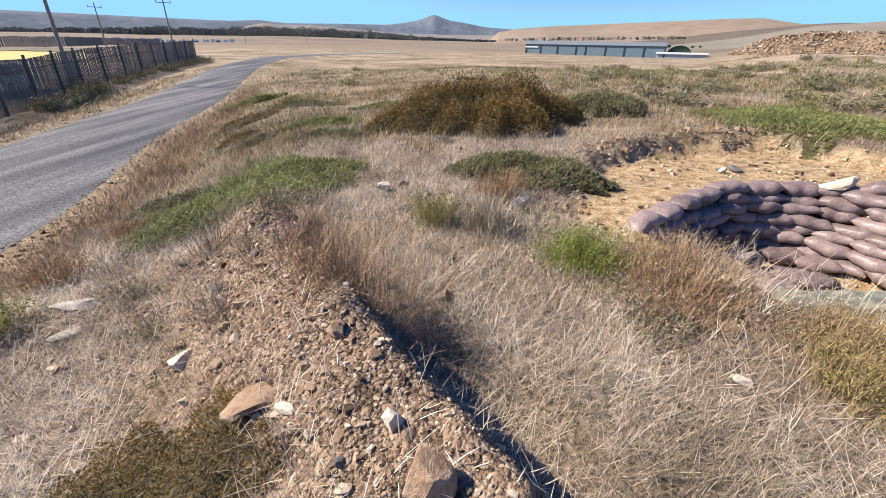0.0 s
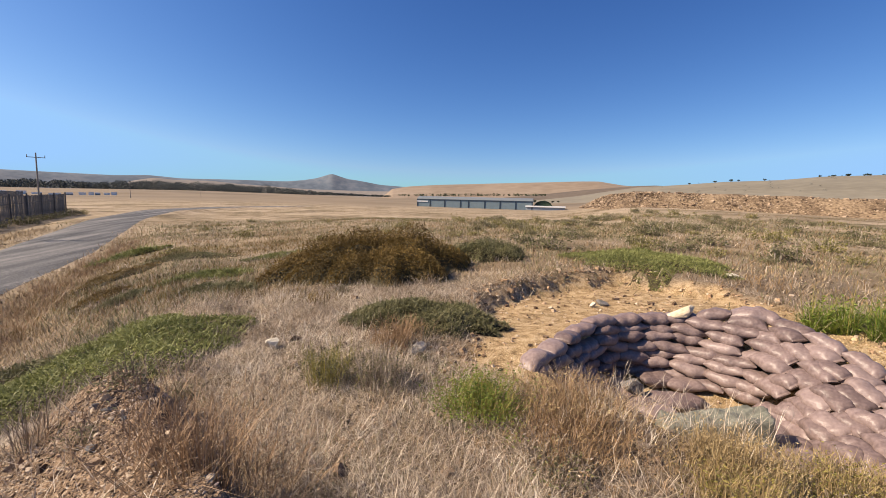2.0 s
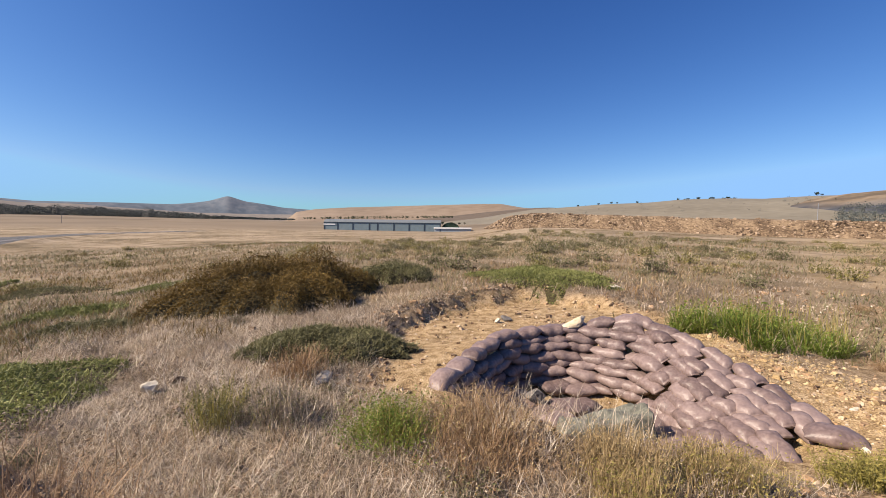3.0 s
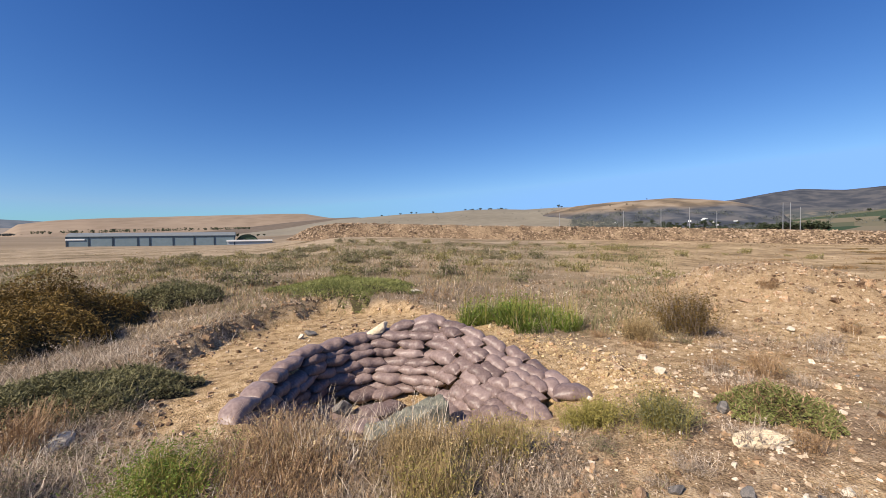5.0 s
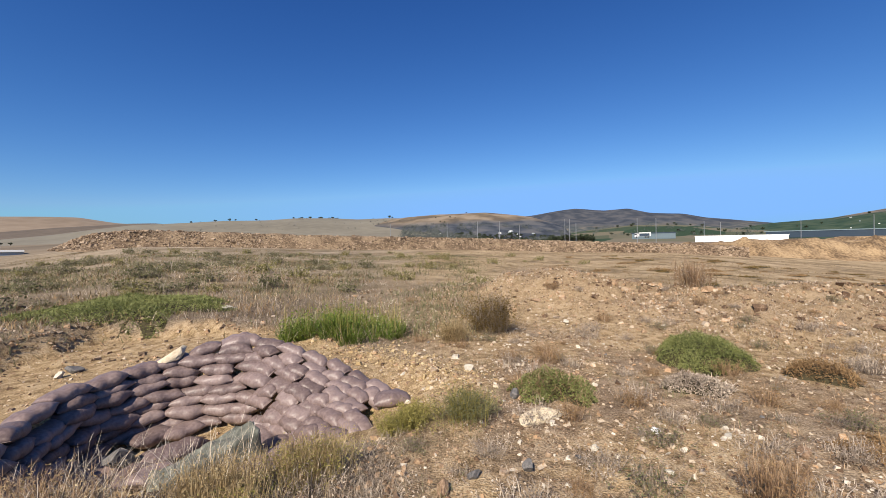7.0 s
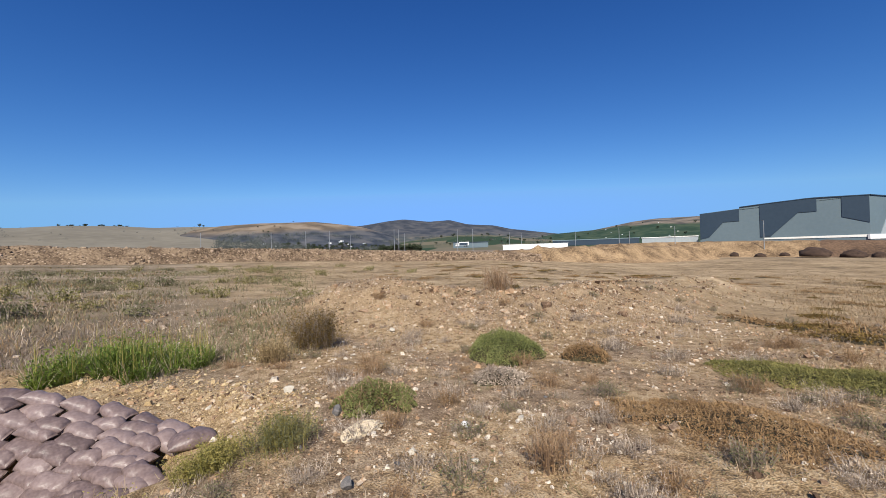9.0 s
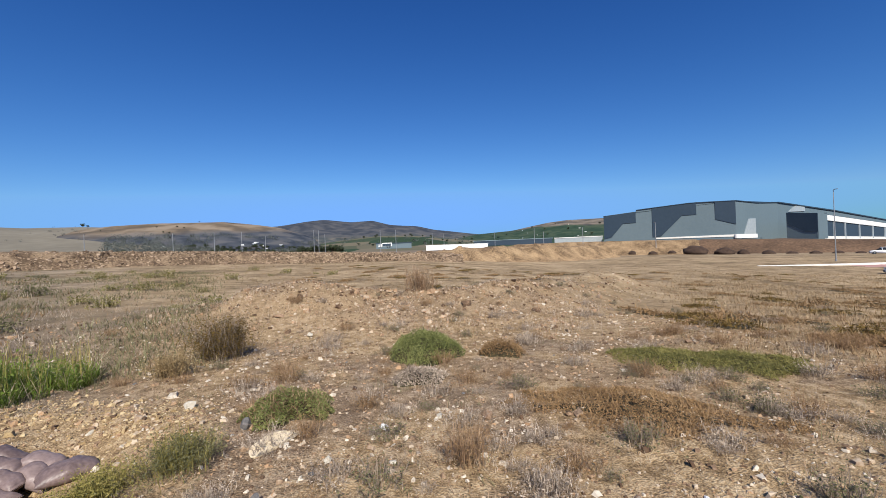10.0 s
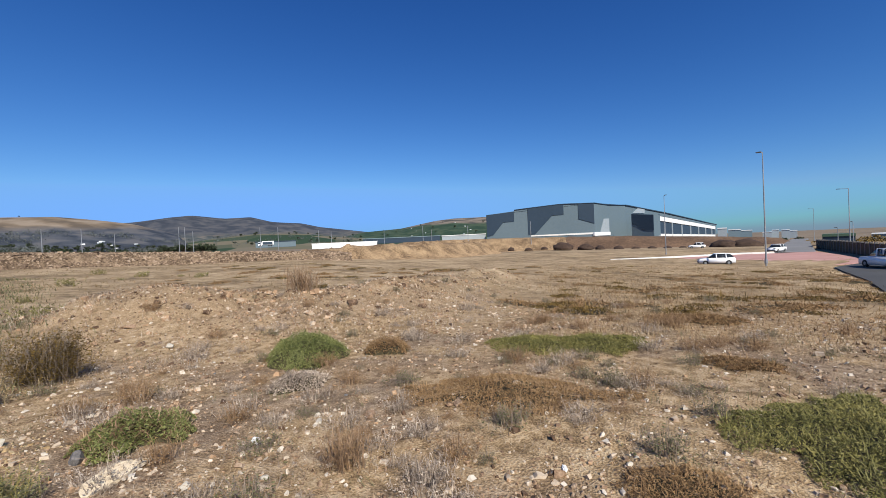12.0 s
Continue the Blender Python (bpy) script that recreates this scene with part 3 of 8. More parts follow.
def zones(x, y):
    """Sand, stones, straw: how much of each lies on the ground."""
    r = np.hypot(x, y)
    az = np.degrees(np.arctan2(x, y))
    s = smooth(-0.1, 0.25, inside(x, y, SAND) + 0.5 * (fbm(x, y, 1.2, 31) - 0.5))
    d, _ = seg_dist(x, y, RIDGE)
    g = smooth(0.95, 0.35, d * np.where((x - 0.15) * 0.84 + (y - 0.95) * 0.54 > 0, 1.5, 0.72))
    d, _ = seg_dist(x, y, TERRACE)
    az = np.where(az < -100, az + 360, az)
    right = smooth(62, 85, az) * (1 - smooth(200, 255, az))
    g = np.maximum(g, 0.5 * smooth(3.2, 0.5, d))
    s = np.maximum(s, 0.75 * smooth(2.8, 0.8, d))
    g = np.maximum(g, 0.42 * right * smooth(0.42, 0.62, fbm(x, y, 0.7, 41)) * (1 - smooth(8, 14, r)))
    bare = right * 0.95 * smooth(0.34, 0.47, 0.6 * fbm(x, y, 0.45, 43) + 0.4 * fbm(x, y, 2.0, 44))
    s = np.maximum(s, bare)
    b = np.clip(1.05 - 0.75 * right, 0, 1) * (1 - s) * (1 - g)
    d, _ = seg_dist(x, y, ROADLINE)
    verge = smooth(2.9, 2.2, d)
    s = np.maximum(s, 0.5 * verge)
    return s, g, b


def spot(x, y, dz=0.0):
    return Vector((x, y, float(ground_z(np.array([x]), np.array([y]))[0]) + dz))


def build_ground():
    az = np.radians(np.concatenate([np.arange(-56, 178, 0.6), np.arange(178, 304, 4.0)]))
    r = np.concatenate([np.geomspace(0.3, 14, 240), np.geomspace(14.2, 4700, 150)])
    A, R = np.meshgrid(az, r)
    X, Y = R * np.sin(A), R * np.cos(A)
    Z = ground_z(X, Y)
    n, m = A.shape
    idx = np.arange(n * m).reshape(n, m)
    nxt = np.roll(idx, -1, axis=1)
    quads = np.stack([idx[:-1], idx[1:], nxt[1:], nxt[:-1]], -1).reshape(-1, 4)
    V = np.stack([X, Y, Z], -1).reshape(-1, 3)
    V = np.vstack([V, [[0, 0, float(Z[0].mean())]]])
    tri = np.stack([idx[0], nxt[0], np.full(m, n * m)], -1)
    ob = put_np("ground", V, [quads, tri], M_GROUND, smooth_shade=True)
    tagged(ob, "dry stony ground with sand, straw litter and a dug pit", "ground", kind="structure")
    s, g, b = zones(V[:, 0], V[:, 1])
    col = np.stack([s, g, b, np.ones_like(s)], -1).astype(np.float32)
    ca = ob.data.color_attributes.new("zone", "FLOAT_COLOR", "POINT")
    ca.data.foreach_set("color", col.ravel())
    return ob


build_ground()


def strip(name, line, half, lift, material, label, category, steps=12, kind="structure", wob=0.15):
    """A road surface laid along a line."""
    pts = []
    for k in range(len(line) - 1):
        for t in np.linspace(0, 1, steps, endpoint=False):
            pts.append(np.array(line[k][:2]) * (1 - t) + np.array(line[k + 1][:2]) * t)
    pts = np.array(pts + [line[-1][:2]])
    for _ in range(6):
        pts[1:-1] = 0.25 * pts[:-2] + 0.5 * pts[1:-1] + 0.25 * pts[2:]
    tan = np.gradient(pts, axis=0)
    tan /= np.linalg.norm(tan, axis=1)[:, None]
    nor = np.stack([tan[:, 1], -tan[:, 0]], -1)
    cols = np.linspace(-1, 1, 9)
    rows = []
    for k, c in enumerate(cols):
        e = half * c + (wob * (fbm(pts[:, 0], pts[:, 1], 0.9, 50 + c) - 0.5) * 2 if abs(c) == 1 else 0)
        q = pts + nor * (e if np.ndim(e) == 0 else e[:, None])
        rows.append(np.c_[q, ground_z(q[:, 0], q[:, 1]) + lift * (1 - 2.2 * abs(c) ** 6)])
    G = np.stack(rows, 1)
    n, m = G.shape[:2]
    idx = np.arange(n * m).reshape(n, m)
    quads = np.stack([idx[:-1, :-1], idx[:-1, 1:], idx[1:, 1:], idx[1:, :-1]], -1).reshape(-1, 4)
    return tagged(put_np(name, G.reshape(-1, 3), quads, material, smooth_shade=True), label, category, kind=kind)


strip("road", ROADLINE, 2.25, 0.05, M_ROAD, "worn grey asphalt access road with gravelly edges", "road")


# ---- distant hills ----
HILLS = []


def hill(name, profile, R, depth, low, material, label, seed=0, rough=0.06):
    """A long hill: its crest follows (compass, elevation) pairs at distance R and it slopes to the plain before and behind."""
    a0, a1 = profile[0][0], profile[-1][0]

    def height(az, Q, X, Y):
        el = sum(np.interp(az + d, [p[0] for p in profile], [p[1] for p in profile]) * w for d, w in ((-0.35, 0.25), (0, 0.5), (0.35, 0.25)))
        crest = EYE + R * np.tan(np.radians(el)) - low
        shape = np.where(Q < 0, smooth(-1, 0.02, Q), smooth(1.0, 0, Q))
        ends = np.clip(np.minimum(az - a0, a1 - az) / 2.1, 0, 1)
        bumps = 1 + rough * 6 * (fbm(X, Y, 4.0 / depth, seed, 5) - 0.5) * np.clip(-Q * 3, 0, 1)
        return low - 4 + (crest * shape * bumps + 4 * shape) * (0.2 + 0.8 * ends)

    def land(x, y):
        az, q = np.degrees(np.arctan2(x, y)), (np.hypot(x, y) - R) / depth
        return np.where((az > a0) & (az < a1) & (np.abs(q) < 1), height(az, q, x, y), -99)

    HILLS.append(land)
    A, Q = np.meshgrid(np.arange(a0, a1 + 0.01, 0.3), np.linspace(-1, 1, 49), indexing="ij")
    D = R + Q * depth
    X, Y = D * np.sin(np.radians(A)), D * np.cos(np.radians(A))
    Z = height(A, Q, X, Y)
    n, m = X.shape
    idx = np.arange(n * m).reshape(n, m)
    quads = np.stack([idx[:-1, :-1], idx[:-1, 1:], idx[1:, 1:], idx[1:, :-1]], -1).reshape(-1, 4)
    ob = put_np(name, np.stack([X, Y, Z], -1).reshape(-1, 3), quads, material, smooth_shade=True)
    return tagged(ob, label, "hill", kind="structure")


def land_z(x, y):
    """Height of the ground or of the hill that stands on it."""
    x, y = np.array([float(x)]), np.array([float(y)])
    return float(max([ground_z(x, y)[0]] + [h(x, y)[0] for h in HILLS]))


# distance haze mixed into the base colour of the farthest hills
M_HAZE = surface("far_hill_haze_tint", ((0.075, 0.098, 0.125), (0.098, 0.122, 0.15), (0.13, 0.148, 0.172)), 0.003, 0.02, 0.95, 0, 1, span=(0.42, 0.62))
M_GOLD = surface("stubble_hill", ((0.165, 0.122, 0.086), (0.215, 0.163, 0.117), (0.255, 0.198, 0.146)), 0.003, 0.02, 0.95, 0, 1)
M_GOLD2 = surface("grazed_slope", ((0.142, 0.126, 0.096), (0.18, 0.16, 0.12), (0.215, 0.193, 0.148)), 0.006, 0.05, 0.95, 0, 1)
# blue-grey tones of burnt slope and scrub include distance haze as colour
M_BURNT = hill_cover("burnt_hill_hazed", ((0.040, 0.047, 0.060), (0.070, 0.077, 0.090), (0.105, 0.104, 0.108)), ((0.11, 0.088, 0.066), (0.185, 0.142, 0.10), (0.25, 0.20, 0.148)), 60, 9)
M_DARKHILL = hill_cover("scrub_hill_hazed", ((0.055, 0.066, 0.066), (0.085, 0.092, 0.088), (0.15, 0.132, 0.112)), ((0.044, 0.050, 0.062), (0.062, 0.067, 0.078), (0.088, 0.088, 0.094)), 78, 18)
M_ORCHARD = hill_cover("orchard_hill", ((0.030, 0.053, 0.036), (0.042, 0.068, 0.044), (0.058, 0.080, 0.052)), ((0.075, 0.072, 0.066), (0.15, 0.125, 0.10), (0.21, 0.175, 0.14)), 84, 6)
M_FIELDS = hill_cover("cultivated_slope", ((0.034, 0.056, 0.034), (0.055, 0.076, 0.042), (0.19, 0.155, 0.115), (0.045, 0.066, 0.040)), ((0.075, 0.078, 0.062), (0.12, 0.108, 0.088), (0.19, 0.158, 0.125)), 70, 20, 130.0)
hill("hill_far_west", [(-75, 2.1), (-37, 2.2), (-24, 2.2), (-21, 2.4), (-18, 2.2), (-12, 2.35), (-6.5, 2.4), (-4.4, 2.65), (-2.8, 2.95), (-1.5, 3.4), (-0.8, 3.66), (-0.1, 3.42), (1.2, 3.02), (2.4, 2.9), (3.6, 2.72), (5.5, 2.4), (9.4, 2.2), (14, 2.0)], 4000, 500, 3, M_HAZE, "green distant hills with a pointed peak, blue haze put into the colour", 3, 0.02)
# tan slopes whose greyed paleness is haze put into the tones
M_PINK = hill_cover("tan_hill_haze_tint", ((0.18, 0.165, 0.15), (0.23, 0.20, 0.175), (0.17, 0.16, 0.15)), ((0.17, 0.16, 0.15), (0.22, 0.195, 0.175)), 90, 30)
hill("hill_pale_tan", [(-25, 0.7), (-22.5, 1.7), (-20.5, 2.15), (-18.5, 2.0), (-15, 2.08), (-12, 1.85), (-8, 1.7), (-4, 1.5), (0, 1.5), (4, 1.5), (9, 1.6), (13, 1.2)], 3300, 500, 8, M_PINK, "tan hills paled by painted haze below the pointed peak", 17, 0.03)
hill("hill_stubble", [(5, 1.5), (9.4, 2.3), (14, 2.66), (21.5, 3.0), (31.8, 3.4), (34.4, 3.42), (37.5, 2.9), (41, 2.7), (47, 2.0)], 2300, 900, 6, M_GOLD, "golden stubble hill under the sky", 5, 0.02)
M_PLOUGH = surface("ploughed_slope", ((0.085, 0.066, 0.05), (0.115, 0.09, 0.068), (0.145, 0.114, 0.086)), 0.006, 0.05, 0.95, 0, 1)
hill("hill_ploughed", [(17, 0.8), (23, 1.35), (28, 1.75), (33, 2.35), (36, 2.62), (38.5, 2.86), (41, 2.95), (45, 2.6), (50, 1.2)], 1900, 700, 6, M_PLOUGH, "dark ploughed slope before the stubble hill", 6, 0.02)
hill("hill_grazed", [(24, 0.6), (28, 1.0), (32, 1.5), (36, 2.2), (39, 2.65), (43, 2.9), (48, 3.3), (53, 3.45), (56, 3.7), (60.5, 3.75), (64, 3.6), (68.3, 3.78), (72, 3.7), (78, 3.0), (84, 2.0)], 1500, 900, 8, M_GOLD2, "dry grazed slope with scattered trees on its crest", 7, 0.02)
hill("hill_burnt", [(61, 2.0), (66, 3.2), (70, 3.78), (73, 4.08), (77, 4.3), (81.7, 4.42), (85.5, 4.0), (88, 3.6), (91, 2.7), (94, 1.6)], 1250, 500, 8, M_BURNT, "rounded hill with brown crest and burnt slope, greyed by painted haze", 9, 0.05)
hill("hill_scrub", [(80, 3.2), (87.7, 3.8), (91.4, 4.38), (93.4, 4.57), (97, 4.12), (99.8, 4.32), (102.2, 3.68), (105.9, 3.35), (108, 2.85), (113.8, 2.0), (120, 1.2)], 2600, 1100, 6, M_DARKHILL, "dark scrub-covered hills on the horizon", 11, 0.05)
hill("hill_orchard", [(108, 0.8), (113.8, 1.9), (118.8, 2.2), (123.5, 3.05), (126, 3.28), (130.6, 3.25), (138, 2.6), (150, 1.0), (157, -0.3)], 2200, 1000, 0, M_ORCHARD, "hillside with dark green orchards and pale tracks", 13, 0.05)
hill("hill_field_slope", [(90, 0.9), (95, 1.7), (100, 2.2), (105, 2.1), (110, 1.5), (116, 0.9)], 1300, 500, 3, M_FIELDS, "cultivated green and tan slope below the hills", 15, 0.03)

# ---- sandbag pit ----
def bag_mesh(seed, L=0.43, W=0.27, H=0.15):
    """A filled bag: plump body, ends gathered to a flat seam with corner ears, creases running in from the ends."""
    g = np.random.default_rng(seed)
    n, m = 23, 18
    u = np.sin(np.linspace(-1, 1, n) * math.pi / 2) * 0.55 + np.linspace(-1, 1, n) * 0.45
    ang = np.linspace(0, 2 * math.pi, m, endpoint=False)
    U, Ang = np.meshgrid(u, ang, indexing="ij")
    e = np.abs(U)
    ph = g.uniform(0, 6, 8)
    wid = W / 2 * (1 - 0.26 * e ** 3 + 0.10 * np.clip((e - 0.86) / 0.14, 0, 1) ** 2)
    hei = H / 2 * np.clip(1 - e ** 3.4, 0.0, 1) ** 0.55 * (1 + 0.07 * np.sin(2.3 * U + ph[5])) + 0.005
    c, s = np.cos(Ang), np.sin(Ang)
    Yv = wid * np.sign(c) * np.abs(c) ** 0.74
    Zv = hei * np.sign(s) * np.abs(s) ** 0.86
    Zv = np.where(Zv < 0, Zv * 0.8, Zv)
    crease = np.clip((e - 0.45) / 0.5, 0, 1) * np.clip((1.02 - e) / 0.2, 0, 1)
    Zv = Zv + 0.010 * np.sin(3.4 * U + ph[0]) + 0.005 * np.sin(8 * U + 3 * Ang + ph[1]) * (1 - e ** 2)
    Zv = Zv * (1 - 0.16 * crease * (0.5 + 0.5 * np.sin(Yv / W * 26 + ph[2])))
    Yv = Yv + 0.014 * np.sin(2.6 * U + ph[3]) + 0.006 * np.sin(7 * U + ph[4])
    Xv = U * L / 2 * (1 + 0.05 * np.abs(Yv / wid) ** 2 * e ** 6) + 0.008 * np.sin(Yv * 18 + ph[6]) * e
    V = np.stack([Xv, Yv, Zv + H * 0.38], -1).reshape(-1, 3)
    idx = np.arange(n * m).reshape(n, m)
    nx = np.roll(idx, -1, axis=1)
    quads = np.stack([idx[:-1], nx[:-1], nx[1:], idx[1:]], -1).reshape(-1, 4)
    caps = []
    for row, flip in ((idx[0], 1), (idx[-1], -1)):
        half = m // 2
        for k in range(half - 1):
            q = [row[k], row[k + 1], row[m - 2 - k], row[m - 1 - k]]
            caps.append(q[::flip])
    return mesh_np("sandbag", V, [quads, np.array(caps)], M_BAG, True)


BAGS = [bag_mesh(100 + k, 0.43 + 0.035 * math.sin(k * 2.1), 0.27 + 0.02 * math.cos(k * 1.7), 0.158 + 0.012 * math.sin(k)) for k in range(9)]
SLOPE_BAGS = [bag_mesh(140 + k, 0.36 + 0.035 * math.sin(k * 2.1), 0.195 + 0.016 * math.cos(k * 1.7), 0.155) for k in range(9)]
BAG_LABEL = "filled mauve-brown woven sandbag stacked in the pit wall"


def lay_bag(p, along, up, k, label=BAG_LABEL, group="sandbags of the pit", kinds=BAGS):
    along = Vector(along).normalized()
    up = Vector(up)
    up = (up - along * up.dot(along)).normalized()
    side = up.cross(along)
    ob = new("sandbag", kinds[k % len(kinds)])
    ob.matrix_world = Matrix.Translation(p) @ Matrix((along, side, up)).transposed().to_4x4()
    return tagged(ob, label, "sandbag", group)


def resample(pts, n=160):
    pts = np.array(pts, float)
    out = np.stack([np.interp(np.linspace(0, len(pts) - 1, n), np.arange(len(pts)), pts[:, k]) for k in range(3)], -1)
    for _ in range(10):
        out[1:-1] = 0.25 * out[:-2] + 0.5 * out[1:-1] + 0.25 * out[2:]
    return out


def lay_row(C, pitch, start, g, count, upward, kinds, sway):
    """One row of bags along a line of points."""
    tan = np.gradient(C, axis=0)
    step = np.concatenate([[0], np.cumsum(np.linalg.norm(np.diff(C, axis=0), axis=1))])
    pos = start
    while pos < step[-1] - 0.04:
        j = min(int(np.searchsorted(step, pos)), len(C) - 1)
        t = Vector(tan[j]).normalized()
        up = upward(j, t) + Vector(g.normal(0, 0.07, 3))
        lay_bag(Vector(C[j]) + Vector(g.normal(0, 0.013, 3)), t + Vector(g.normal(0, sway, 3)), up, count + int(g.integers(0, 3)), kinds=kinds)
        count += 1
        pos += pitch + g.uniform(-0.03, 0.03)
    return count


def build_bags():
    g = np.random.default_rng(5)
    rim, base = resample(RIM), resample(BASE)
    cut = int(160 * 7.4 / 12)
    R, B = rim[:cut], base[:cut]
    count, rise = 0, 0.108

    def upright_bag(j, t):
        return Vector((0, 0, 1))

    # level courses up the steep wall, each ending where the rim dips below it
    for k in range(9):
        z = -0.585 + rise * k
        f = 0.35 + 0.65 * np.clip((z - B[:, 2]) / (R[:, 2] - B[:, 2]), 0, 1)[:, None]
        C = np.c_[(B * (1 - f) + R * f)[:, :2], np.full(cut, z)]
        ok = np.flatnonzero(z < R[:, 2] - 0.13)
        if len(ok) > 6:
            count = lay_row(C[ok[0]:ok[-1] + 1], 0.40, 0.05 + 0.2 * (k % 2) + g.uniform(-0.05, 0.05), g, count, upright_bag, BAGS, 0.06)
    # the capping row along the rim
    cap = R.copy()
    cap[:, 2] -= 0.075
    count = lay_row(cap, 0.395, 0.1, g, count, upright_bag, BAGS, 0.06)

    # the long lining of the slope
    R, B = rim[cut - 5:], base[cut - 5:]

    def slope_bag(j, t):
        nrm = t.cross(Vector(R[j] - B[j]).normalized())
        return (-nrm if nrm.z < 0 else nrm).lerp(Vector((0, 0, 1)), 0.5) + Vector((g.normal(0, 0.06), g.normal(0, 0.06), 0))

    for k in range(9):
        f = k / 8
        C = B * (1 - f) + R * f
        C[:, 2] -= 0.055
        count = lay_row(C, 0.345, 0.06 + 0.17 * (k % 2) + g.uniform(-0.05, 0.05), g, count, slope_bag, SLOPE_BAGS, 0.11)
    # bags laid flat on the floor of the pit
    for k in range(60):
        x, y = g.uniform(2.3, 4.2), g.uniform(2.0, 4.5)
        if inside(np.array([x]), np.array([y]), [b[:2] for b in BASE] + [(3.2, 2.1), (2.4, 3.0)])[0] < 0.02:
            continue
        a = g.uniform(-0.6, 0.2)
        lay_bag(Vector((x, y, -0.64 + g.uniform(0, 0.04))), (math.cos(a), math.sin(a), g.normal(0, 0.04)), (g.normal(0, 0.07), g.normal(0, 0.07), 1), k, "flattened mauve-brown sandbag lying on the pit floor")
    lay_bag(spot(4.74, 1.90, 0.0), (0.45, -0.75, 0.0), (-0.1, 0, 1), 3, "single sandbag lying beyond the end of the pit wall")


build_bags()


def plastic_cover():
    """A dark plastic sheet pulled over a low slab on the pit floor: flat top, folds down the sides."""
    A, B = Vector((2.86, 3.36, 0)), Vector((3.78, 2.99, 0))
    d = B - A
    n, m = 44, 30
    u, v = np.meshgrid(np.linspace(-1.12, 1.12, n), np.linspace(-1.35, 1.35, m), indexing="ij")
    flat = np.maximum(np.abs(u) - 0.94, np.abs(v) - 0.9)
    drop = smooth(-0.06, 0.16, flat)
    fold = fbm(u * 3 + 4, v * 3, 1.0, 71, 4) - 0.5
    X = u * d.length / 2 * (1 - 0.10 * drop) + 0.03 * fold
    Y = v * 0.13 * (1 - 0.12 * drop) + 0.06 * fold * drop
    Z = -0.29 + 0.09 * u + 0.03 * v - 0.25 * drop + 0.11 * fold + 0.012 * np.sin(u * 9 + v * 4)
    yaw = math.atan2(d.y, d.x)
    c = (A + B) / 2
    px, py = c.x + X * math.cos(yaw) - Y * math.sin(yaw), c.y + X * math.sin(yaw) + Y * math.cos(yaw)
    V = np.stack([px, py, Z], -1).reshape(-1, 3)
    idx = np.arange(n * m).reshape(n, m)
    quads = np.stack([idx[:-1, :-1], idx[1:, :-1], idx[1:, 1:], idx[:-1, 1:]], -1).reshape(-1, 4)
    low = V - np.array([0, 0, 0.012])
    ring = np.concatenate([idx[:-1, 0], idx[-1, :-1], idx[:0:-1, -1], idx[0, :0:-1]])
    nxt = np.roll(ring, -1)
    side = np.stack([ring, nxt, nxt + n * m, ring + n * m], -1)
    ob = put_np("plastic_cover", np.vstack([V, low]), [quads, quads[:, ::-1] + n * m, side], M_TARP, smooth_shade=True)
    return tagged(ob, "dark grey-green plastic sheet draped over a slab in the pit", "plastic sheet")


plastic_cover()

# ---- embankments and paved ground ----
def sweep(name, line, section, material, label, category, steps=8, rough=0.25, seed=0, kind="structure"):
    """An earth body along a line of (x, y, crest z, foot z); section: (side offset, share of height)."""
    L = np.array(line, float)
    n = (len(L) - 1) * steps + 1
    q = np.stack([np.interp(np.linspace(0, len(L) - 1, n), np.arange(len(L)), L[:, k]) for k in range(4)], -1)
    for _ in range(4):
        q[1:-1] = 0.25 * q[:-2] + 0.5 * q[1:-1] + 0.25 * q[2:]
    tan = np.gradient(q[:, :2], axis=0)
    tan /= np.linalg.norm(tan, axis=1)[:, None]
    nor = np.stack([-tan[:, 1], tan[:, 0]], -1)
    rows = []
    for o, s in section:
        p = q[:, :2] + nor * o
        bump = rough * (fbm(p[:, 0], p[:, 1], 0.35, seed + o) - 0.5) * 2 * (0.3 + s)
        rows.append(np.c_[p + nor * (rough * (fbm(p[:, 0] + 7, p[:, 1], 0.3, seed) - 0.5))[:, None], q[:, 3] + (q[:, 2] - q[:, 3]) * s + bump * (0.2 < s)])
    G = np.stack(rows, 1)
    a, b = G.shape[:2]
    idx = np.arange(a * b).reshape(a, b)
    quads = np.stack([idx[:-1, :-1], idx[1:, :-1], idx[1:, 1:], idx[:-1, 1:]], -1).reshape(-1, 4)
    return tagged(put_np(name, G.reshape(-1, 3), quads, material, smooth_shade=True), label, category, kind=kind), q, nor


def polar_line(rows):
    return [(*P(az, r), EYE + r * math.tan(radians(top)), EYE + r * math.tan(radians(foot)) - 0.6) for az, r, top, foot in rows]


BANK = polar_line([(33.5, 82, 0.6, 0.4), (35.5, 81, 1.7, 0.3), (39, 80, 2.15, 0.15), (46, 80, 1.95, 0.0), (55, 80, 1.65, -0.2), (69, 80, 1.22, -0.5), (78, 81, 0.98, -0.7), (88, 82, 0.52, -0.9), (95, 83, 0.2, -1.15), (102, 84, -0.12, -1.4), (108, 84, -0.4, -1.6), (112, 84, -0.8, -1.8)])
ob, bq, bn = sweep("rubble_bank", BANK, [(-6, 0.0), (-4.2, 0.25), (-2.8, 0.62), (-1.5, 0.92), (0, 1.0), (2.0, 0.95), (4.5, 0.4), (7, 0.0)], M_BANKSOIL, "long low embankment of brown earth and broken stone", "embankment", 14, 0.35, 3)
g = np.random.default_rng(17)
k = g.integers(0, len(bq) - 1, 15000)
f, o = g.uniform(0, 1, 15000), g.uniform(-5.5, 1.0, 15000)
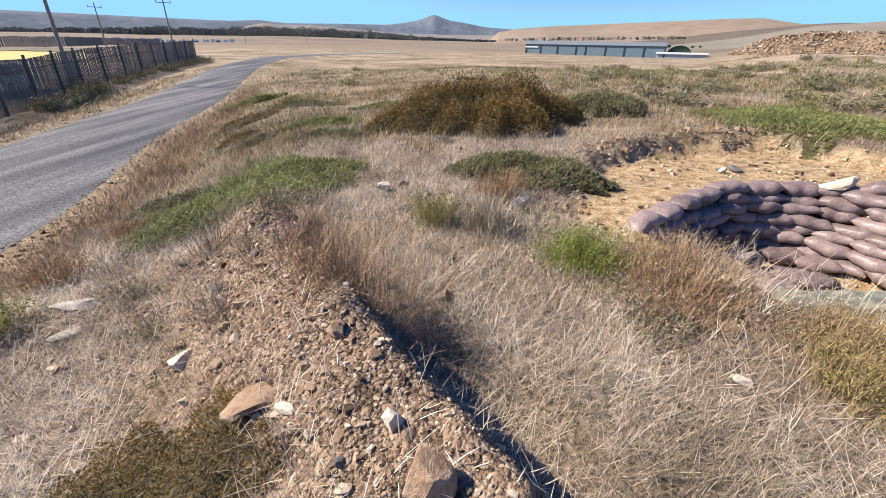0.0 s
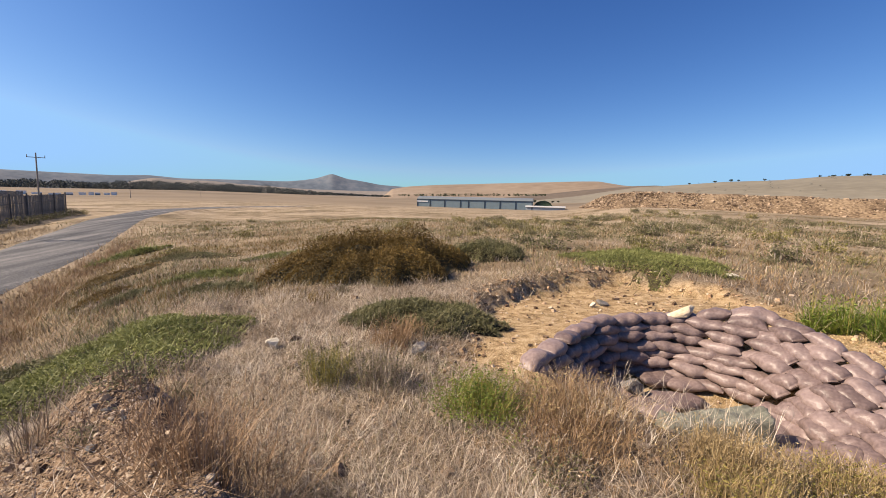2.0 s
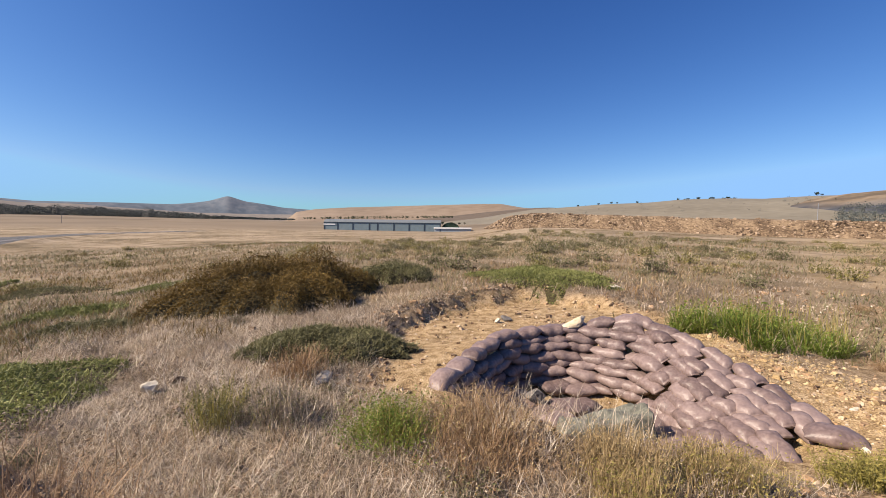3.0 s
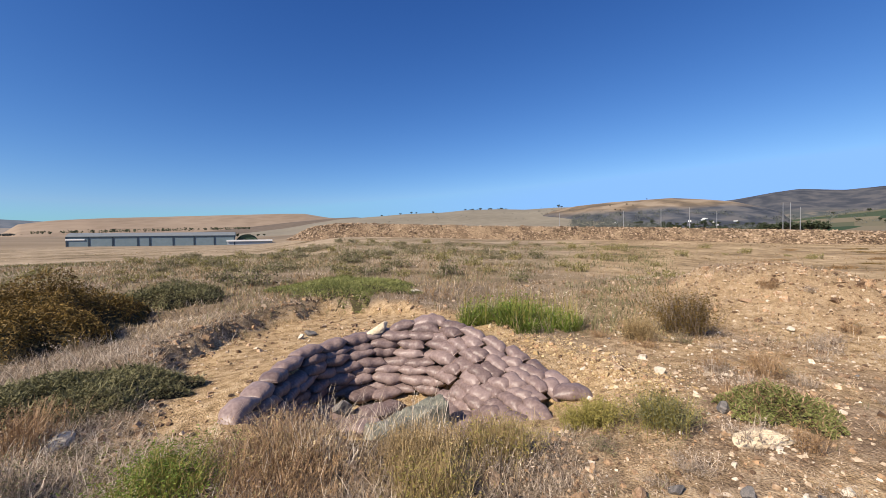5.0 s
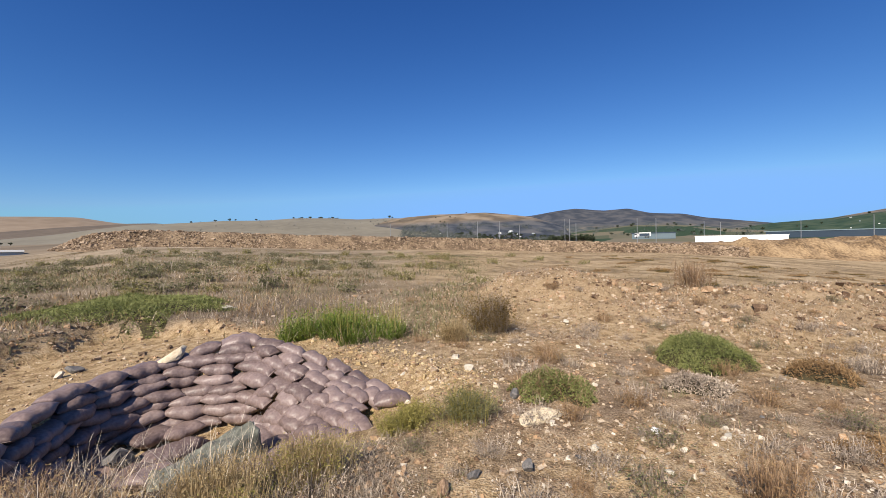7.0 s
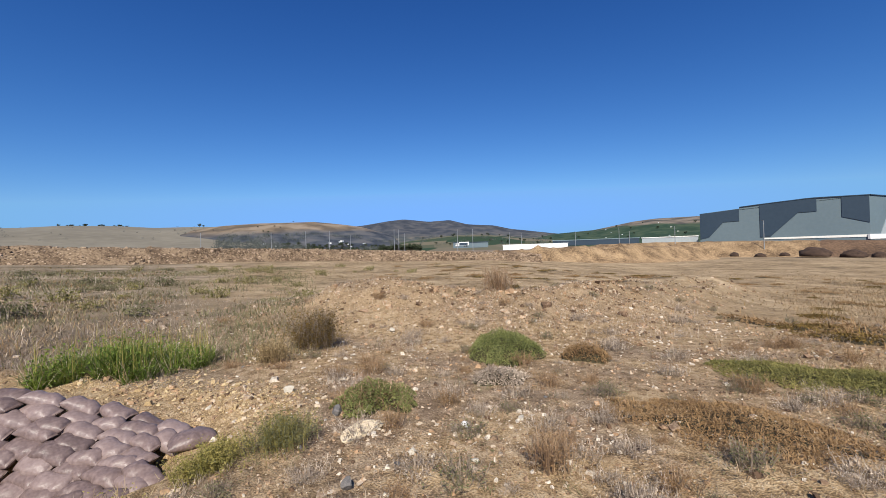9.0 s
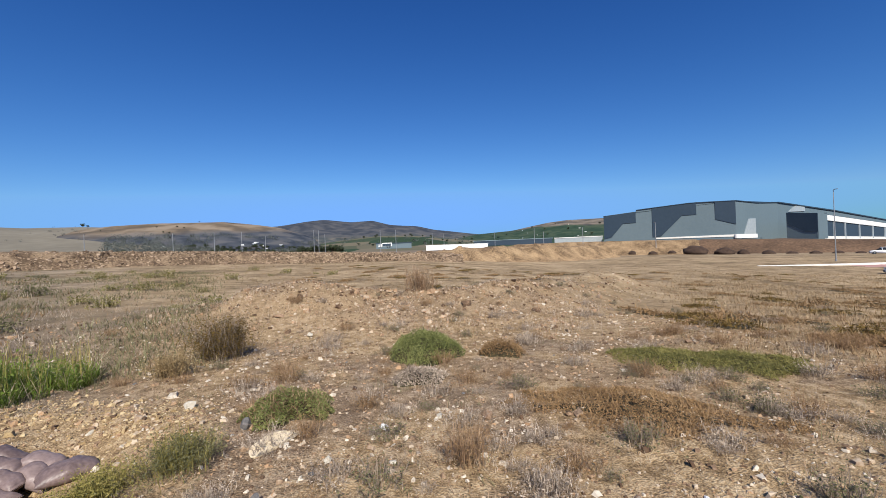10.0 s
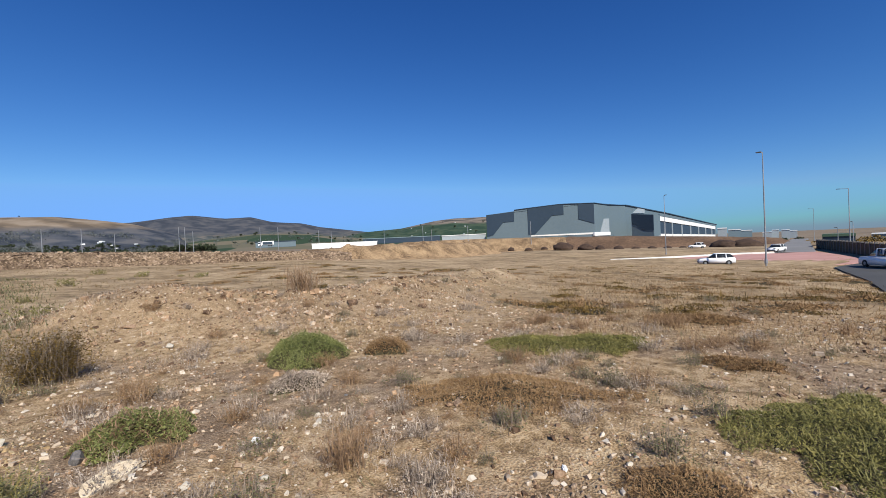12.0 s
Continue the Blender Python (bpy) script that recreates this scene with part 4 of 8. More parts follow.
near = np.linalg.norm(bq[:, :2] - bn * 3, axis=1).mean() < np.linalg.norm(bq[:, :2] + bn * 3, axis=1).mean()
o = o if near else -o
pq = bq[k] * (1 - f)[:, None] + bq[k + 1] * f[:, None]
px, py = pq[:, 0] + bn[k, 0] * o, pq[:, 1] + bn[k, 1] * o
share = np.interp(np.abs(o), [0, 1.5, 2.8, 4.2, 6], [1.0, 0.92, 0.62, 0.25, 0.0])
rubble_args = (px, py, np.clip(g.lognormal(-2.0, 0.45, 15000), 0.08, 0.5), pq[:, 3] + (pq[:, 2] - pq[:, 3]) * share)

EARTH = polar_line([(104, 95, -0.3, -1.6), (108, 97, 0.0, -1.7), (112, 100, 0.05, -1.8), (118, 110, 0.05, -1.75), (124, 125, 0.0, -1.8), (130, 150, 0.05, -1.75)])
sweep("earth_mound", EARTH, [(-8, 0.0), (-5, 0.3), (-2.5, 0.8), (0, 1.0), (4, 0.9), (10, 0.0)] if near else [(8, 0.0), (5, 0.3), (2.5, 0.8), (0, 1.0), (-4, 0.9), (-10, 0.0)], M_EARTH, "uneven spoil mound of ochre earth", "embankment", 24, 1.1, 8)
s_ = -1 if near else 1
TERR = polar_line([(119, 178, 0.30, -1.6), (126, 178, 0.35, -1.6), (133, 178, 0.22, -1.62), (141, 178, 0.0, -1.65), (148, 178, -0.25, -1.7), (154, 180, -0.55, -1.8), (160, 186, -0.85, -1.8), (163.5, 192, -1.1, -1.75)])
sweep("earth_bank", TERR[:4], [(s_ * 13, 0.0), (s_ * 9, 0.22), (s_ * 5, 0.62), (s_ * 1.5, 0.95), (0, 1.0), (-s_ * 20, 1.02), (-s_ * 260, 1.15)], M_EARTH, "cut ochre earth bank below the warehouse yard", "embankment", 12, 0.25, 12)
sweep("brown_bank", TERR[3:], [(s_ * 13, 0.0), (s_ * 9, 0.22), (s_ * 5, 0.62), (s_ * 1.5, 0.95), (0, 1.0), (-s_ * 20, 1.02), (-s_ * 260, 1.15)], M_BROWNEARTH, "cut brown earth bank below the warehouse yard", "embankment", 12, 0.25, 12)


def at(az, el, z):
    """Where the line of sight from the start falls on height z."""
    return P(az, (z - EYE) / math.tan(radians(el)))


PAVE_Z = -2.95
PAVE = [at(146.4, -3.26, PAVE_Z), at(150.9, -3.16, PAVE_Z), at(160.0, -2.82, PAVE_Z), at(163.0, -2.76, PAVE_Z), at(166.5, -2.65, PAVE_Z), at(168.2, -3.0, PAVE_Z), at(169.65, -3.38, PAVE_Z), at(170.0, -3.75, PAVE_Z), at(167.5, -4.05, PAVE_Z), at(165.4, -4.32, PAVE_Z), at(159.5, -4.3, PAVE_Z), at(152, -3.95, PAVE_Z), at(148.0, -3.6, PAVE_Z)]
bm = bmesh.new()
top = [bm.verts.new((x, y, PAVE_Z)) for x, y in PAVE]
low = [bm.verts.new((x, y, PAVE_Z - 0.8)) for x, y in PAVE]
bm.faces.new(top)
for k in range(len(top)):
    bm.faces.new((top[k], low[k], low[(k + 1) % len(top)], top[(k + 1) % len(top)]))
bmesh.ops.recalc_face_normals(bm, faces=bm.faces)
tagged(part("pavement", bm, M_PAVER), "red brick-paved turning area with pale kerb", "pavement", kind="structure")
for k in range(3):
    (ax, ay), (bx, by) = PAVE[k], PAVE[k + 1]
    d = Vector((bx - ax, by - ay, 0))
    bm = bmesh.new()
    n = int(d.length / 2.4) + 1
    for j in range(n):
        c = Vector((ax, ay, PAVE_Z)) + d * ((j + 0.5) / n)
        box(bm, 0, 0, 0, d.length / n - 0.02, 0.45, 0.55, 0.03, Matrix.Translation(c) @ Matrix.Rotation(math.atan2(d.y, d.x), 4, "Z"))
    tagged(part("kerb", bm, M_KERB), "pale concrete kerb along the red paving", "kerb", kind="structure")
ASPHALT_Z = -2.9


def flat_patch(name, pts, z, material, label, category):
    bm = bmesh.new()
    top = [bm.verts.new((x, y, z)) for x, y in pts]
    low = [bm.verts.new((x, y, z - 0.9)) for x, y in pts]
    bm.faces.new(top)
    for k in range(len(top)):
        bm.faces.new((top[k], low[k], low[(k + 1) % len(top)], top[(k + 1) % len(top)]))
    bmesh.ops.recalc_face_normals(bm, faces=bm.faces)
    return tagged(part(name, bm, material), label, category, kind="structure")


flat_patch("road_near", YARD, ASPHALT_Z, M_ASPH, "dark asphalt road at the edge of the field", "road")
bm = bmesh.new()
rows = []
LINE = [(164.7, 97, -2.99), (164.85, 140, -3.1), (165.05, 190, -3.5), (165.2, 250, -4.3), (165.3, 360, -6.6)]
for az, r, z in LINE:
    c = Vector((*P(az, r), z + 0.03))
    s = Vector((math.cos(radians(az)), -math.sin(radians(az)), 0))
    rows.append((bm.verts.new(c - s * 2.9), bm.verts.new(c + s * 2.9)))
for a, b in zip(rows, rows[1:]):
    bm.faces.new((a[0], a[1], b[1], b[0]))
bmesh.ops.recalc_face_normals(bm, faces=bm.faces)
tagged(part("road_far", bm, M_FARROAD), "grey asphalt road running away past the warehouse", "road", kind="structure")


M_WEEDWALL = surface("dark_creeper_wall", ((0.03, 0.028, 0.018), (0.07, 0.058, 0.036), (0.12, 0.095, 0.06)), 1.5, 8, 0.95, 0.6, 12, dist=0.05)


def boundary_wall():
    A, B = Vector((*P(166.5, 126), 0)), Vector((*P(171.8, 72), 0))
    th = thing("boundary_wall", Matrix.Translation((A.x, A.y, -3.6)), "long dark boundary wall along the far road", "wall")
    d = B - A
    n = 22
    bm0 = bmesh.new()
    box(bm0, 0, 0, 0.95, d.length / n * 0.93, 0.2, 1.9, 0.02)
    panel = bpy.data.meshes.new("panel")
    bm0.to_mesh(panel)
    bm0.free()
    panel.materials.append(M_WEEDWALL)
    bm0 = bmesh.new()
    box(bm0, 0, 0, 1.05, 0.35, 0.35, 2.1, 0.02)
    post = bpy.data.meshes.new("post")
    bm0.to_mesh(post)
    bm0.free()
    post.materials.append(M_GREY)
    for k in range(n):
        for nm, me, f in (("panel", panel, k + 0.5), ("post", post, k)):
            q = A + d * f / n
            ob = new(nm, me)
            ob.parent = th
            ob.matrix_local = Matrix.Translation((q.x - A.x, q.y - A.y, 3.6 + float(ground_z(np.array([q.x]), np.array([q.y]))[0]) - 0.05)) @ Matrix.Rotation(math.atan2(d.y, d.x), 4, "Z")
    return th


boundary_wall()


# ---- fence and poles beside the road ----
FENCE = [(-9.5, 0.5), (-13.6, 8.8), (-18.3, 18.5), (-22.4, 28.2), (-28.2, 53.0)]


def palisade():
    o = spot(*FENCE[2])
    th = thing("palisade_fence", Matrix.Translation(o), "dark steel palisade fence along the road", "fence")
    pale_bm = bmesh.new()
    box(pale_bm, 0, 0, 1.09, 0.082, 0.022, 2.18)
    for v in pale_bm.verts:
        if v.co.z > 2.0:
            v.co.z += 0.08 - abs(v.co.x) * 1.6
    pale = bpy.data.meshes.new("pale")
    pale_bm.to_mesh(pale)
    pale_bm.free()
    pale.materials.append(M_PALING)
    post_bm = bmesh.new()
    box(post_bm, 0, 0, 1.15, 0.10, 0.10, 2.45, 0.01)
    post = bpy.data.meshes.new("post")
    post_bm.to_mesh(post)
    post_bm.free()
    post.materials.append(M_PALING)
    count = 0
    lean = np.random.default_rng(44)
    for (ax, ay), (bx, by) in zip(FENCE[1:], FENCE[2:]):
        d = Vector((bx - ax, by - ay))
        yaw = math.atan2(d.y, d.x)
        n = int(d.length / 0.155)
        for k in range(n):
            x, y = ax + d.x * k / n, ay + d.y * k / n
            if count < 300:
                p = new("pale", pale)
                p.parent = th
                p.matrix_local = Matrix.Translation(spot(x, y, -0.03 - 0.04 * lean.uniform()) - o) @ Matrix.Rotation(yaw, 4, "Z") @ pose(0, 0, 0, 0, lean.normal(0, 0.5), 0)
            count += 1
        m = max(1, int(d.length / 3.0))
        for k in range(m + 1):
            x, y = ax + d.x * k / m + 0.06, ay + d.y * k / m
            p = new("post", post)
            p.parent = th
            p.matrix_local = Matrix.Translation(spot(x, y, -0.05) - o) @ Matrix.Rotation(yaw, 4, "Z")
        for h in (0.4, 1.6):
            bm = bmesh.new()
            tube(bm, spot(ax, ay, h) - o, spot(bx, by, h) - o, 0.03, 0.03, 6)
            part("rail", bm, M_PALING, th)
    return th


palisade()


def far_fence():
    """The second palisade, beyond the yard."""
    line = [P(-50, 118), P(-43, 132), P(-38.8, 150), P(-35.9, 190), P(-31, 250)]
    o = spot(*line[0])
    th = thing("far_palisade_fence", Matrix.Translation(o), "weathered dark palisade fence beyond the yard", "fence")
    bm = bmesh.new()
    box(bm, 0, 0, 1.15, 0.40, 0.05, 2.3)
    pale = bpy.data.meshes.new("pale")
    bm.to_mesh(pale)
    bm.free()
    pale.materials.append(M_PALING)
    lean = np.random.default_rng(45)
    for (ax, ay), (bx, by) in zip(line, line[1:]):
        d = Vector((bx - ax, by - ay))
        n = int(d.length / 0.62)
        for k in range(n):
            p = new("pale", pale)
            p.parent = th
            p.matrix_local = Matrix.Translation(spot(ax + d.x * k / n, ay + d.y * k / n, -0.3 * lean.uniform()) - o) @ Matrix.Rotation(math.atan2(d.y, d.x), 4, "Z")
    return th


far_fence()


def field_sheet(name, az0, az1, r0, r1, lift, material, label):
    """A sown strip lying on the plain."""
    A, R = np.meshgrid(np.radians(np.linspace(az0, az1, 30)), np.geomspace(r0, r1, 24), indexing="ij")
    R = R * (1 + 0.05 * np.sin(A * 40))
    X, Y = R * np.sin(A), R * np.cos(A)
    Z = ground_z(X, Y) + lift
    n, m = X.shape
    idx = np.arange(n * m).reshape(n, m)
    quads = np.stack([idx[:-1, :-1], idx[:-1, 1:], idx[1:, 1:], idx[1:, :-1]], -1).reshape(-1, 4)
    return tagged(put_np(name, np.stack([X, Y, Z], -1).reshape(-1, 3), quads, material, smooth_shade=True), label, "field", kind="structure")


M_SOWN = surface("yellow_crop", ((0.34, 0.25, 0.07), (0.46, 0.36, 0.12), (0.52, 0.43, 0.18)), 0.05, 1.2, 0.95, 0.4, 6)
M_WEEDY = surface("weedy_strip", ((0.06, 0.055, 0.03), (0.11, 0.095, 0.05), (0.19, 0.155, 0.085)), 0.08, 1.5, 0.95, 0.5, 5)
field_sheet("yellow_field", -58, -37.6, 62, 92, 0.12, M_SOWN, "yellow dry crop strip behind the fence")
field_sheet("weed_field", -58, -36.6, 93, 128, 0.16, M_WEEDY, "dark weedy strip before the far fence")


def utility_pole(x, y, h, label, arm=1.3, lean=0.0):
    o = spot(x, y, -0.3)
    th = thing("utility_pole", Matrix.Translation(o) @ pose(0, 0, 0, 0, lean, 0), label, "pole", "utility poles")
    bm = bmesh.new()
    tube(bm, (0, 0, 0), (0, 0, h + 0.3), 0.125, 0.075, 10)
    part("shaft", bm, M_WOOD, th)
    bm = bmesh.new()
    box(bm, 0, 0, h - 0.35, arm * 1.5, 0.08, 0.09, 0.01, Matrix.Rotation(0.5, 4, "Z"))
    part("crossarm", bm, M_WOOD, th)
    for s in (-1, 0, 1):
        bm = bmesh.new()
        tube(bm, (s * arm * 0.7 * math.cos(0.5), s * arm * 0.7 * math.sin(0.5), h - 0.3), (s * arm * 0.7 * math.cos(0.5), s * arm * 0.7 * math.sin(0.5), h - 0.02 + 0.25 * (s == 0)), 0.05, 0.04, 6)
        part("insulator", bm, M_STEEL, th)
    return th


utility_pole(*P(-39.2, 38), 8.6, "tall weathered wooden utility pole behind the fence")
utility_pole(*P(-29.9, 82), 7.6, "wooden utility pole with crossarm behind the fence")
utility_pole(*P(-35.7, 100), 7.4, "wooden utility pole with crossarm in the field")
utility_pole(*P(-22.7, 230), 7.0, "far wooden utility pole by the plain")
utility_pole(*P(-16.0, 300), 6.0, "far wooden utility pole by the plain")


def street_lamp(x, y, z, h, label, arm_to=(1, 0), arm=0.9, name="street_lamp", rad=0.10):
    th = thing(name, Matrix.Translation((x, y, z)), label, "street lamp", "street lamps")
    bm = bmesh.new()
    tube(bm, (0, 0, -0.4), (0, 0, h), rad, rad * 0.5, 10)
    part("post", bm, M_STEEL, th)
    bm = bmesh.new()
    tube(bm, (0, 0, 0), (0, 0, 0.5), rad * 1.8, rad * 1.6, 10)
    part("base_collar", bm, M_STEEL, th)
    dx, dy = Vector((*arm_to, 0)).normalized()[:2]
    bm = bmesh.new()
    tube(bm, (0, 0, h - 0.05), (dx * arm, dy * arm, h + 0.06), rad * 0.45, rad * 0.4, 8)
    part("arm", bm, M_STEEL, th)
    bm = bmesh.new()
    box(bm, dx * arm * 1.2, dy * arm * 1.2, h + 0.06, 0.55, 0.24, 0.12, 0.03)
    part("lantern", bm, M_GREY, th, "grey lamp head")
    return th


def lamp_at(az, el_foot, el_top, z, label, **more):
    x, y = at(az, el_foot, z)
    return street_lamp(x, y, z, math.hypot(x, y) * math.tan(radians(el_top)) + EYE - z, label, **more)


lamp_at(162.3, -3.84, 8.15, -2.5, "tall grey steel street lamp beside the paving", arm_to=(1, 0.3), arm=0.3)
lamp_at(152.7, -2.76, 4.5, -3.3, "grey steel street lamp behind the kerb", arm_to=(-1, 0), arm=0.3)
lamp_at(168.9, -2.55, 3.5, -3.3, "grey steel street lamp on the far side of the road", arm_to=(1, 0), arm=1.2)
lamp_at(168.05, -2.0, -0.3, -3.3, "grey steel post behind the dark wall", arm_to=(1, 0), arm=0.3)
lamp_at(169.15, -2.1, 0.2, -3.3, "grey steel post behind the dark wall", arm_to=(1, 0), arm=0.3)
lamp_at(166.3, -1.45, 1.75, -3.6, "far grey street lamp along the road", arm_to=(1, 0), arm=1.2)
for az, top in ((68.5, 3.05), (76.3, 3.1), (80.5, 3.2), (83.5, 3.2), (86.2, 2.6), (92.1, 3.25), (92.7, 3.2), (93.5, 2.7), (100.8, 3.05), (102.9, 3.0), (107.9, 2.4), (109.5, 2.2), (116.5, 2.1), (121.8, 2.4), (123.0, 1.9), (128.0, 2.2), (136.5, 2.35)):
    x, y = P(az, 172 if az > 125 else 205)
    z0 = float(ground_z(np.array([x]), np.array([y]))[0])
    street_lamp(x, y, z0, math.hypot(x, y) * math.tan(radians(top)) + EYE - z0, "slender grey roadside mast in the distance", arm=0.3, name="mast", rad=0.16)
x, y = P(155.9, 150)


# ---- buildings ----
def wall_panel(parent, name, A, B, poly, material, base, height, proud, label=""):
    """A flat shape on the wall from A to B; poly: (share along, share of height)."""
    A, B = Vector((*A, 0)), Vector((*B, 0))
    d = B - A
    n = Vector((d.y, -d.x, 0)).normalized()
    if n.dot(-A) < 0:
        n = -n
    bm = bmesh.new()
    front, back = [], []
    for f, h in poly:
        tall = height(f) if callable(height) else height
        p = A + d * f + Vector((0, 0, base + (tall - base) * h))
        front.append(bm.verts.new(p + n * proud))
        back.append(bm.verts.new(p - n * 0.4))
    bm.faces.new(front)
    bm.faces.new(back[::-1])
    for k in range(len(front)):
        bm.faces.new((front[k], back[k], back[(k + 1) % len(front)], front[(k + 1) % len(front)]))
    bmesh.ops.recalc_face_normals(bm, faces=bm.faces)
    bmesh.ops.triangulate(bm, faces=[f for f in bm.faces if len(f.verts) > 4])
    return part(name, bm, material, parent, label)


def ray_panel(parent, name, A, B, corners, material, proud, label=""):
    """A flat panel on the wall from A to B; corners: compass bearing and elevation as sighted from the start."""
    A, B = Vector((*A, 0)), Vector((*B, 0))
    d = B - A
    n = Vector((d.y, -d.x, 0)).normalized()
    if n.dot(-A) < 0:
        n = -n
    bm = bmesh.new()
    front, back = [], []
    for az, el in corners:
        w = Vector((math.sin(radians(az)), math.cos(radians(az)), 0))
        r = A.dot(n) / w.dot(n)
        p = w * r + Vector((0, 0, EYE + r * math.tan(radians(el))))
        front.append(bm.verts.new(p + n * proud))
        back.append(bm.verts.new(p - n * 0.4))
    bm.faces.new(front)
    bm.faces.new(back[::-1])
    for k in range(len(front)):
        bm.faces.new((front[k], back[k], back[(k + 1) % len(front)], front[(k + 1) % len(front)]))
    bmesh.ops.recalc_face_normals(bm, faces=bm.faces)
    bmesh.ops.triangulate(bm, faces=[f for f in bm.faces if len(f.verts) > 4])
    return part(name, bm, material, parent, label)


def warehouse():
    th = thing("warehouse", Matrix.Identity(4), "large grey and charcoal clad warehouse on a terrace", "warehouse")
    L, C, D, E = P(130.6, 216), P(144.65, 214), P(148.3, 246), P(157.9, 560)
    low = -0.35
    ray_panel(th, "front_wall", L, C, [(130.6, low), (144.65, low), (144.65, 4.28), (140.9, 4.41), (140.0, 4.40), (136.2, 4.16), (134.4, 4.02), (134.38, 3.84), (130.6, 3.52)], M_CLADG, 0.0)
    ray_panel(th, "dark_panel", L, C, [(130.62, 0.55), (131.5, 0.75), (132.9, 2.42), (134.36, 2.46), (134.36, 3.80), (130.62, 3.48)], M_CLADD, 0.25, "charcoal cladding panel")
    ray_panel(th, "dark_panel", L, C, [(136.2, 0.55), (137.1, 0.60), (139.4, 2.98), (140.85, 3.0), (140.85, 4.37), (140.0, 4.36), (136.2, 4.12)], M_CLADD, 0.25, "charcoal cladding panel")
    ray_panel(th, "dark_panel", L, C, [(142.7, 2.29), (144.63, 1.62), (144.63, 4.24), (142.7, 4.31)], M_CLADD, 0.25, "charcoal cladding panel")
    ray_panel(th, "base_band", L, C, [(136.5, 0.30), (144.6, 0.22), (144.6, 0.46), (136.5, 0.46)], M_KERB, 0.2, "pale concrete plinth")
    ray_panel(th, "eaves_trim", L, C, [(134.42, 3.98), (136.2, 4.10), (140.0, 4.34), (140.9, 4.35), (144.65, 4.22), (144.65, 4.30), (140.9, 4.43), (140.0, 4.42), (136.2, 4.18), (134.42, 4.04)], M_CLADD, 0.4, "dark eaves flashing")
    ray_panel(th, "side_wall", C, D, [(144.65, low), (148.3, low), (148.3, 3.72), (146.5, 3.86), (144.65, 4.28)], M_CLADG, 0.0)
    ray_panel(th, "loading_door", C, D, [(145.25, 0.25), (146.35, 0.25), (146.35, 2.14), (145.75, 2.14)], M_CLADL, 0.25, "pale loading door panel")
    ray_panel(th, "base_band", C, D, [(144.55, 0.02), (146.45, 0.0), (146.45, 0.42), (144.55, 0.48)], M_WHITE, 0.3, "pale concrete plinth")
    ray_panel(th, "eaves_trim", C, D, [(144.65, 4.22), (146.5, 3.80), (148.3, 3.66), (148.3, 3.74), (146.5, 3.88), (144.65, 4.30)], M_CLADD, 0.4, "dark eaves flashing")
    ray_panel(th, "side_wall", D, E, [(148.3, low), (157.9, -0.6), (157.9, 0.66), (152.7, 2.42), (148.3, 3.72)], M_CLADG, 0.0)
    ray_panel(th, "eaves_trim", D, E, [(148.3, 3.64), (152.7, 2.36), (157.9, 0.60), (157.9, 0.68), (152.7, 2.46), (148.3, 3.75)], M_CLADD, 0.6, "dark eaves flashing")
    ray_panel(th, "pale_panel", D, E, [(149.15, 2.60), (150.45, 2.55), (150.45, 3.0), (149.7, 3.18)], M_CLADL, 0.4, "pale cladding panel")
    # roof over all
    bm = bmesh.new()
    back = [P(133, 520), P(150, 700)]
    ring = [Vector((*L, 14.6)), Vector((*C, 17.2)), Vector((*D, 17.2)), Vector((*E, 7.6)), Vector((*back[1], 7.0)), Vector((*back[0], 14.6))]
    vs = [bm.verts.new(v) for v in ring] + [bm.verts.new(v + Vector((0, 0, 0.3))) for v in ring]
    bm.faces.new(vs[6:])
    bm.faces.new(vs[:6][::-1])
    for k in range(6):
        bm.faces.new((vs[k], vs[(k + 1) % 6], vs[6 + (k + 1) % 6], vs[6 + k]))
    bmesh.ops.recalc_face_normals(bm, faces=bm.faces)
    part("roof", bm, M_CLADD, th, "charcoal sheet roof edge")
    # lower office block and the long canopy beside the road
    G, H, I = P(149.0, 224), P(151.5, 219), P(152.2, 228)
    ray_panel(th, "office_wall", G, H, [(149.0, low), (151.5, low), (151.5, 2.28), (149.0, 2.53)], M_CLADG, 0.0)
    ray_panel(th, "dark_panel", G, H, [(149.05, 1.35), (150.5, 0.45), (151.48, 0.38), (151.48, 2.26), (149.05, 2.50)], M_CLADD, 0.2, "charcoal cladding panel")
    ray_panel(th, "office_wall", H, I, [(151.5, low), (152.2, low), (152.2, 2.12), (151.5, 2.28)], M_CLADG, 0.0)
    K0, K1 = P(152.05, 232), P(157.75, 540)
    ray_panel(th, "canopy_roof", K0, K1, [(152.05, 2.05), (157.75, 0.44), (157.75, 0.62), (152.05, 2.26)], M_CLADG, 0.6, "grey canopy roof edge")
    ray_panel(th, "canopy_fascia", K0, K1, [(152.05, 1.48), (157.75, 0.12), (157.75, 0.44), (152.05, 2.03)], M_WHITE, 0.5, "white canopy fascia")
    # flat dark sheet in place of the open, shadowed space below the canopy
    ray_panel(th, "dock_shade_panel", K0, K1, [(152.05, low), (157.75, -0.7), (157.75, 0.1), (152.05, 1.46)], M_CLADD, 0.0, "dark panel standing in for the shade under the canopy")
    for az in (152.6, 153.4, 154.4, 155.3, 156.1, 156.8, 157.4):
        top = 1.48 - (az - 152.05) * 0.238
        ray_panel(th, "column", K0, K1, [(az, low - 0.1), (az + 0.05, low - 0.1), (az + 0.05, top), (az, top)], M_CLADL, 0.4, "pale canopy column")
    ray_panel(th, "dock_base", K0, K1, [(152.05, -0.4), (157.75, -0.75), (157.75, -0.50), (152.05, -0.12)], M_KERB, 0.3, "pale concrete dock base")
    return th


warehouse()


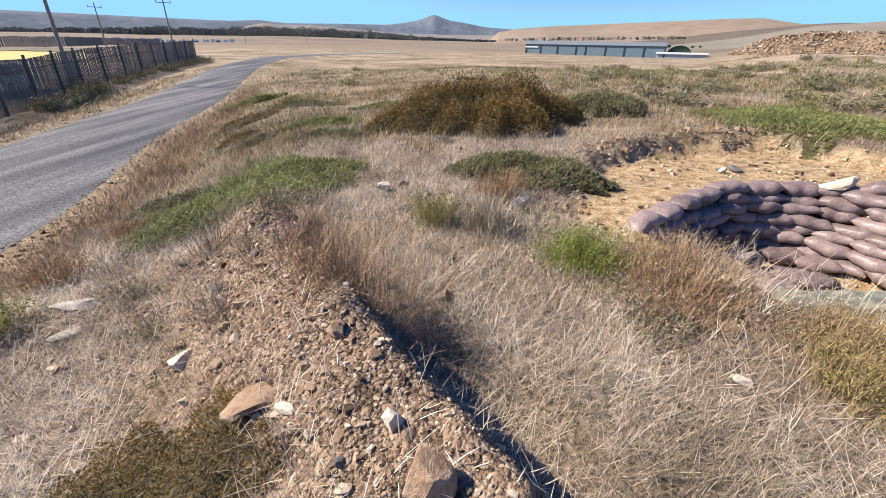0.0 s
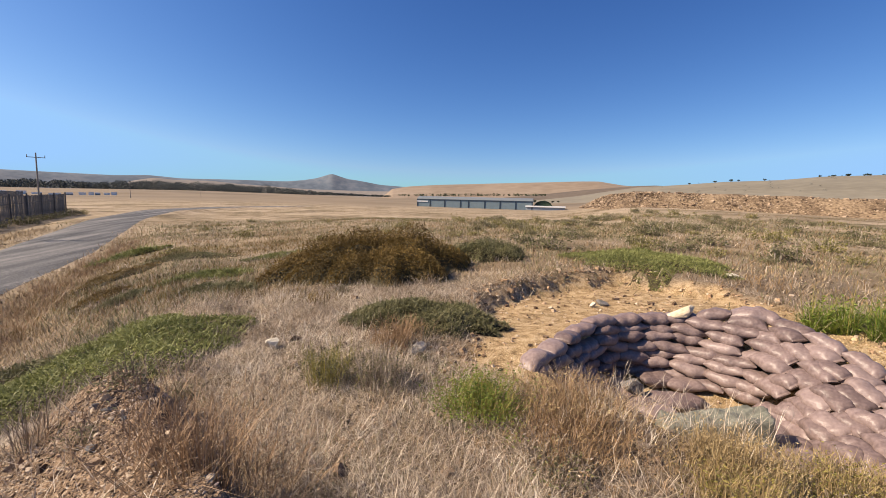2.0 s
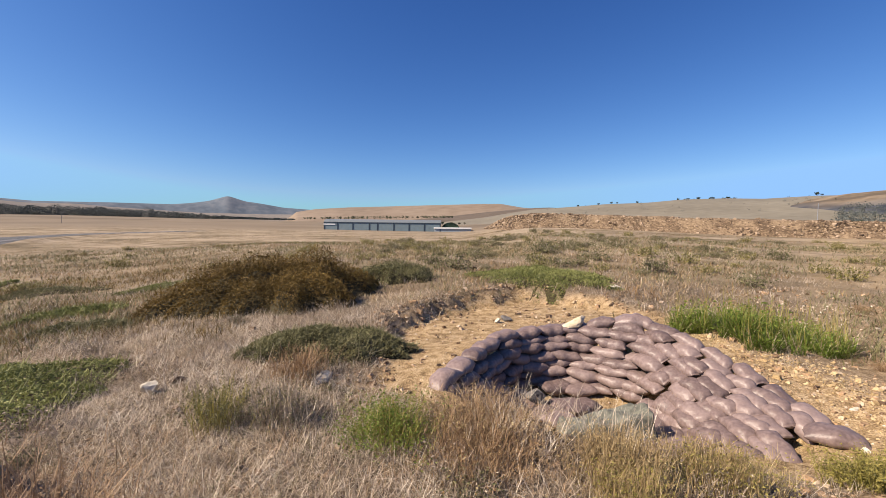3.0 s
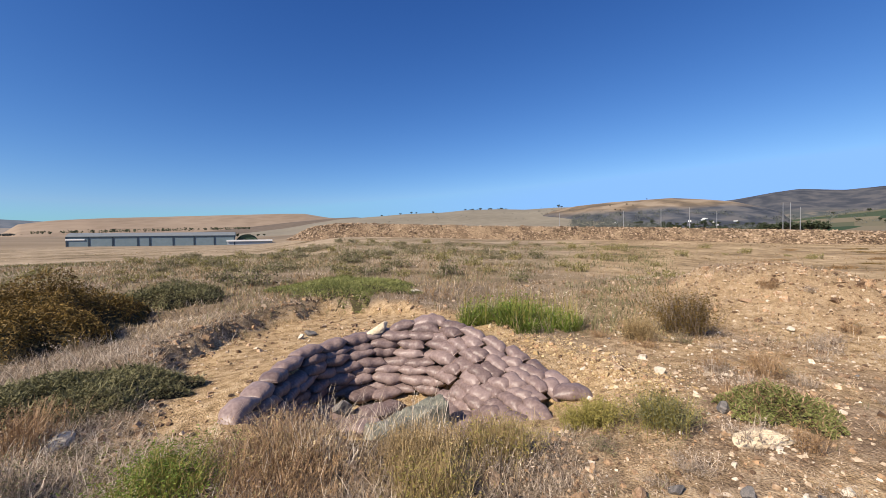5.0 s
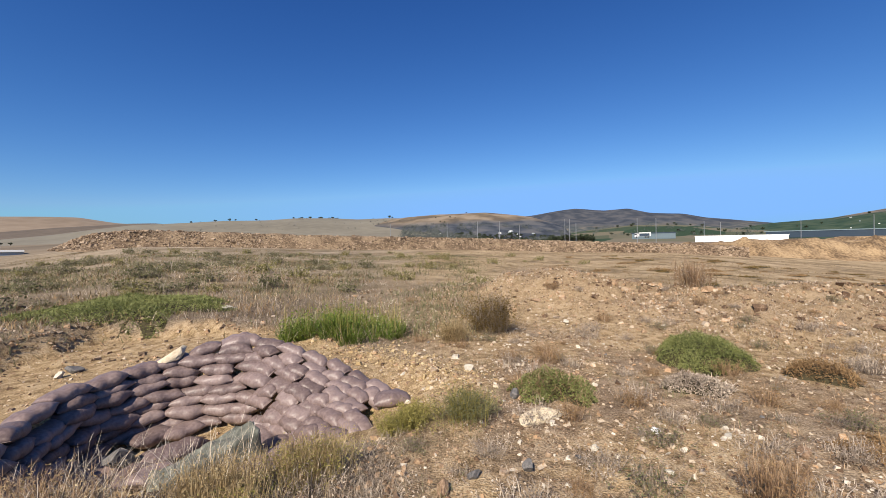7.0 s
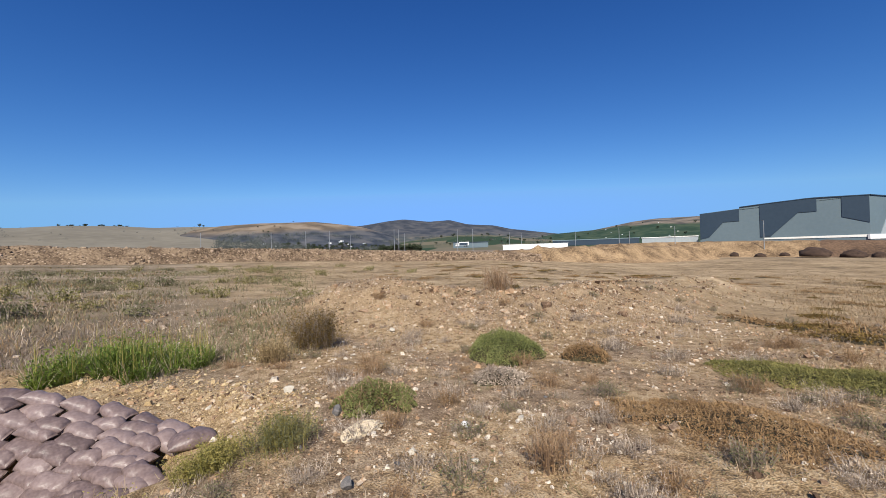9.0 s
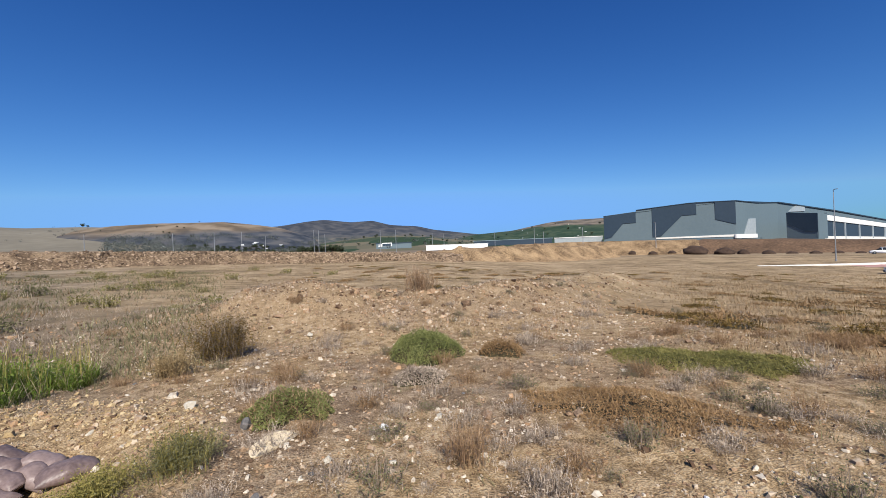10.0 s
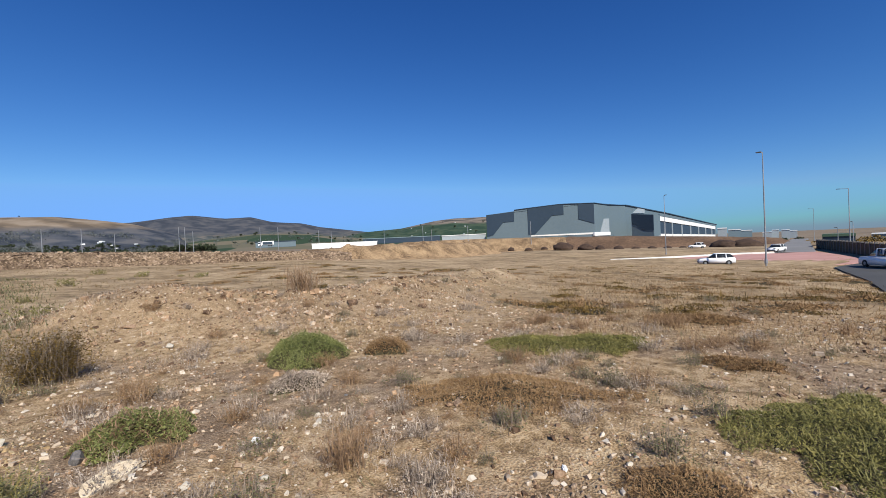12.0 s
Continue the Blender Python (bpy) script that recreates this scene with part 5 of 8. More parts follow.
def long_shed():
    """A long sheeted shed with a low arched roof and dark posts."""
    A, B = P(10.5, 205), P(26.2, 196)
    th = thing("long_shed", Matrix.Identity(4), "long blue-grey sheeted shed with low arched roof", "shed")
    wall_panel(th, "wall", A, B, [(0, 0), (1, 0), (1, 1), (0, 1)], M_SHED, -0.8, 4.05, 0.0)
    d = Vector((B[0] - A[0], B[1] - A[1], 0))
    back = Vector((d.y, -d.x, 0)).normalized() * -12
    bm = bmesh.new()
    rows = []
    for k in range(9):
        a = math.pi * k / 8
        off = back * (0.5 - 0.5 * math.cos(a))
        up = 3.6 + 1.9 * math.sin(a)
        rows.append((bm.verts.new(Vector((*A, up)) + off), bm.verts.new(Vector((*B, up)) + off)))
    for a, b in zip(rows, rows[1:]):
        bm.faces.new((a[0], a[1], b[1], b[0]))
    bm.faces.new([r[0] for r in rows])
    bm.faces.new([r[1] for r in rows])
    bmesh.ops.recalc_face_normals(bm, faces=bm.faces)
    part("roof", bm, M_SHEDROOF, th, "grey sheet roof")
    for f in (0.005, 0.12, 0.25, 0.39, 0.46, 0.60, 0.73, 0.86, 0.995):
        wall_panel(th, "post", A, B, [(f - 0.004, 0), (f + 0.004, 0), (f + 0.004, 1), (f - 0.004, 1)], M_CLADD, -0.8, 4.05, 0.15, "dark steel post")
    wall_panel(th, "gutter", A, B, [(0, 0.93), (1, 0.93), (1, 1.0), (0, 1.0)], M_CLADD, -0.8, 4.05, 0.2, "dark gutter line")
    wall_panel(th, "nameboard", A, B, [(0.0, 0.72), (0.10, 0.72), (0.10, 0.82), (0.0, 0.82)], M_WHITE, -0.8, 4.05, 0.22, "small white board")
    return th


long_shed()


def arched_hut(az, r, w, h, deep, label):
    """A dark open-ended hut with a round sheet roof beside the long shed."""
    x, y = P(az, r)
    th = thing("arched_hut", Matrix.Translation((x, y, -0.4)) @ Matrix.Rotation(-radians(az), 4, "Z"), label, "shed")
    arc = [(math.cos(math.pi * k / 14) * w / 2, h * (0.35 + 0.65 * math.sin(math.pi * k / 14))) for k in range(15)]
    bm = bmesh.new()
    rows = [[bm.verts.new((px, yy, pz)) for px, pz in [(w / 2, 0)] + arc + [(-w / 2, 0)]] for yy in (0, deep)]
    for a, b in zip(range(16), range(1, 17)):
        bm.faces.new((rows[0][a], rows[0][b], rows[1][b], rows[1][a]))
    bm.faces.new(rows[1])
    bmesh.ops.recalc_face_normals(bm, faces=bm.faces)
    part("roof", bm, M_SHEDROOF, th, "round grey sheet roof")
    bm = bmesh.new()
    bm.faces.new([bm.verts.new((px * 0.97, 0.5, pz * 0.97)) for px, pz in [(w / 2, 0)] + arc + [(-w / 2, 0)]])
    bmesh.ops.solidify(bm, geom=bm.faces[:], thickness=0.1)
    part("end_wall", bm, M_GREENROOF, th, "dark green end wall")
    return th


arched_hut(27.55, 199, 8.6, 4.9, 14, "dark round-roofed hut at the end of the shed")


def flat_shed(az0, az1, r, z0, z1, material, label, name="low_shed", depth=9, cap=0.16, roof=None):
    A, B = Vector((*P(az0, r), 0)), Vector((*P(az1, r), 0))
    d = B - A
    n = Vector((-A.x, -A.y, 0)).normalized()
    th = thing(name, Matrix.Translation((*((A + B) / 2)[:2], z0)), label, "building")
    yaw = math.atan2(d.y, d.x)
    m = Matrix.Rotation(yaw, 4, "Z")
    bm = bmesh.new()
    box(bm, 0, depth / 2, (z1 - z0) * (1 - cap) / 2 - 0.5, d.length, depth, (z1 - z0) * (1 - cap) + 1.0, 0.05, m)
    part("wall", bm, material, th)
    bm = bmesh.new()
    box(bm, 0, depth / 2, (z1 - z0) * (1 - cap / 2), d.length * 1.02, depth * 1.06, (z1 - z0) * cap, 0.05, m)
    part("roof", bm, roof or M_WHITE, th, "sheet roof" if roof else "pale flat roof")
    return th


flat_shed(25.3, 30.4, 196, -0.2, 2.1, M_CLADL, "low open shed with white flat roof beside the long shed", depth=14, cap=0.3)
flat_shed(107.0, 115.5, 178, 2.5, 3.75, M_WHITE, "long low white wall across the field", "low_wall", 1.2)
flat_shed(100.2, 105, 260, 4.6, 7.2, M_CLADG, "low blue-grey shed in the distance", "far_shed", roof=M_CLADD)
flat_shed(113.6, 124.1, 330, 4.4, 7.7, M_CLADD, "long dark shed in the distance", "far_shed", roof=M_SHED)
flat_shed(124.4, 130.4, 300, 4.0, 6.9, M_CLADL, "white sheds beside the warehouse", "far_shed")
for az0, az1, r, el in ((158.0, 158.9, 620, 0.25), (159.0, 160.2, 700, 0.0), (160.2, 161.2, 800, -0.15), (162.1, 162.9, 780, -0.45), (162.9, 163.5, 800, -0.25), (163.7, 164.4, 850, -0.28), (164.4, 165.0, 900, -0.4), (170.4, 171.8, 420, -1.0)):
    flat_shed(az0, az1, r, -16, EYE + r * math.tan(radians(el)), M_SHED if az0 in (159.0, 160.2, 170.4) else M_CLADL, "pale industrial buildings in the distance", "far_building", 20, 0.06)
flat_shed(166.9, 169.3, 150, -3.6, -0.8, M_CLADD, "dark low shed with a green sheet roof", "green_roofed_shed", 8, 0.25, M_GREENROOF)
farm = np.random.default_rng(29)
for k in range(24):
    az0, r = -41 + 17.6 * (k + farm.uniform(-0.4, 0.4)) / 24, farm.uniform(390, 440)
    base = land_z(*P(az0, r)) - 0.2
    flat_shed(az0, az0 + farm.uniform(0.25, 0.75), r, base, base + farm.uniform(1.3, 2.9), M_WHITE if k % 3 else M_SHED, "small white farm building on the plain", "farm_building", 8, 0.5)
g = np.random.default_rng(23)
for n, a0, a1, r0, r1 in ((14, 75, 90.5, 800, 960), (16, 97, 112, 1300, 1750), (12, 120, 130, 1300, 1900)):
    for k in range(n):
        az, r = g.uniform(a0, a1), g.uniform(r0, r1)
        z0 = land_z(*P(az, r))
        w = g.uniform(3, 7) / r * 57.3
        flat_shed(az, az + w, r, z0 - 1, z0 + g.uniform(1.4, 2.6), M_CLADL if k % 2 else M_WHITE, "small white house among dark trees", "village_house", 6)


# ---- vehicles ----
def vehicle(name, x, y, z, yaw, kind, label):
    """A car with body, glass, lamps and wheels; kind: hatch, suv or pickup."""
    th = thing(name, Matrix.Translation((x, y, z)) @ Matrix.Rotation(yaw, 4, "Z"), label, "car")
    Lh, W = {"hatch": (2.05, 1.7), "suv": (2.25, 1.85), "pickup": (2.5, 1.85)}[kind]
    belt, roof = {"hatch": (0.96, 1.50), "suv": (1.02, 1.72), "pickup": (1.16, 1.92)}[kind]

    def loft(profile, w0, w1, material, nm, label_=""):
        bm = bmesh.new()
        n = len(profile)
        ring = []
        for s in (-1, 1):
            ring.append([bm.verts.new((px, s * (w0 if pz < belt + 0.02 else w1) / 2, pz)) for px, pz in profile])
        bm.faces.new(ring[0])
        bm.faces.new(ring[1][::-1])
        for k in range(n):
            bm.faces.new((ring[0][k], ring[1][k], ring[1][(k + 1) % n], ring[0][(k + 1) % n]))
        bmesh.ops.recalc_face_normals(bm, faces=bm.faces)
        bmesh.ops.bevel(bm, geom=list(bm.edges), offset=0.05, segments=2, affect="EDGES")
        return part(nm, bm, material, th, label_, True)

    loft([(-Lh * 0.97, 0.26), (-Lh, 0.48), (-Lh * 0.985, belt - 0.30), (-Lh * 0.90, belt - 0.15), (-Lh * 0.50, belt - 0.01), (Lh * 0.95, belt + 0.03), (Lh, belt - 0.2), (Lh * 0.98, 0.28)], W, W * 0.98, M_CAR, "body")
    tail = 0.90
    loft([(-Lh * 0.50, belt - 0.02), (-Lh * 0.10, roof - 0.06), (Lh * tail * 0.35, roof), (Lh * tail * 0.80, roof - 0.07), (Lh * (tail + 0.06), belt - 0.02)], W * 0.94, W * 0.80, M_GLASS, "glazing", "dark tinted windows")
    loft([(-Lh * 0.14, roof - 0.05), (-Lh * 0.10, roof + 0.02), (Lh * tail * 0.4, roof + 0.045), (Lh * tail * 0.86, roof), (Lh * tail * 0.88, roof - 0.06)], W * 0.8, W * 0.80, M_CAR, "roof_panel")
    for px in (-Lh * 0.02, Lh * tail * 0.55):
        for s in (-1, 1):
            bm = bmesh.new()
            tube(bm, (px, s * W * 0.475, belt), (px - 0.04, s * W * 0.41, roof), 0.075, 0.07, 6)
            part("pillar", bm, M_CAR, th)
    if kind == "pickup":
        bm = bmesh.new()
        box(bm, Lh * 0.30, 0, (belt + roof) / 2, 0.16, W * 0.90, roof - belt, 0.02)
        box(bm, Lh * 0.84, 0, (belt + roof) / 2 - 0.05, 0.14, W * 0.90, roof - belt - 0.1, 0.02)
        part("bed_canopy", bm, M_CAR, th, "white canopy over the load bed")
    for px in (-Lh * 0.62, Lh * 0.62):
        for s in (-1, 1):
            bm = bmesh.new()
            rad = 0.33 if kind == "hatch" else 0.37
            tube(bm, (px, s * (W / 2 - 0.2), rad), (px, s * (W / 2 + 0.01), rad), rad, rad, 18)
            wh = part("wheel", bm, M_TYRE, th, "black tyre")
            bm = bmesh.new()
            tube(bm, (px, s * (W / 2), rad), (px, s * (W / 2 + 0.025), rad), rad * 0.50, rad * 0.44, 14)
            part("rim", bm, M_STEEL, wh, "silver wheel rim")
    for s in (-1, 1):
        bm = bmesh.new()
        box(bm, -Lh * 0.965, s * W * 0.36, belt - 0.20, 0.12, 0.34, 0.16, 0.03)
        part("headlight", bm, M_STEEL, th, "clear headlight")
        bm = bmesh.new()
        box(bm, Lh * 0.985, s * W * 0.40, belt - 0.12, 0.06, 0.16, 0.30, 0.02)
        part("tail_light", bm, M_PAVER, th, "red tail light")
    bm = bmesh.new()
    box(bm, -Lh * 0.99, 0, 0.42, 0.10, W * 0.9, 0.22, 0.03)
    part("bumper", bm, M_GREY, th, "dark lower bumper")
    return th


def yaw_across(az):
    return math.atan2(-math.sin(radians(az)), math.cos(radians(az)))


cz = PAVE_Z + 0.004
vehicle("hatchback", *at(157.75, -3.98, cz), cz, yaw_across(157.7) + 0.12, "hatch", "white hatchback parked on the red paving")
vehicle("pickup_truck", *at(171.35, -4.25, ASPHALT_Z), ASPHALT_Z + 0.004, 2.30, "pickup", "white pickup truck with canopy stopped on the asphalt")
vehicle("parked_car", *at(163.2, -2.66, PAVE_Z - 0.1), PAVE_Z - 0.1, yaw_across(163) + 1.15, "hatch", "white car parked beyond the paving")
x, y = -24.3, 25.0
vehicle("yard_car", x, y, float(ground_z(np.array([x]), np.array([y]))[0]) - 0.02, 1.95, "hatch", "white car parked behind the palisade fence")
x, y = P(155.9, 150)
vehicle("estate_car", x, y, float(ground_z(np.array([x]), np.array([y]))[0]) - 0.02, yaw_across(156) + 0.1, "suv", "white car on the track below the earth bank")


def lorry(az, r, z):
    th = thing("lorry", Matrix.Translation((*P(az, r), z)) @ Matrix.Rotation(yaw_across(az), 4, "Z") @ Matrix.Diagonal((0.8, 0.8, 0.72, 1)), "white box lorry on the far road", "lorry")
    bm = bmesh.new()
    box(bm, 1.2, 0, 2.3, 6.4, 2.4, 2.4, 0.05)
    part("cargo_box", bm, M_WHITE, th)
    bm = bmesh.new()
    box(bm, 1.0, -1.25, 2.1, 5.4, 0.06, 1.7)
    part("dark_panel", bm, M_CLADD, th, "dark side panel")
    bm = bmesh.new()
    box(bm, -3.2, 0, 1.7, 2.0, 2.3, 2.3, 0.15)
    part("cab", bm, M_WHITE, th)
    bm = bmesh.new()
    box(bm, -3.6, 0, 2.2, 1.3, 2.36, 0.8, 0.05)
    part("windscreen", bm, M_GLASS, th)
    for px in (-3.1, 1.6, 3.0):
        for s in (-1, 1):
            bm = bmesh.new()
            tube(bm, (px, s * 0.9, 0.5), (px, s * 1.18, 0.5), 0.5, 0.5, 14)
            part("wheel", bm, M_TYRE, th)
    return th


lorry(101.4, 215, 3.8)


def heap(x, y, z, w, h, label, seed):
    bm = bmesh.new()
    bmesh.ops.create_icosphere(bm, subdivisions=3, radius=1.0)
    for v in bm.verts:
        v.co *= 1 + 0.22 * noise.noise(v.co * 2.2 + Vector((seed, 0, 0)))
        if v.co.z < -0.2:
            v.co.z = -0.2
    ob = part("soil_heap", bm, M_DARKEARTH, None, "", True)
    ob.matrix_world = Matrix.Translation((x, y, z)) @ Matrix.Diagonal((w * 0.85, w * 0.7, h * 0.72, 1))
    return tagged(ob, label, "heap", "soil heaps")


for k, (az, el, w, h) in enumerate(((133.8, -1.3, 1.6, 1.6), (136.1, -1.4, 1.8, 1.3), (138.2, -1.35, 1.6, 1.2), (140.6, -1.2, 4.6, 3.0), (143.4, -1.4, 3.4, 2.4), (145.2, -1.6, 2.0, 2.2), (147.4, -1.75, 2.2, 2.2), (149.4, -1.9, 2.0, 2.0), (151.2, -1.9, 2.0, 2.0), (152.9, -1.95, 1.9, 1.9), (154.5, -2.0, 1.9, 1.9), (158.6, -1.6, 5.0, 2.8), (160.6, -1.6, 5.0, 2.8))):
    r = 160
    heap(*P(az, r), EYE + r * math.tan(radians(el)) - h * 0.25, w, h, "dark brown soil heap at the foot of the bank", 40 + k)


# ---- distant trees ----
def tree_template(seed, label):
    """A tree of unit height: tapered trunk, limbs and a broken crown."""
    g = np.random.default_rng(seed)
    th = thing("tree", Matrix.Translation((0, 0, -900)), label, "tree", "far trees")
    bm = bmesh.new()
    tube(bm, (0, 0, 0), (0.02, 0.01, 0.45), 0.045, 0.025, 7)
    for k in range(5):
        a = k * 1.3
        tube(bm, (0.01, 0, 0.25 + 0.04 * k), (0.25 * math.cos(a), 0.25 * math.sin(a), 0.5 + 0.06 * k), 0.02, 0.008, 5)
    part("trunk", bm, M_BARK, th)
    n = 260
    cl = g.normal(0, 1, (9, 3))
    cl = cl / np.linalg.norm(cl, axis=1)[:, None] * np.array([0.28, 0.28, 0.2]) + np.array([0, 0, 0.66])
    i = g.integers(0, 9, n)
    p = cl[i] + g.normal(0, 0.085, (n, 3))
    V, F = leaves(p[:, 0], p[:, 1], p[:, 2], g.uniform(0.11, 0.20, n), seed, 0.2, 0.8)
    put_np("crown", V, F, M_TREE, th)
    return th


TREES = [tree_template(500 + k, "dark green tree in the distance") for k in range(3)]


def plant_tree(k, az, r, h):
    x, y = P(az, r)
    w = g.uniform(0.9, 1.5)
    m = Matrix.Translation((x, y, land_z(x, y) - 0.06 * h)) @ Matrix.Rotation(g.uniform(0, 6.2), 4, "Z") @ Matrix.Diagonal((h * w, h * w, h, 1))
    if k < 3:
        TREES[k].matrix_world = m
    else:
        sc = TREES[k % 3].matrix_world.to_scale()
        copy_thing(TREES[k % 3], m @ Matrix.Diagonal((1 / sc.x, 1 / sc.y, 1 / sc.z, 1)))


kk = 0
for az, r, h in ((68.4, 1480, 12), (68.8, 1480, 7), (60.8, 1490, 8), (59.3, 1490, 8), (58.0, 1490, 9), (57.0, 1490, 7), (48.5, 1490, 10), (49.2, 1490, 8), (51.5, 1490, 8), (44.5, 1490, 7), (47.0, 1490, 8), (75.4, 700, 9), (71.5, 720, 10), (79, 1235, 4)):
    plant_tree(kk, az, r, h)
    kk += 1
for n, a0, a1, r0, r1, h0, h1 in ((16, 55, 61.5, 1480, 1500, 4, 8), (112, 77.5, 91, 740, 900, 5, 9), (10, 69, 80, 960, 1150, 3, 5), (26, 90.2, 95.5, 320, 380, 5, 8), (16, 116, 131, 420, 560, 4, 6), (10, 158, 172, 420, 600, 3, 5), (20, 12, 31, 560, 640, 3, 5), (22, 96, 116, 1000, 1300, 5, 9), (22, 99, 132, 1500, 2000, 6, 11)):
    for k in range(n):
        plant_tree(kk, g.uniform(a0, a1), g.uniform(r0, r1), g.uniform(h0, h1))
        kk += 1


def tree_belt(rows, n, leaf, label, seed, r_jit=120, material=None):
    """A far belt of woodland: rounded crowns in drifts, as one body of foliage."""
    g = np.random.default_rng(seed)
    per = 60 if n > 5000 else 14
    m = n // per
    az = g.uniform(rows[0][0], rows[-1][0], m)
    low, high, R = (np.interp(az, [r[0] for r in rows], [r[c] for r in rows]) for c in (2, 3, 1))
    R = R + g.normal(0, r_jit * 0.5, m)
    tall = R * np.tan(np.radians(high - low)) * (0.55 + 0.4 * vnoise(az * 1.7, az * 0, seed) + 0.35 * g.uniform(0, 1, m))
    i = np.repeat(np.arange(m), per)
    d = g.normal(0, 1, (m * per, 3))
    d /= np.linalg.norm(d, axis=1)[:, None]
    rad = (tall * g.uniform(0.45, 0.75, m))[i] * g.uniform(0.5, 1.0, m * per) ** 0.5
    a = np.radians(az)[i]
    z0 = EYE + R * np.tan(np.radians(low))
    V, F = leaves(R[i] * np.sin(a) + d[:, 0] * rad, R[i] * np.cos(a) + d[:, 1] * rad, z0[i] + tall[i] * 0.5 + d[:, 2] * tall[i] * 0.5, leaf * g.uniform(0.6, 1.3, m * per), seed, 1.0, 0.9)
    return tagged(put_np("tree_belt", V, F, material or M_TREE), label, "woodland", kind="stuff")


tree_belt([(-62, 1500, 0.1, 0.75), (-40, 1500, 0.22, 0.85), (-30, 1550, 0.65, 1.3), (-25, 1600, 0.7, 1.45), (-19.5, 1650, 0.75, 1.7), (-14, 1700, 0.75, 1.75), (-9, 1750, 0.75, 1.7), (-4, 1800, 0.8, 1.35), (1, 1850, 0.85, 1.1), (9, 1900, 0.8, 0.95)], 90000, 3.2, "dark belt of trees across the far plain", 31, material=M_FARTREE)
tree_belt([(165.9, 190, -2.6, -1.5), (169.5, 185, -2.6, -1.25), (174, 180, -2.6, -1.2), (180, 180, -2.6, -1.2)], 6000, 0.7, "dark scrub behind the boundary wall", 35, 14, M_OLIVE)
tree_belt([(8, 900, 1.0, 1.25), (14, 900, 1.15, 1.45), (20, 900, 1.3, 1.6), (28, 900, 1.5, 1.75)], 1500, 2.0, "thin line of bushes below the stubble hill", 32)

def hillside_scrub(az0, az1, r0, r1, n, h0, h1, label, seed, power=1.0):
    """Dark trees and scrub in drifts over a distant slope, as one body of foliage."""
    g = np.random.default_rng(seed)
    az, r = np.radians(g.uniform(az0, az1, n)), r0 + (r1 - r0) * g.uniform(0, 1, n) ** power
    x, y = r * np.sin(az), r * np.cos(az)
    keep = fbm(x, y, 0.011, seed, 4) + g.uniform(-0.08, 0.08, n) > 0.47
    x, y = x[keep], y[keep]
    z = np.max([ground_z(x, y)] + [land(x, y) for land in HILLS], axis=0)
    h, per = g.uniform(h0, h1, len(x)), 26
    i = np.repeat(np.arange(len(x)), per)
    d = g.normal(0, 0.36, (len(i), 3))
    V, F = leaves(x[i] + d[:, 0] * h[i] * 1.3, y[i] + d[:, 1] * h[i] * 1.3, z[i] + h[i] * np.clip(0.45 + d[:, 2], 0.0, 1.1), h[i] * g.uniform(0.16, 0.34, len(i)), seed, 1.0, 0.9)
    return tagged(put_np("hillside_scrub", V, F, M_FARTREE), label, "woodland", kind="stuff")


hillside_scrub(70, 92, 770, 1010, 1500, 3, 8, "dark trees scattered over the foot of the burnt hill", 33, 1.4)
hillside_scrub(40, 70, 1000, 1450, 90, 2, 4, "dark bushes dotted over the grazed slope", 36)
hillside_scrub(92, 113, 1000, 1700, 420, 4, 9, "dark hedges and trees on the cultivated slope", 34)

# ---- stones ----
def rock_mesh(name, seed, material, cuts=13, sub=3, flat=0.75):
    """An angular stone: a ball cut by planes, unit size."""
    g = np.random.default_rng(seed)
    bm = bmesh.new()
    bmesh.ops.create_icosphere(bm, subdivisions=sub, radius=0.5)
    planes = [(Vector(g.normal(0, 1, 3)).normalized(), g.uniform(0.20, 0.36)) for _ in range(cuts)]
    for v in bm.verts:
        for nrm, d in planes:
            over = v.co.dot(nrm) - d
            if over > 0:
                v.co -= nrm * over
        v.co += Vector(g.normal(0, 0.008, 3))
        v.co.z *= flat
    me = bpy.data.meshes.new(name)
    bm.to_mesh(me)
    bm.free()
    me.materials.append(material)
    return me


def rock(x, y, size, material, label, seed, stretch=(1, 1, 1), sink=0.25, turn=None, tilt=0.0, name="rock"):
    g = np.random.default_rng(seed)
    ob = new(name, rock_mesh(name, seed, material))
    turn = g.uniform(0, 360) if turn is None else turn
    h = size * stretch[2] * 0.75
    ob.matrix_world = Matrix.Translation(spot(x, y, h * (0.5 - sink))) @ pose(0, 0, 0, tilt, tilt * 0.5, turn) @ Matrix.Diagonal((size * stretch[0], size * stretch[1], size * stretch[2], 1))
    return tagged(ob, label, "rock", "loose rocks")


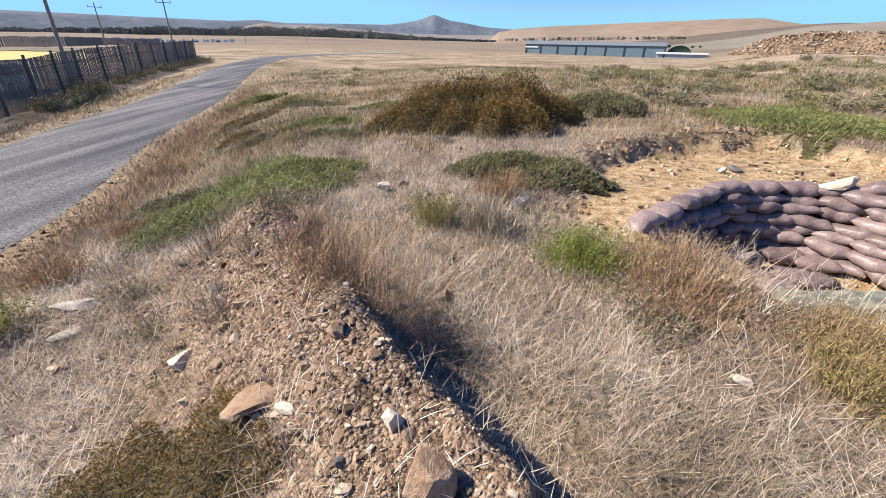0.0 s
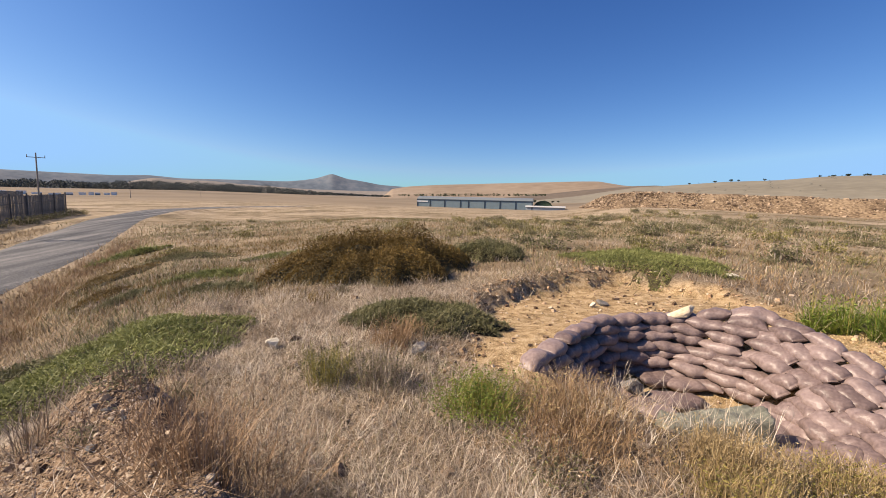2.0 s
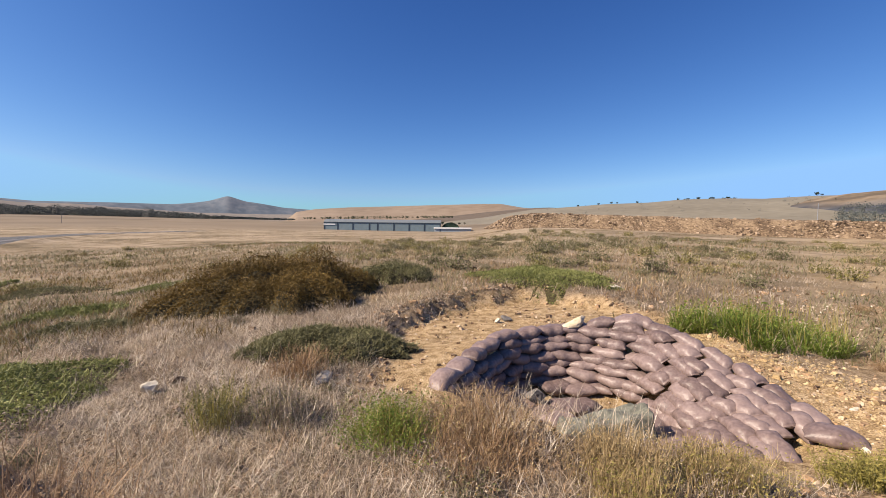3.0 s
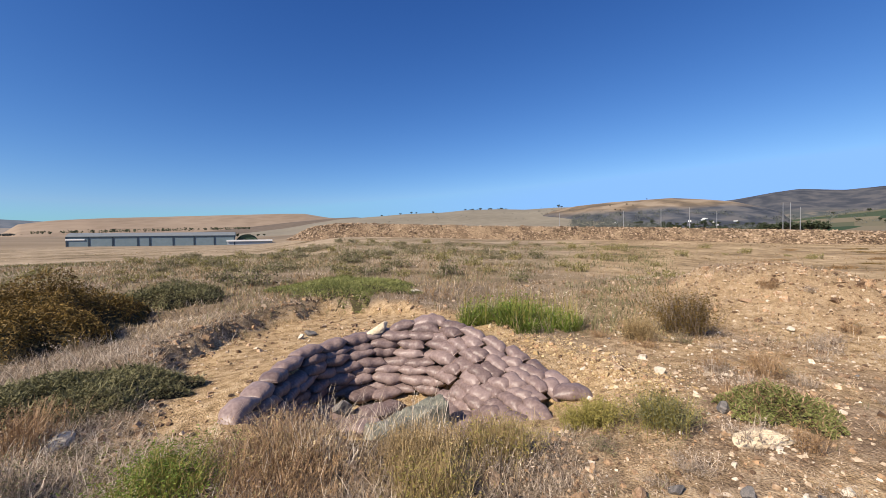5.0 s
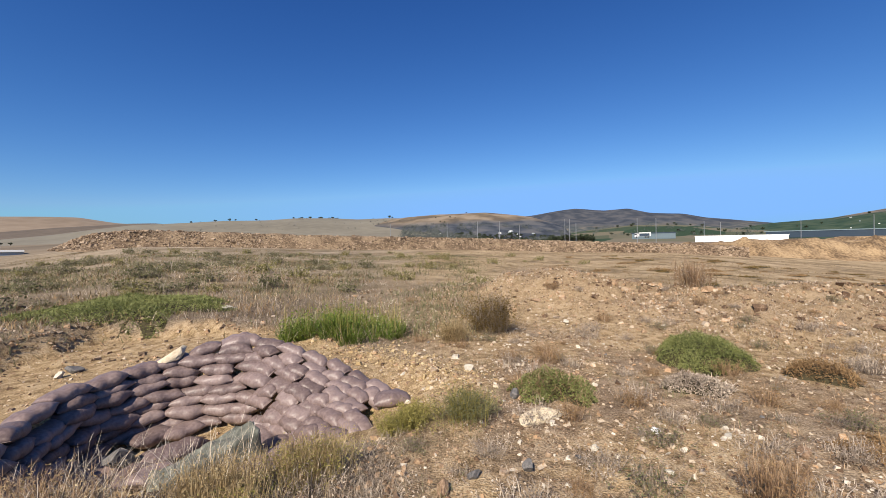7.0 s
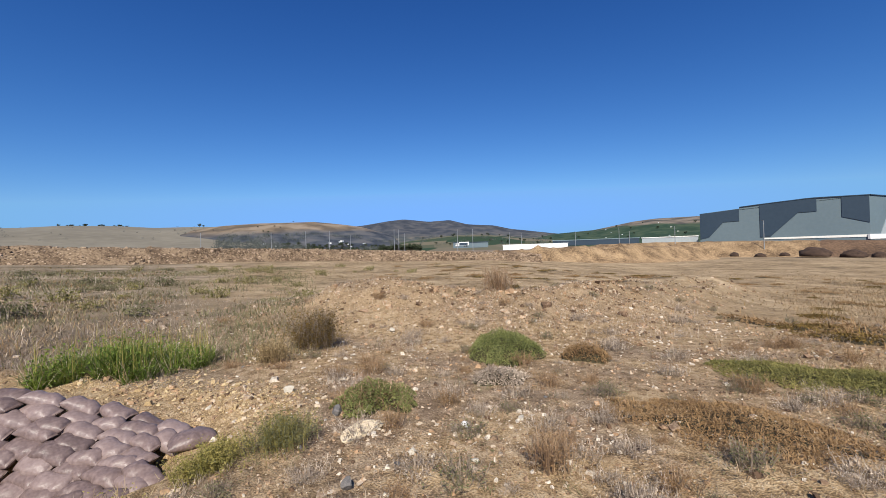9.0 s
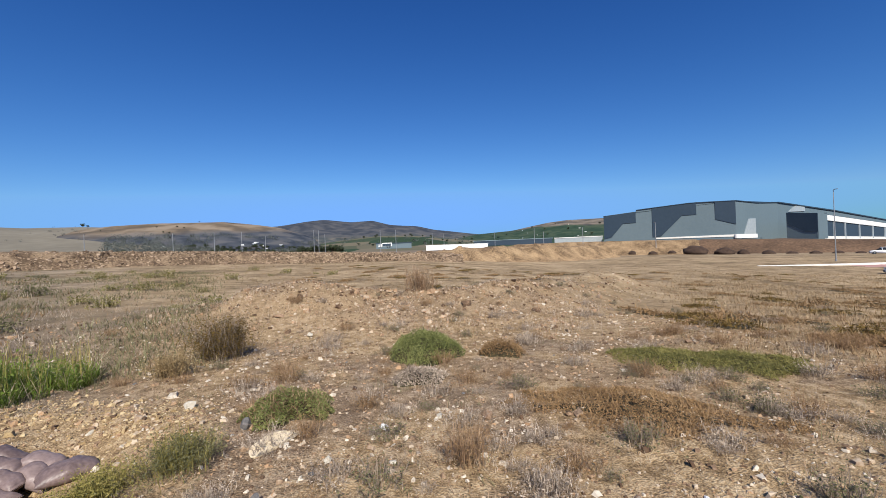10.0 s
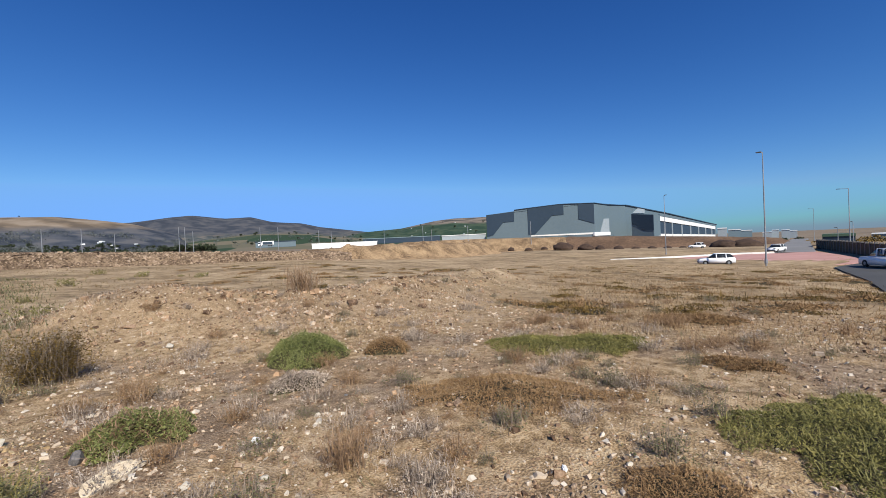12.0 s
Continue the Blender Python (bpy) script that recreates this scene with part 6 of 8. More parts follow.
ROCKS = [
    (-0.16, 1.04, 0.26, M_OCHRE, "tall angular ochre rock at the foot of the rubble ridge", (0.75, 0.8, 1.1)),
    (-0.27, 1.28, 0.15, M_PALE, "white-faced angular stone on the rubble ridge", (1, 0.7, 0.9)),
    (-0.90, 1.58, 0.30, M_OCHRE, "flat pinkish ochre slab on the rubble ridge", (1.05, 1.0, 0.45)),
    (-0.70, 1.42, 0.11, M_PALE, "pale grey stone on the rubble ridge", (0.7, 1, 0.7)),
    (-0.57, 1.58, 0.085, M_OCHRE, "orange stone on the rubble ridge", (1, 0.8, 0.8)),
    (-0.56, 1.72, 0.12, M_OCHRE, "ochre stone lodged in the rubble ridge", (1, 0.9, 0.8)),
    (-2.62, 2.72, 0.40, M_PALE, "long pale slab of stone in dry grass", (1.0, 0.35, 0.3)),
    (-2.45, 2.42, 0.26, M_PALE, "pale flat stone in dry grass", (1.0, 0.4, 0.3)),
    (-1.5, 2.5, 0.16, M_GREY, "dark grey stone in dry grass", (1, 0.8, 0.8)),
    (-1.55, 2.05, 0.22, M_PALE, "pale stone on the dry bank", (1, 0.7, 0.5)),
    (-0.76, 4.95, 0.26, M_PALE, "whitish boulder standing in dry grass", (0.8, 0.7, 1.0)),
    (0.78, 4.44, 0.25, M_PALE, "whitish rock at the edge of the sand", (1, 0.8, 0.7)),
    (0.45, 3.9, 0.16, M_OCHRE, "tan rock between dry weeds", (1, 0.8, 0.7)),
    (4.15, 6.35, 0.20, M_PALE, "pale rock in the cut edge of the sand", (1, 0.8, 0.8)),
    (4.36, 6.40, 0.26, M_GREY, "dark grey rock in the cut edge of the sand", (1, 0.7, 0.8)),
    (1.45, 1.85, 0.13, M_PALE, "cream stone in matted dry grass", (1, 0.8, 0.6)),
    (8.1, 7.2, 0.55, M_PALE, "pale flat concrete block beside the green mat", (1, 0.5, 0.4)),
    (2.75, 0.75, 0.18, M_OCHRE, "orange-brown rock beside the pit", (0.8, 0.7, 1)),
    (2.95, 0.58, 0.14, M_GREY, "grey stone beside the pit", (1, 0.8, 0.7)),
    (5.6, 1.12, 0.20, M_PALE, "white stone on the sandy slope", (1, 0.8, 0.7)),
    (3.9, -1.85, 0.17, M_OCHRE, "tan stone on bare ground", (1, 0.9, 0.9)),
    (3.0, -0.05, 0.085, M_PALE, "small white stone on bare ground", (0.8, 0.7, 1)),
    (1.8, -2.9, 0.08, M_PALE, "small white stone among dry weeds", (1, 0.8, 0.8)),
    (3.35, -0.75, 0.09, M_PALE, "small pale stone on bare ground", (1, 0.8, 0.7)),
    (3.62, -0.28, 0.12, M_PALE, "pale stone on bare ground", (1, 0.8, 0.7)),
    (4.1, -1.4, 0.13, M_PALE, "cream stone on bare ground", (1, 0.7, 0.6)),
    (9.6, -0.3, 0.22, M_PALE, "white rock on the stony terrace", (1, 0.8, 0.8)),
    (11.2, 0.4, 0.28, M_OCHRE, "ochre rock on the stony terrace", (1, 0.8, 0.8)),
    (3.15, 0.22, 0.16, M_GREY, "dark weathered lump among dry grass", (0.8, 0.8, 1)),
    (4.55, 0.42, 0.20, M_GREY, "dark stone under the creeping bush", (0.8, 0.8, 1)),
]
for k, (x, y, size, ma, label, st) in enumerate(ROCKS):
    rock(x, y, size, ma, label, 300 + k, st)
rock(4.08, 0.12, 0.60, M_CREAM, "pale crumbling block of sandstone on bare ground", 396, (1.0, 0.6, 0.30), 0.35)
slab_rock = new("rock", rock_mesh("rock", 78, M_CREAM))
slab_rock.matrix_world = Matrix.Translation((4.42, 4.72, 0.26)) @ pose(0, 0, 0, 8, -28, -20) @ Matrix.Diagonal((0.52, 0.24, 0.22, 1))
tagged(slab_rock, "cream slab of rock lodged at the top of the sandbag wall", "rock", "loose rocks")
dark = new("rock", rock_mesh("rock", 77, M_GREY))
dark.matrix_world = Matrix.Translation((3.2, 4.12, -0.40)) @ pose(0, 0, 0, 12, 8, 40) @ Matrix.Diagonal((0.30, 0.26, 0.36, 1))
tagged(dark, "dark grey pointed rock on the pit floor", "rock", "loose rocks")


def litter(x, y, size, seed, label):
    g = np.random.default_rng(seed)
    bm = bmesh.new()
    bmesh.ops.create_icosphere(bm, subdivisions=3, radius=0.5)
    for v in bm.verts:
        n = noise.noise(v.co * 6 + Vector((seed, 0, 0)))
        v.co *= 1 + 0.5 * n
        v.co.z *= 0.45
    ob = part("plastic_litter", bm, M_WHITE)
    ob.matrix_world = Matrix.Translation(spot(x, y, size * 0.12)) @ pose(0, 0, 0, 0, 0, g.uniform(0, 180)) @ Matrix.Diagonal((size, size * 0.5, size, 1))
    return tagged(ob, label, "litter")


litter(4.0, -0.82, 0.12, 3, "crumpled white plastic litter on bare ground")
litter(2.1, -2.55, 0.07, 5, "torn white scrap of plastic in dry weeds")


def chip():
    v = np.array([(x, y, z) for x in (-1, 1) for y in (-1, 1) for z in (-1, 1)]) * 0.62
    f = np.array([(0, 1, 3), (0, 3, 2), (4, 6, 7), (4, 7, 5), (0, 4, 5), (0, 5, 1), (2, 3, 7), (2, 7, 6), (0, 2, 6), (0, 6, 4), (1, 5, 7), (1, 7, 3)])
    return v, f


def rubble(name, x, y, size, material, label, z=None, seed=1):
    """Many loose stones as one heap of stuff."""
    g = np.random.default_rng(seed)
    v, f = chip()
    n = len(x)
    z = ground_z(x, y) if z is None else z
    S = size[:, None] * g.uniform(0.6, 1.25, (n, 3)) * np.array([1.0, 0.85, 0.62])
    V = v[None] * (1 + g.normal(0, 0.24, (n, 8, 3)))
    V[..., :2] = V[..., :2] * np.where(v[:, 2] > 0, 1.0, 0.0)[None, :, None] * g.uniform(0.5, 0.95, (n, 1, 2)) + V[..., :2] * np.where(v[:, 2] > 0, 0.0, 1.0)[None, :, None]
    V = V * S[:, None]
    a, b = g.uniform(0, 6.28, n), g.normal(0, 0.7, n)
    ca, sa_, cb, sb = np.cos(a)[:, None], np.sin(a)[:, None], np.cos(b)[:, None], np.sin(b)[:, None]
    X, Y, Z = V[..., 0], V[..., 1], V[..., 2]
    Y, Z = Y * cb - Z * sb, Y * sb + Z * cb
    X, Y = X * ca - Y * sa_, X * sa_ + Y * ca
    V = np.stack([X + x[:, None], Y + y[:, None], Z + (z + size * 0.12)[:, None]], -1)
    F = (f[None] + (np.arange(n) * 8)[:, None, None]).reshape(-1, 3)
    return tagged(put_np(name, V.reshape(-1, 3), F, material), label, "stones", kind="stuff")


g = np.random.default_rng(11)
for n, mean, top, ma, lab, sd in ((9000, -5.45, 0.03, M_STONE, "loose broken ochre and grey stones of the spoil ridge", 2), (8000, -5.5, 0.03, M_PINKGRAVEL, "pinkish and tan gravel of the spoil ridge", 22)):
    t = g.uniform(0, 1, n) ** 0.8 * (len(RIDGE) - 1)
    w = g.normal(-0.22, 0.30, n)
    rx = np.interp(t, range(len(RIDGE)), [p[0] for p in RIDGE]) + w * 0.84 + g.normal(0, 0.05, n)
    ry = np.interp(t, range(len(RIDGE)), [p[1] for p in RIDGE]) + w * 0.54 + g.normal(0, 0.05, n)
    rubble("rubble_stones", rx, ry, np.clip(g.lognormal(mean, 0.6, n), 0.004, top), ma, lab, seed=sd)
STONES = [rock_mesh("stone", 600 + k, ma, 11, 2, 0.7) for k, ma in enumerate((M_STONE, M_OCHRE, M_GREY, M_STONE, M_RUBBLE, M_STONE))]
for k in range(140):
    t, w, size = g.uniform() ** 0.85 * (len(RIDGE) - 1), g.normal(-0.2, 0.34), float(np.clip(g.lognormal(-3.15, 0.4), 0.025, 0.11))
    x = float(np.interp(t, range(len(RIDGE)), [p[0] for p in RIDGE]) + w * 0.84)
    y = float(np.interp(t, range(len(RIDGE)), [p[1] for p in RIDGE]) + w * 0.54)
    if math.hypot(x, y) < 0.75:
        continue
    ob = new("stone", STONES[int(g.integers(0, len(STONES)))])
    ob.matrix_world = Matrix.Translation(spot(x, y, size * 0.12)) @ pose(0, 0, 0, g.normal(0, 25), g.normal(0, 25), g.uniform(0, 360)) @ Matrix.Diagonal((size * g.uniform(0.8, 1.5), size, size * g.uniform(0.6, 1.1), 1))
    tagged(ob, "angular brown stone lying on the spoil ridge", "stone", "stones of the ridge")
t = g.uniform(0, len(TERRACE) - 1, 9000)
tx = np.interp(t, range(len(TERRACE)), [p[0] for p in TERRACE]) + g.normal(0, 1.5, 9000)
ty = np.interp(t, range(len(TERRACE)), [p[1] for p in TERRACE]) + g.normal(0, 1.5, 9000)
rubble("terrace_stones", tx, ty, np.clip(g.lognormal(-3.75, 0.62, 9000), 0.012, 0.17), M_RUBBLE, "rubble stones along the low terrace edge", seed=3)
SINGLE = [rock_mesh("stone", 640 + k, ma, 11, 2, 0.7) for k, ma in enumerate((M_PALECHIP, M_OCHRE, M_PALE, M_RUBBLE, M_PALECHIP, M_GREY, M_OCHRE))]
k = 0
while k < 150:
    az, r, size = g.uniform(66, 176), 1.9 + 6.5 * g.uniform() ** 1.1, float(np.clip(g.lognormal(-3.2, 0.42), 0.025, 0.12))
    x, y = P(az, r)
    if inside(np.array([x]), np.array([y]), PIT)[0] > -0.1 or fbm(np.array([x]), np.array([y]), 0.8, 47)[0] < 0.42:
        continue
    ob = new("stone", SINGLE[int(g.integers(0, len(SINGLE)))])
    ob.matrix_world = Matrix.Translation(spot(x, y, size * 0.10)) @ pose(0, 0, 0, g.normal(0, 20), g.normal(0, 20), g.uniform(0, 360)) @ Matrix.Diagonal((size * g.uniform(0.8, 1.5), size, size * g.uniform(0.6, 1.0), 1))
    tagged(ob, "angular stone lying on bare stony soil", "stone", "stones on bare soil")
    k += 1
az, rr = np.radians(g.uniform(60, 178, 30000)), 1.8 + 13 * g.uniform(0, 1, 30000) ** 1.3
x, y = rr * np.sin(az), rr * np.cos(az)
keep = (inside(x, y, PIT) < -0.05) & (fbm(x, y, 0.7, 41) + g.uniform(-0.15, 0.15, 30000) > 0.42)
rubble("ground_stones", x[keep], y[keep], np.clip(g.lognormal(-4.75, 0.6, 30000), 0.005, 0.05)[keep] * (1 + rr[keep] / 14), M_RUBBLE, "small pale and ochre stones strewn on bare soil", seed=4)
x, y = g.uniform(0.8, 7.4, 6000), g.uniform(0.6, 8.4, 6000)
keep = (inside(x, y, SAND) > -0.15) & (inside(x, y, PIT) < -0.12)
edge = np.abs(inside(x, y, SAND)) < 0.3
keep &= edge | (g.uniform(0, 1, 6000) < 0.45)
rubble("sand_stones", x[keep], y[keep], (np.clip(g.lognormal(-4.2, 0.55, 6000), 0.007, 0.08) * (1 + 0.35 * (np.abs(inside(x, y, SAND)) < 0.3)))[keep], M_RUBBLE, "pebbles and clods in the sandy cutting", seed=5)
az, rr = np.radians(g.uniform(-55, 60, 1600)), 2.5 + 12 * g.uniform(0, 1, 1600) ** 1.2
rubble("grass_stones", rr * np.sin(az), rr * np.cos(az), np.clip(g.lognormal(-3.7, 0.5, 1600), 0.012, 0.10), M_STONE, "scattered stones among dry grass", seed=6)

n = 5000
t, w = g.uniform(0.6, 5, n), g.choice((-1, 1), n) * (2.15 + 0.22 * g.normal(0, 1, n))
i = np.minimum(t.astype(int), len(ROADLINE) - 2)
ra, rb = np.array([p[:2] for p in ROADLINE])[i], np.array([p[:2] for p in ROADLINE])[i + 1]
dr = (rb - ra) / np.linalg.norm(rb - ra, axis=1)[:, None]
q = ra + (rb - ra) * (t - i)[:, None] + np.stack([dr[:, 1], -dr[:, 0]], -1) * w[:, None]
rubble("road_gravel", q[:, 0], q[:, 1], np.clip(g.lognormal(-3.9, 0.5, n), 0.01, 0.09), M_STONE, "loose gravel along the road edges", seed=8)
n = 12000
az, rr = np.radians(g.uniform(66, 178, n)), 1.8 + 11 * g.uniform(0, 1, n) ** 1.2
x, y = rr * np.sin(az), rr * np.cos(az)
keep = (inside(x, y, PIT) < -0.05) & (fbm(x, y, 0.8, 47) + g.uniform(-0.12, 0.12, n) > 0.47)
rubble("pale_chips", x[keep], y[keep], np.clip(g.lognormal(-4.5, 0.55, n), 0.006, 0.07)[keep] * (1 + rr[keep] / 16), M_PALECHIP, "white, pink and tan stone chips on bare soil", seed=9)
n = 1300
az, rr = np.radians(g.uniform(-30, 66, n)), 8 + 34 * g.uniform(0, 1, n) ** 1.5
x, y = rr * np.sin(az), rr * np.cos(az)
keep = fbm(x, y, 0.3, 49) + g.uniform(-0.15, 0.15, n) > 0.48
rubble("field_chips", x[keep], y[keep], np.clip(g.lognormal(-3.5, 0.5, n), 0.015, 0.12)[keep], M_STONE, "tan stones scattered over the dry field", seed=10)
for line, n, ma, lab, sd in (([(1.0, 4.3), (1.75, 5.5), (2.3, 6.9), (4.2, 7.9), (6.0, 8.2)], 1500, M_RUBBLE, "brown clods fallen from the cut edge of the sand", 12), ([(7.0, 4.6), (6.4, 3.1), (5.7, 1.8), (5.0, 1.0)], 2400, M_SANDCLOD, "cream and ochre clods along the sandy edge beside the bags", 13)):
    t = g.uniform(0, len(line) - 1, n)
    x, y = (np.interp(t, range(len(line)), [p[c] for p in line]) + g.normal(0, 0.26, n) for c in (0, 1))
    keep = inside(x, y, PIT) < -0.15
    rubble("fallen_clods", x[keep], y[keep], np.clip(g.lognormal(-4.5 if sd == 13 else -4.3, 0.6, n), 0.008, 0.085)[keep], ma, lab, seed=sd)
rubble("bank_stones", *rubble_args[:3], M_BANKSTONE, "broken stones covering the far embankment", rubble_args[3], 7)


# ---- grass and shrubs ----
def blades(x, y, z, head, length, width, lean, droop):
    """Curved tapering blades or stems: vertex and face arrays."""
    n = len(x)
    lev = np.array([0.0, 0.55, 1.0])
    hor = length[:, None] * (lean[:, None] * lev + droop[:, None] * lev ** 2)
    ver = length[:, None] * (lev * np.sqrt(np.clip(1 - lean[:, None] ** 2, 0.04, 1)) - 0.55 * droop[:, None] * lev ** 2)
    dx, dy = np.cos(head)[:, None], np.sin(head)[:, None]
    cx, cy, cz = x[:, None] + hor * dx, y[:, None] + hor * dy, z[:, None] + ver
    w = width[:, None] / 2 * np.array([1.0, 0.85])
    sx, sy = -dy * w, dx * w
    V = np.empty((n, 5, 3))
    for k in range(2):
        V[:, 2 * k] = np.stack([cx[:, k] - sx[:, k], cy[:, k] - sy[:, k], cz[:, k]], -1)
        V[:, 2 * k + 1] = np.stack([cx[:, k] + sx[:, k], cy[:, k] + sy[:, k], cz[:, k]], -1)
    V[:, 4] = np.stack([cx[:, 2], cy[:, 2], cz[:, 2]], -1)
    o = (np.arange(n) * 5)[:, None, None]
    quads = (np.array([(0, 1, 3, 2)])[None] + o).reshape(-1, 4)
    tris = (np.array([(2, 3, 4)])[None] + o).reshape(-1, 3)
    return V.reshape(-1, 3), [quads, tris]


MATS = []       # (x, y, a, b, turn) of the creeping plants, kept clear of grass


def dome(u, v, seed, h):
    """Height over the ground of a clumpy mound with a ragged outline, and where it stands."""
    rho, ang = np.hypot(u, v), np.arctan2(v, u)
    edge = 1 + 0.5 * (vnoise(ang * 2.4 + 9, rho * 0 + seed, seed) - 0.5) + 0.28 * (vnoise(ang * 7 + 3, rho * 0 + seed, seed + 5) - 0.5)
    clump = fbm(u * 2.2 + seed, v * 2.2, 1.0, seed, 2) - 0.5 + 0.7 * (fbm(u * 6 + seed, v * 6, 1.0, seed + 8, 2) - 0.5)
    return h * np.clip(1 - (rho / edge) ** 2, 0, 1) ** 0.6 * (0.85 + 0.6 * clump), rho < edge


def creeper(x, y, a, b, turn, h, material, n, leaf, label, seed, name="creeping_shrub", sprig=0.35, category="shrub", twig_mat=None):
    """A low spreading shrub: a filler mound, coloured as shaded stems, under thousands of leaves, with longer sprigs.
    """
    g = np.random.default_rng(seed)
    MATS.append((x, y, a, b, radians(turn)))
    o = spot(x, y)
    th = thing(name, Matrix.Translation(o), label, category)
    ct, st = math.cos(radians(turn)), math.sin(radians(turn))

    def place(u, v):
        px, py = u * a, v * b
        return px * ct - py * st, px * st + py * ct
    k = 26
    uu, vv = np.meshgrid(np.linspace(-1.2, 1.2, k), np.linspace(-1.2, 1.2, k))
    px, py = place(uu, vv)
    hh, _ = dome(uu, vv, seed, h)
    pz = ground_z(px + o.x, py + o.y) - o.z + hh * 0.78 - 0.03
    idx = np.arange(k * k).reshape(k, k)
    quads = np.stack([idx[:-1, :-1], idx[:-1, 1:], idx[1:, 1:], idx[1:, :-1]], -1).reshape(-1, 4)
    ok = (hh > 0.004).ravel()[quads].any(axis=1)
    tagged(put_np("branchwork", np.stack([px, py, pz], -1).reshape(-1, 3), quads[ok], M_CORE, th, "filler mound for stems and litter, dark with painted shade", True), kind="stuff")
    m = int(n * 1.7)
    u, v = g.uniform(-1.2, 1.2, m), g.uniform(-1.2, 1.2, m)
    hh, inn = dome(u, v, seed, h)
    u, v, hh = u[inn][:n], v[inn][:n], hh[inn][:n]
    px, py = place(u, v)
    depth = 0.8 + 0.45 * g.uniform(0, 1, len(u)) ** 2
    gz = ground_z(px + o.x, py + o.y) - o.z
    pz = gz + hh * depth + leaf * 0.3
    V, F = leaves(px, py, pz, leaf * g.uniform(0.6, 1.3, len(u)), seed + 1)
    tagged(put_np("foliage", V, F, material, th), kind="stuff")
    q = g.choice(len(u), max(6, int(len(u) * 0.17 * sprig / 0.35)), replace=False)
    V, F = blades(px[q], py[q], pz[q] - leaf, g.uniform(0, 6.28, len(q)), leaf * g.uniform(2, 5, len(q)), np.full(len(q), leaf * 0.26), g.uniform(0.45, 0.97, len(q)), g.uniform(0, 0.3, len(q)))
    tagged(put_np("sprig_growth", V, F, twig_mat or material, th), kind="stuff")
    return th


def upright(x, y, rad, h, n_stem, stem_mat, leaf_mat, n_leaf, leaf, label, seed, name="shrub", lean=0.55, width=0.006, category="shrub"):
    """A twiggy bush: stems fanning from the ground, side twigs, and leaves along them."""
    g = np.random.default_rng(seed)
    o = spot(x, y)
    th = thing(name, Matrix.Translation(o), label, category)
    bx, by = g.normal(0, rad * 0.33, n_stem), g.normal(0, rad * 0.33, n_stem)
    head = np.arctan2(by, bx) + g.normal(0, 0.7, n_stem)
    ln_ = h * g.uniform(0.55, 1.15, n_stem)
    le = np.clip(np.hypot(bx, by) / rad * lean + g.normal(0, 0.12, n_stem), 0, 0.9)
    dr = g.uniform(-0.05, 0.25 if lean < 0.65 else 0.5, n_stem)
    bz = ground_z(bx + x, by + y) - o.z - 0.01
    V, F = blades(bx, by, bz, head, ln_, np.full(n_stem, width) * g.uniform(0.7, 1.4, n_stem), le, dr)
    tagged(put_np("branchwork", V, F, stem_mat, th), kind="stuff")
    # side twigs
    per = 5
    i = np.repeat(np.arange(n_stem), per)
    s = g.uniform(0.25, 0.95, len(i))
    hor = ln_[i] * (le[i] * s + dr[i] * s ** 2)
    ver = ln_[i] * (s * np.sqrt(np.clip(1 - le[i] ** 2, 0.04, 1)) - 0.55 * dr[i] * s ** 2)
    tx_, ty_, tz_ = bx[i] + hor * np.cos(head[i]), by[i] + hor * np.sin(head[i]), bz[i] + ver
    V, F = blades(tx_, ty_, tz_, g.uniform(0, 6.28, len(i)), h * g.uniform(0.10, 0.32, len(i)), np.full(len(i), width * 0.6), g.uniform(0.2, 0.9, len(i)), g.uniform(-0.1, 0.3, len(i)))
    tagged(put_np("brushwood", V, F, stem_mat, th), kind="stuff")
    if n_leaf:
        j = g.integers(0, len(i), n_leaf)
        sp = h * 0.10
        V, F = leaves(tx_[j] + g.normal(0, sp, n_leaf), ty_[j] + g.normal(0, sp, n_leaf), np.maximum(tz_[j] + g.normal(0, sp, n_leaf), 0.01), leaf * g.uniform(0.6, 1.4, n_leaf), seed + 3, 0.4)
        tagged(put_np("foliage", V, F, leaf_mat, th), kind="stuff")
    return th


# the named shrubs, nearest ground first
def bed(az, r, radial, across, h, material, n, leaf, label, seed, name="creeping_shrub", **more):
    """A creeping plant at a compass bearing and distance, sized along and across that bearing."""
    return creeper(*P(az, r), radial, across, 90 - az, h, material, n, leaf, label, seed, name, **more)


bed(-26, 6.15, 1.25, 1.40, 0.26, M_GREEN, 20000, 0.036, "low spreading green creeping shrub on the dry bank", 21)
bed(4.2, 9.2, 1.35, 2.05, 0.86, M_OLIVE, 34000, 0.046, "broad dark olive-brown dome-shaped shrub", 22, "dome_shrub", sprig=0.2)
bed(10.5, 5.55, 0.60, 0.95, 0.22, M_GREYGREEN, 14000, 0.034, "dark grey-green shrub at the edge of the sand", 23)
bed(19.5, 11.0, 0.8, 1.2, 0.46, M_GREYGREEN, 8000, 0.05, "grey-green shrub among dry twigs", 24)
bed(39, 11.9, 2.1, 1.75, 0.16, M_GREEN, 17000, 0.046, "flat bright green creeping mat above the sand", 25)
bed(106.7, 7.65, 1.05, 0.62, 0.32, M_GREEN, 13000, 0.028, "rounded green creeping shrub on stony soil", 26)
bed(89.5, 4.85, 0.36, 0.43, 0.22, M_GREEN, 9000, 0.028, "green creeping shrub with rust-brown underside", 27, twig_mat=M_RUST)
bed(168.5, 4.75, 1.15, 0.72, 0.10, M_MAT, 19000, 0.024, "dark green flat mat plant on pale soil", 28, "mat_plant")
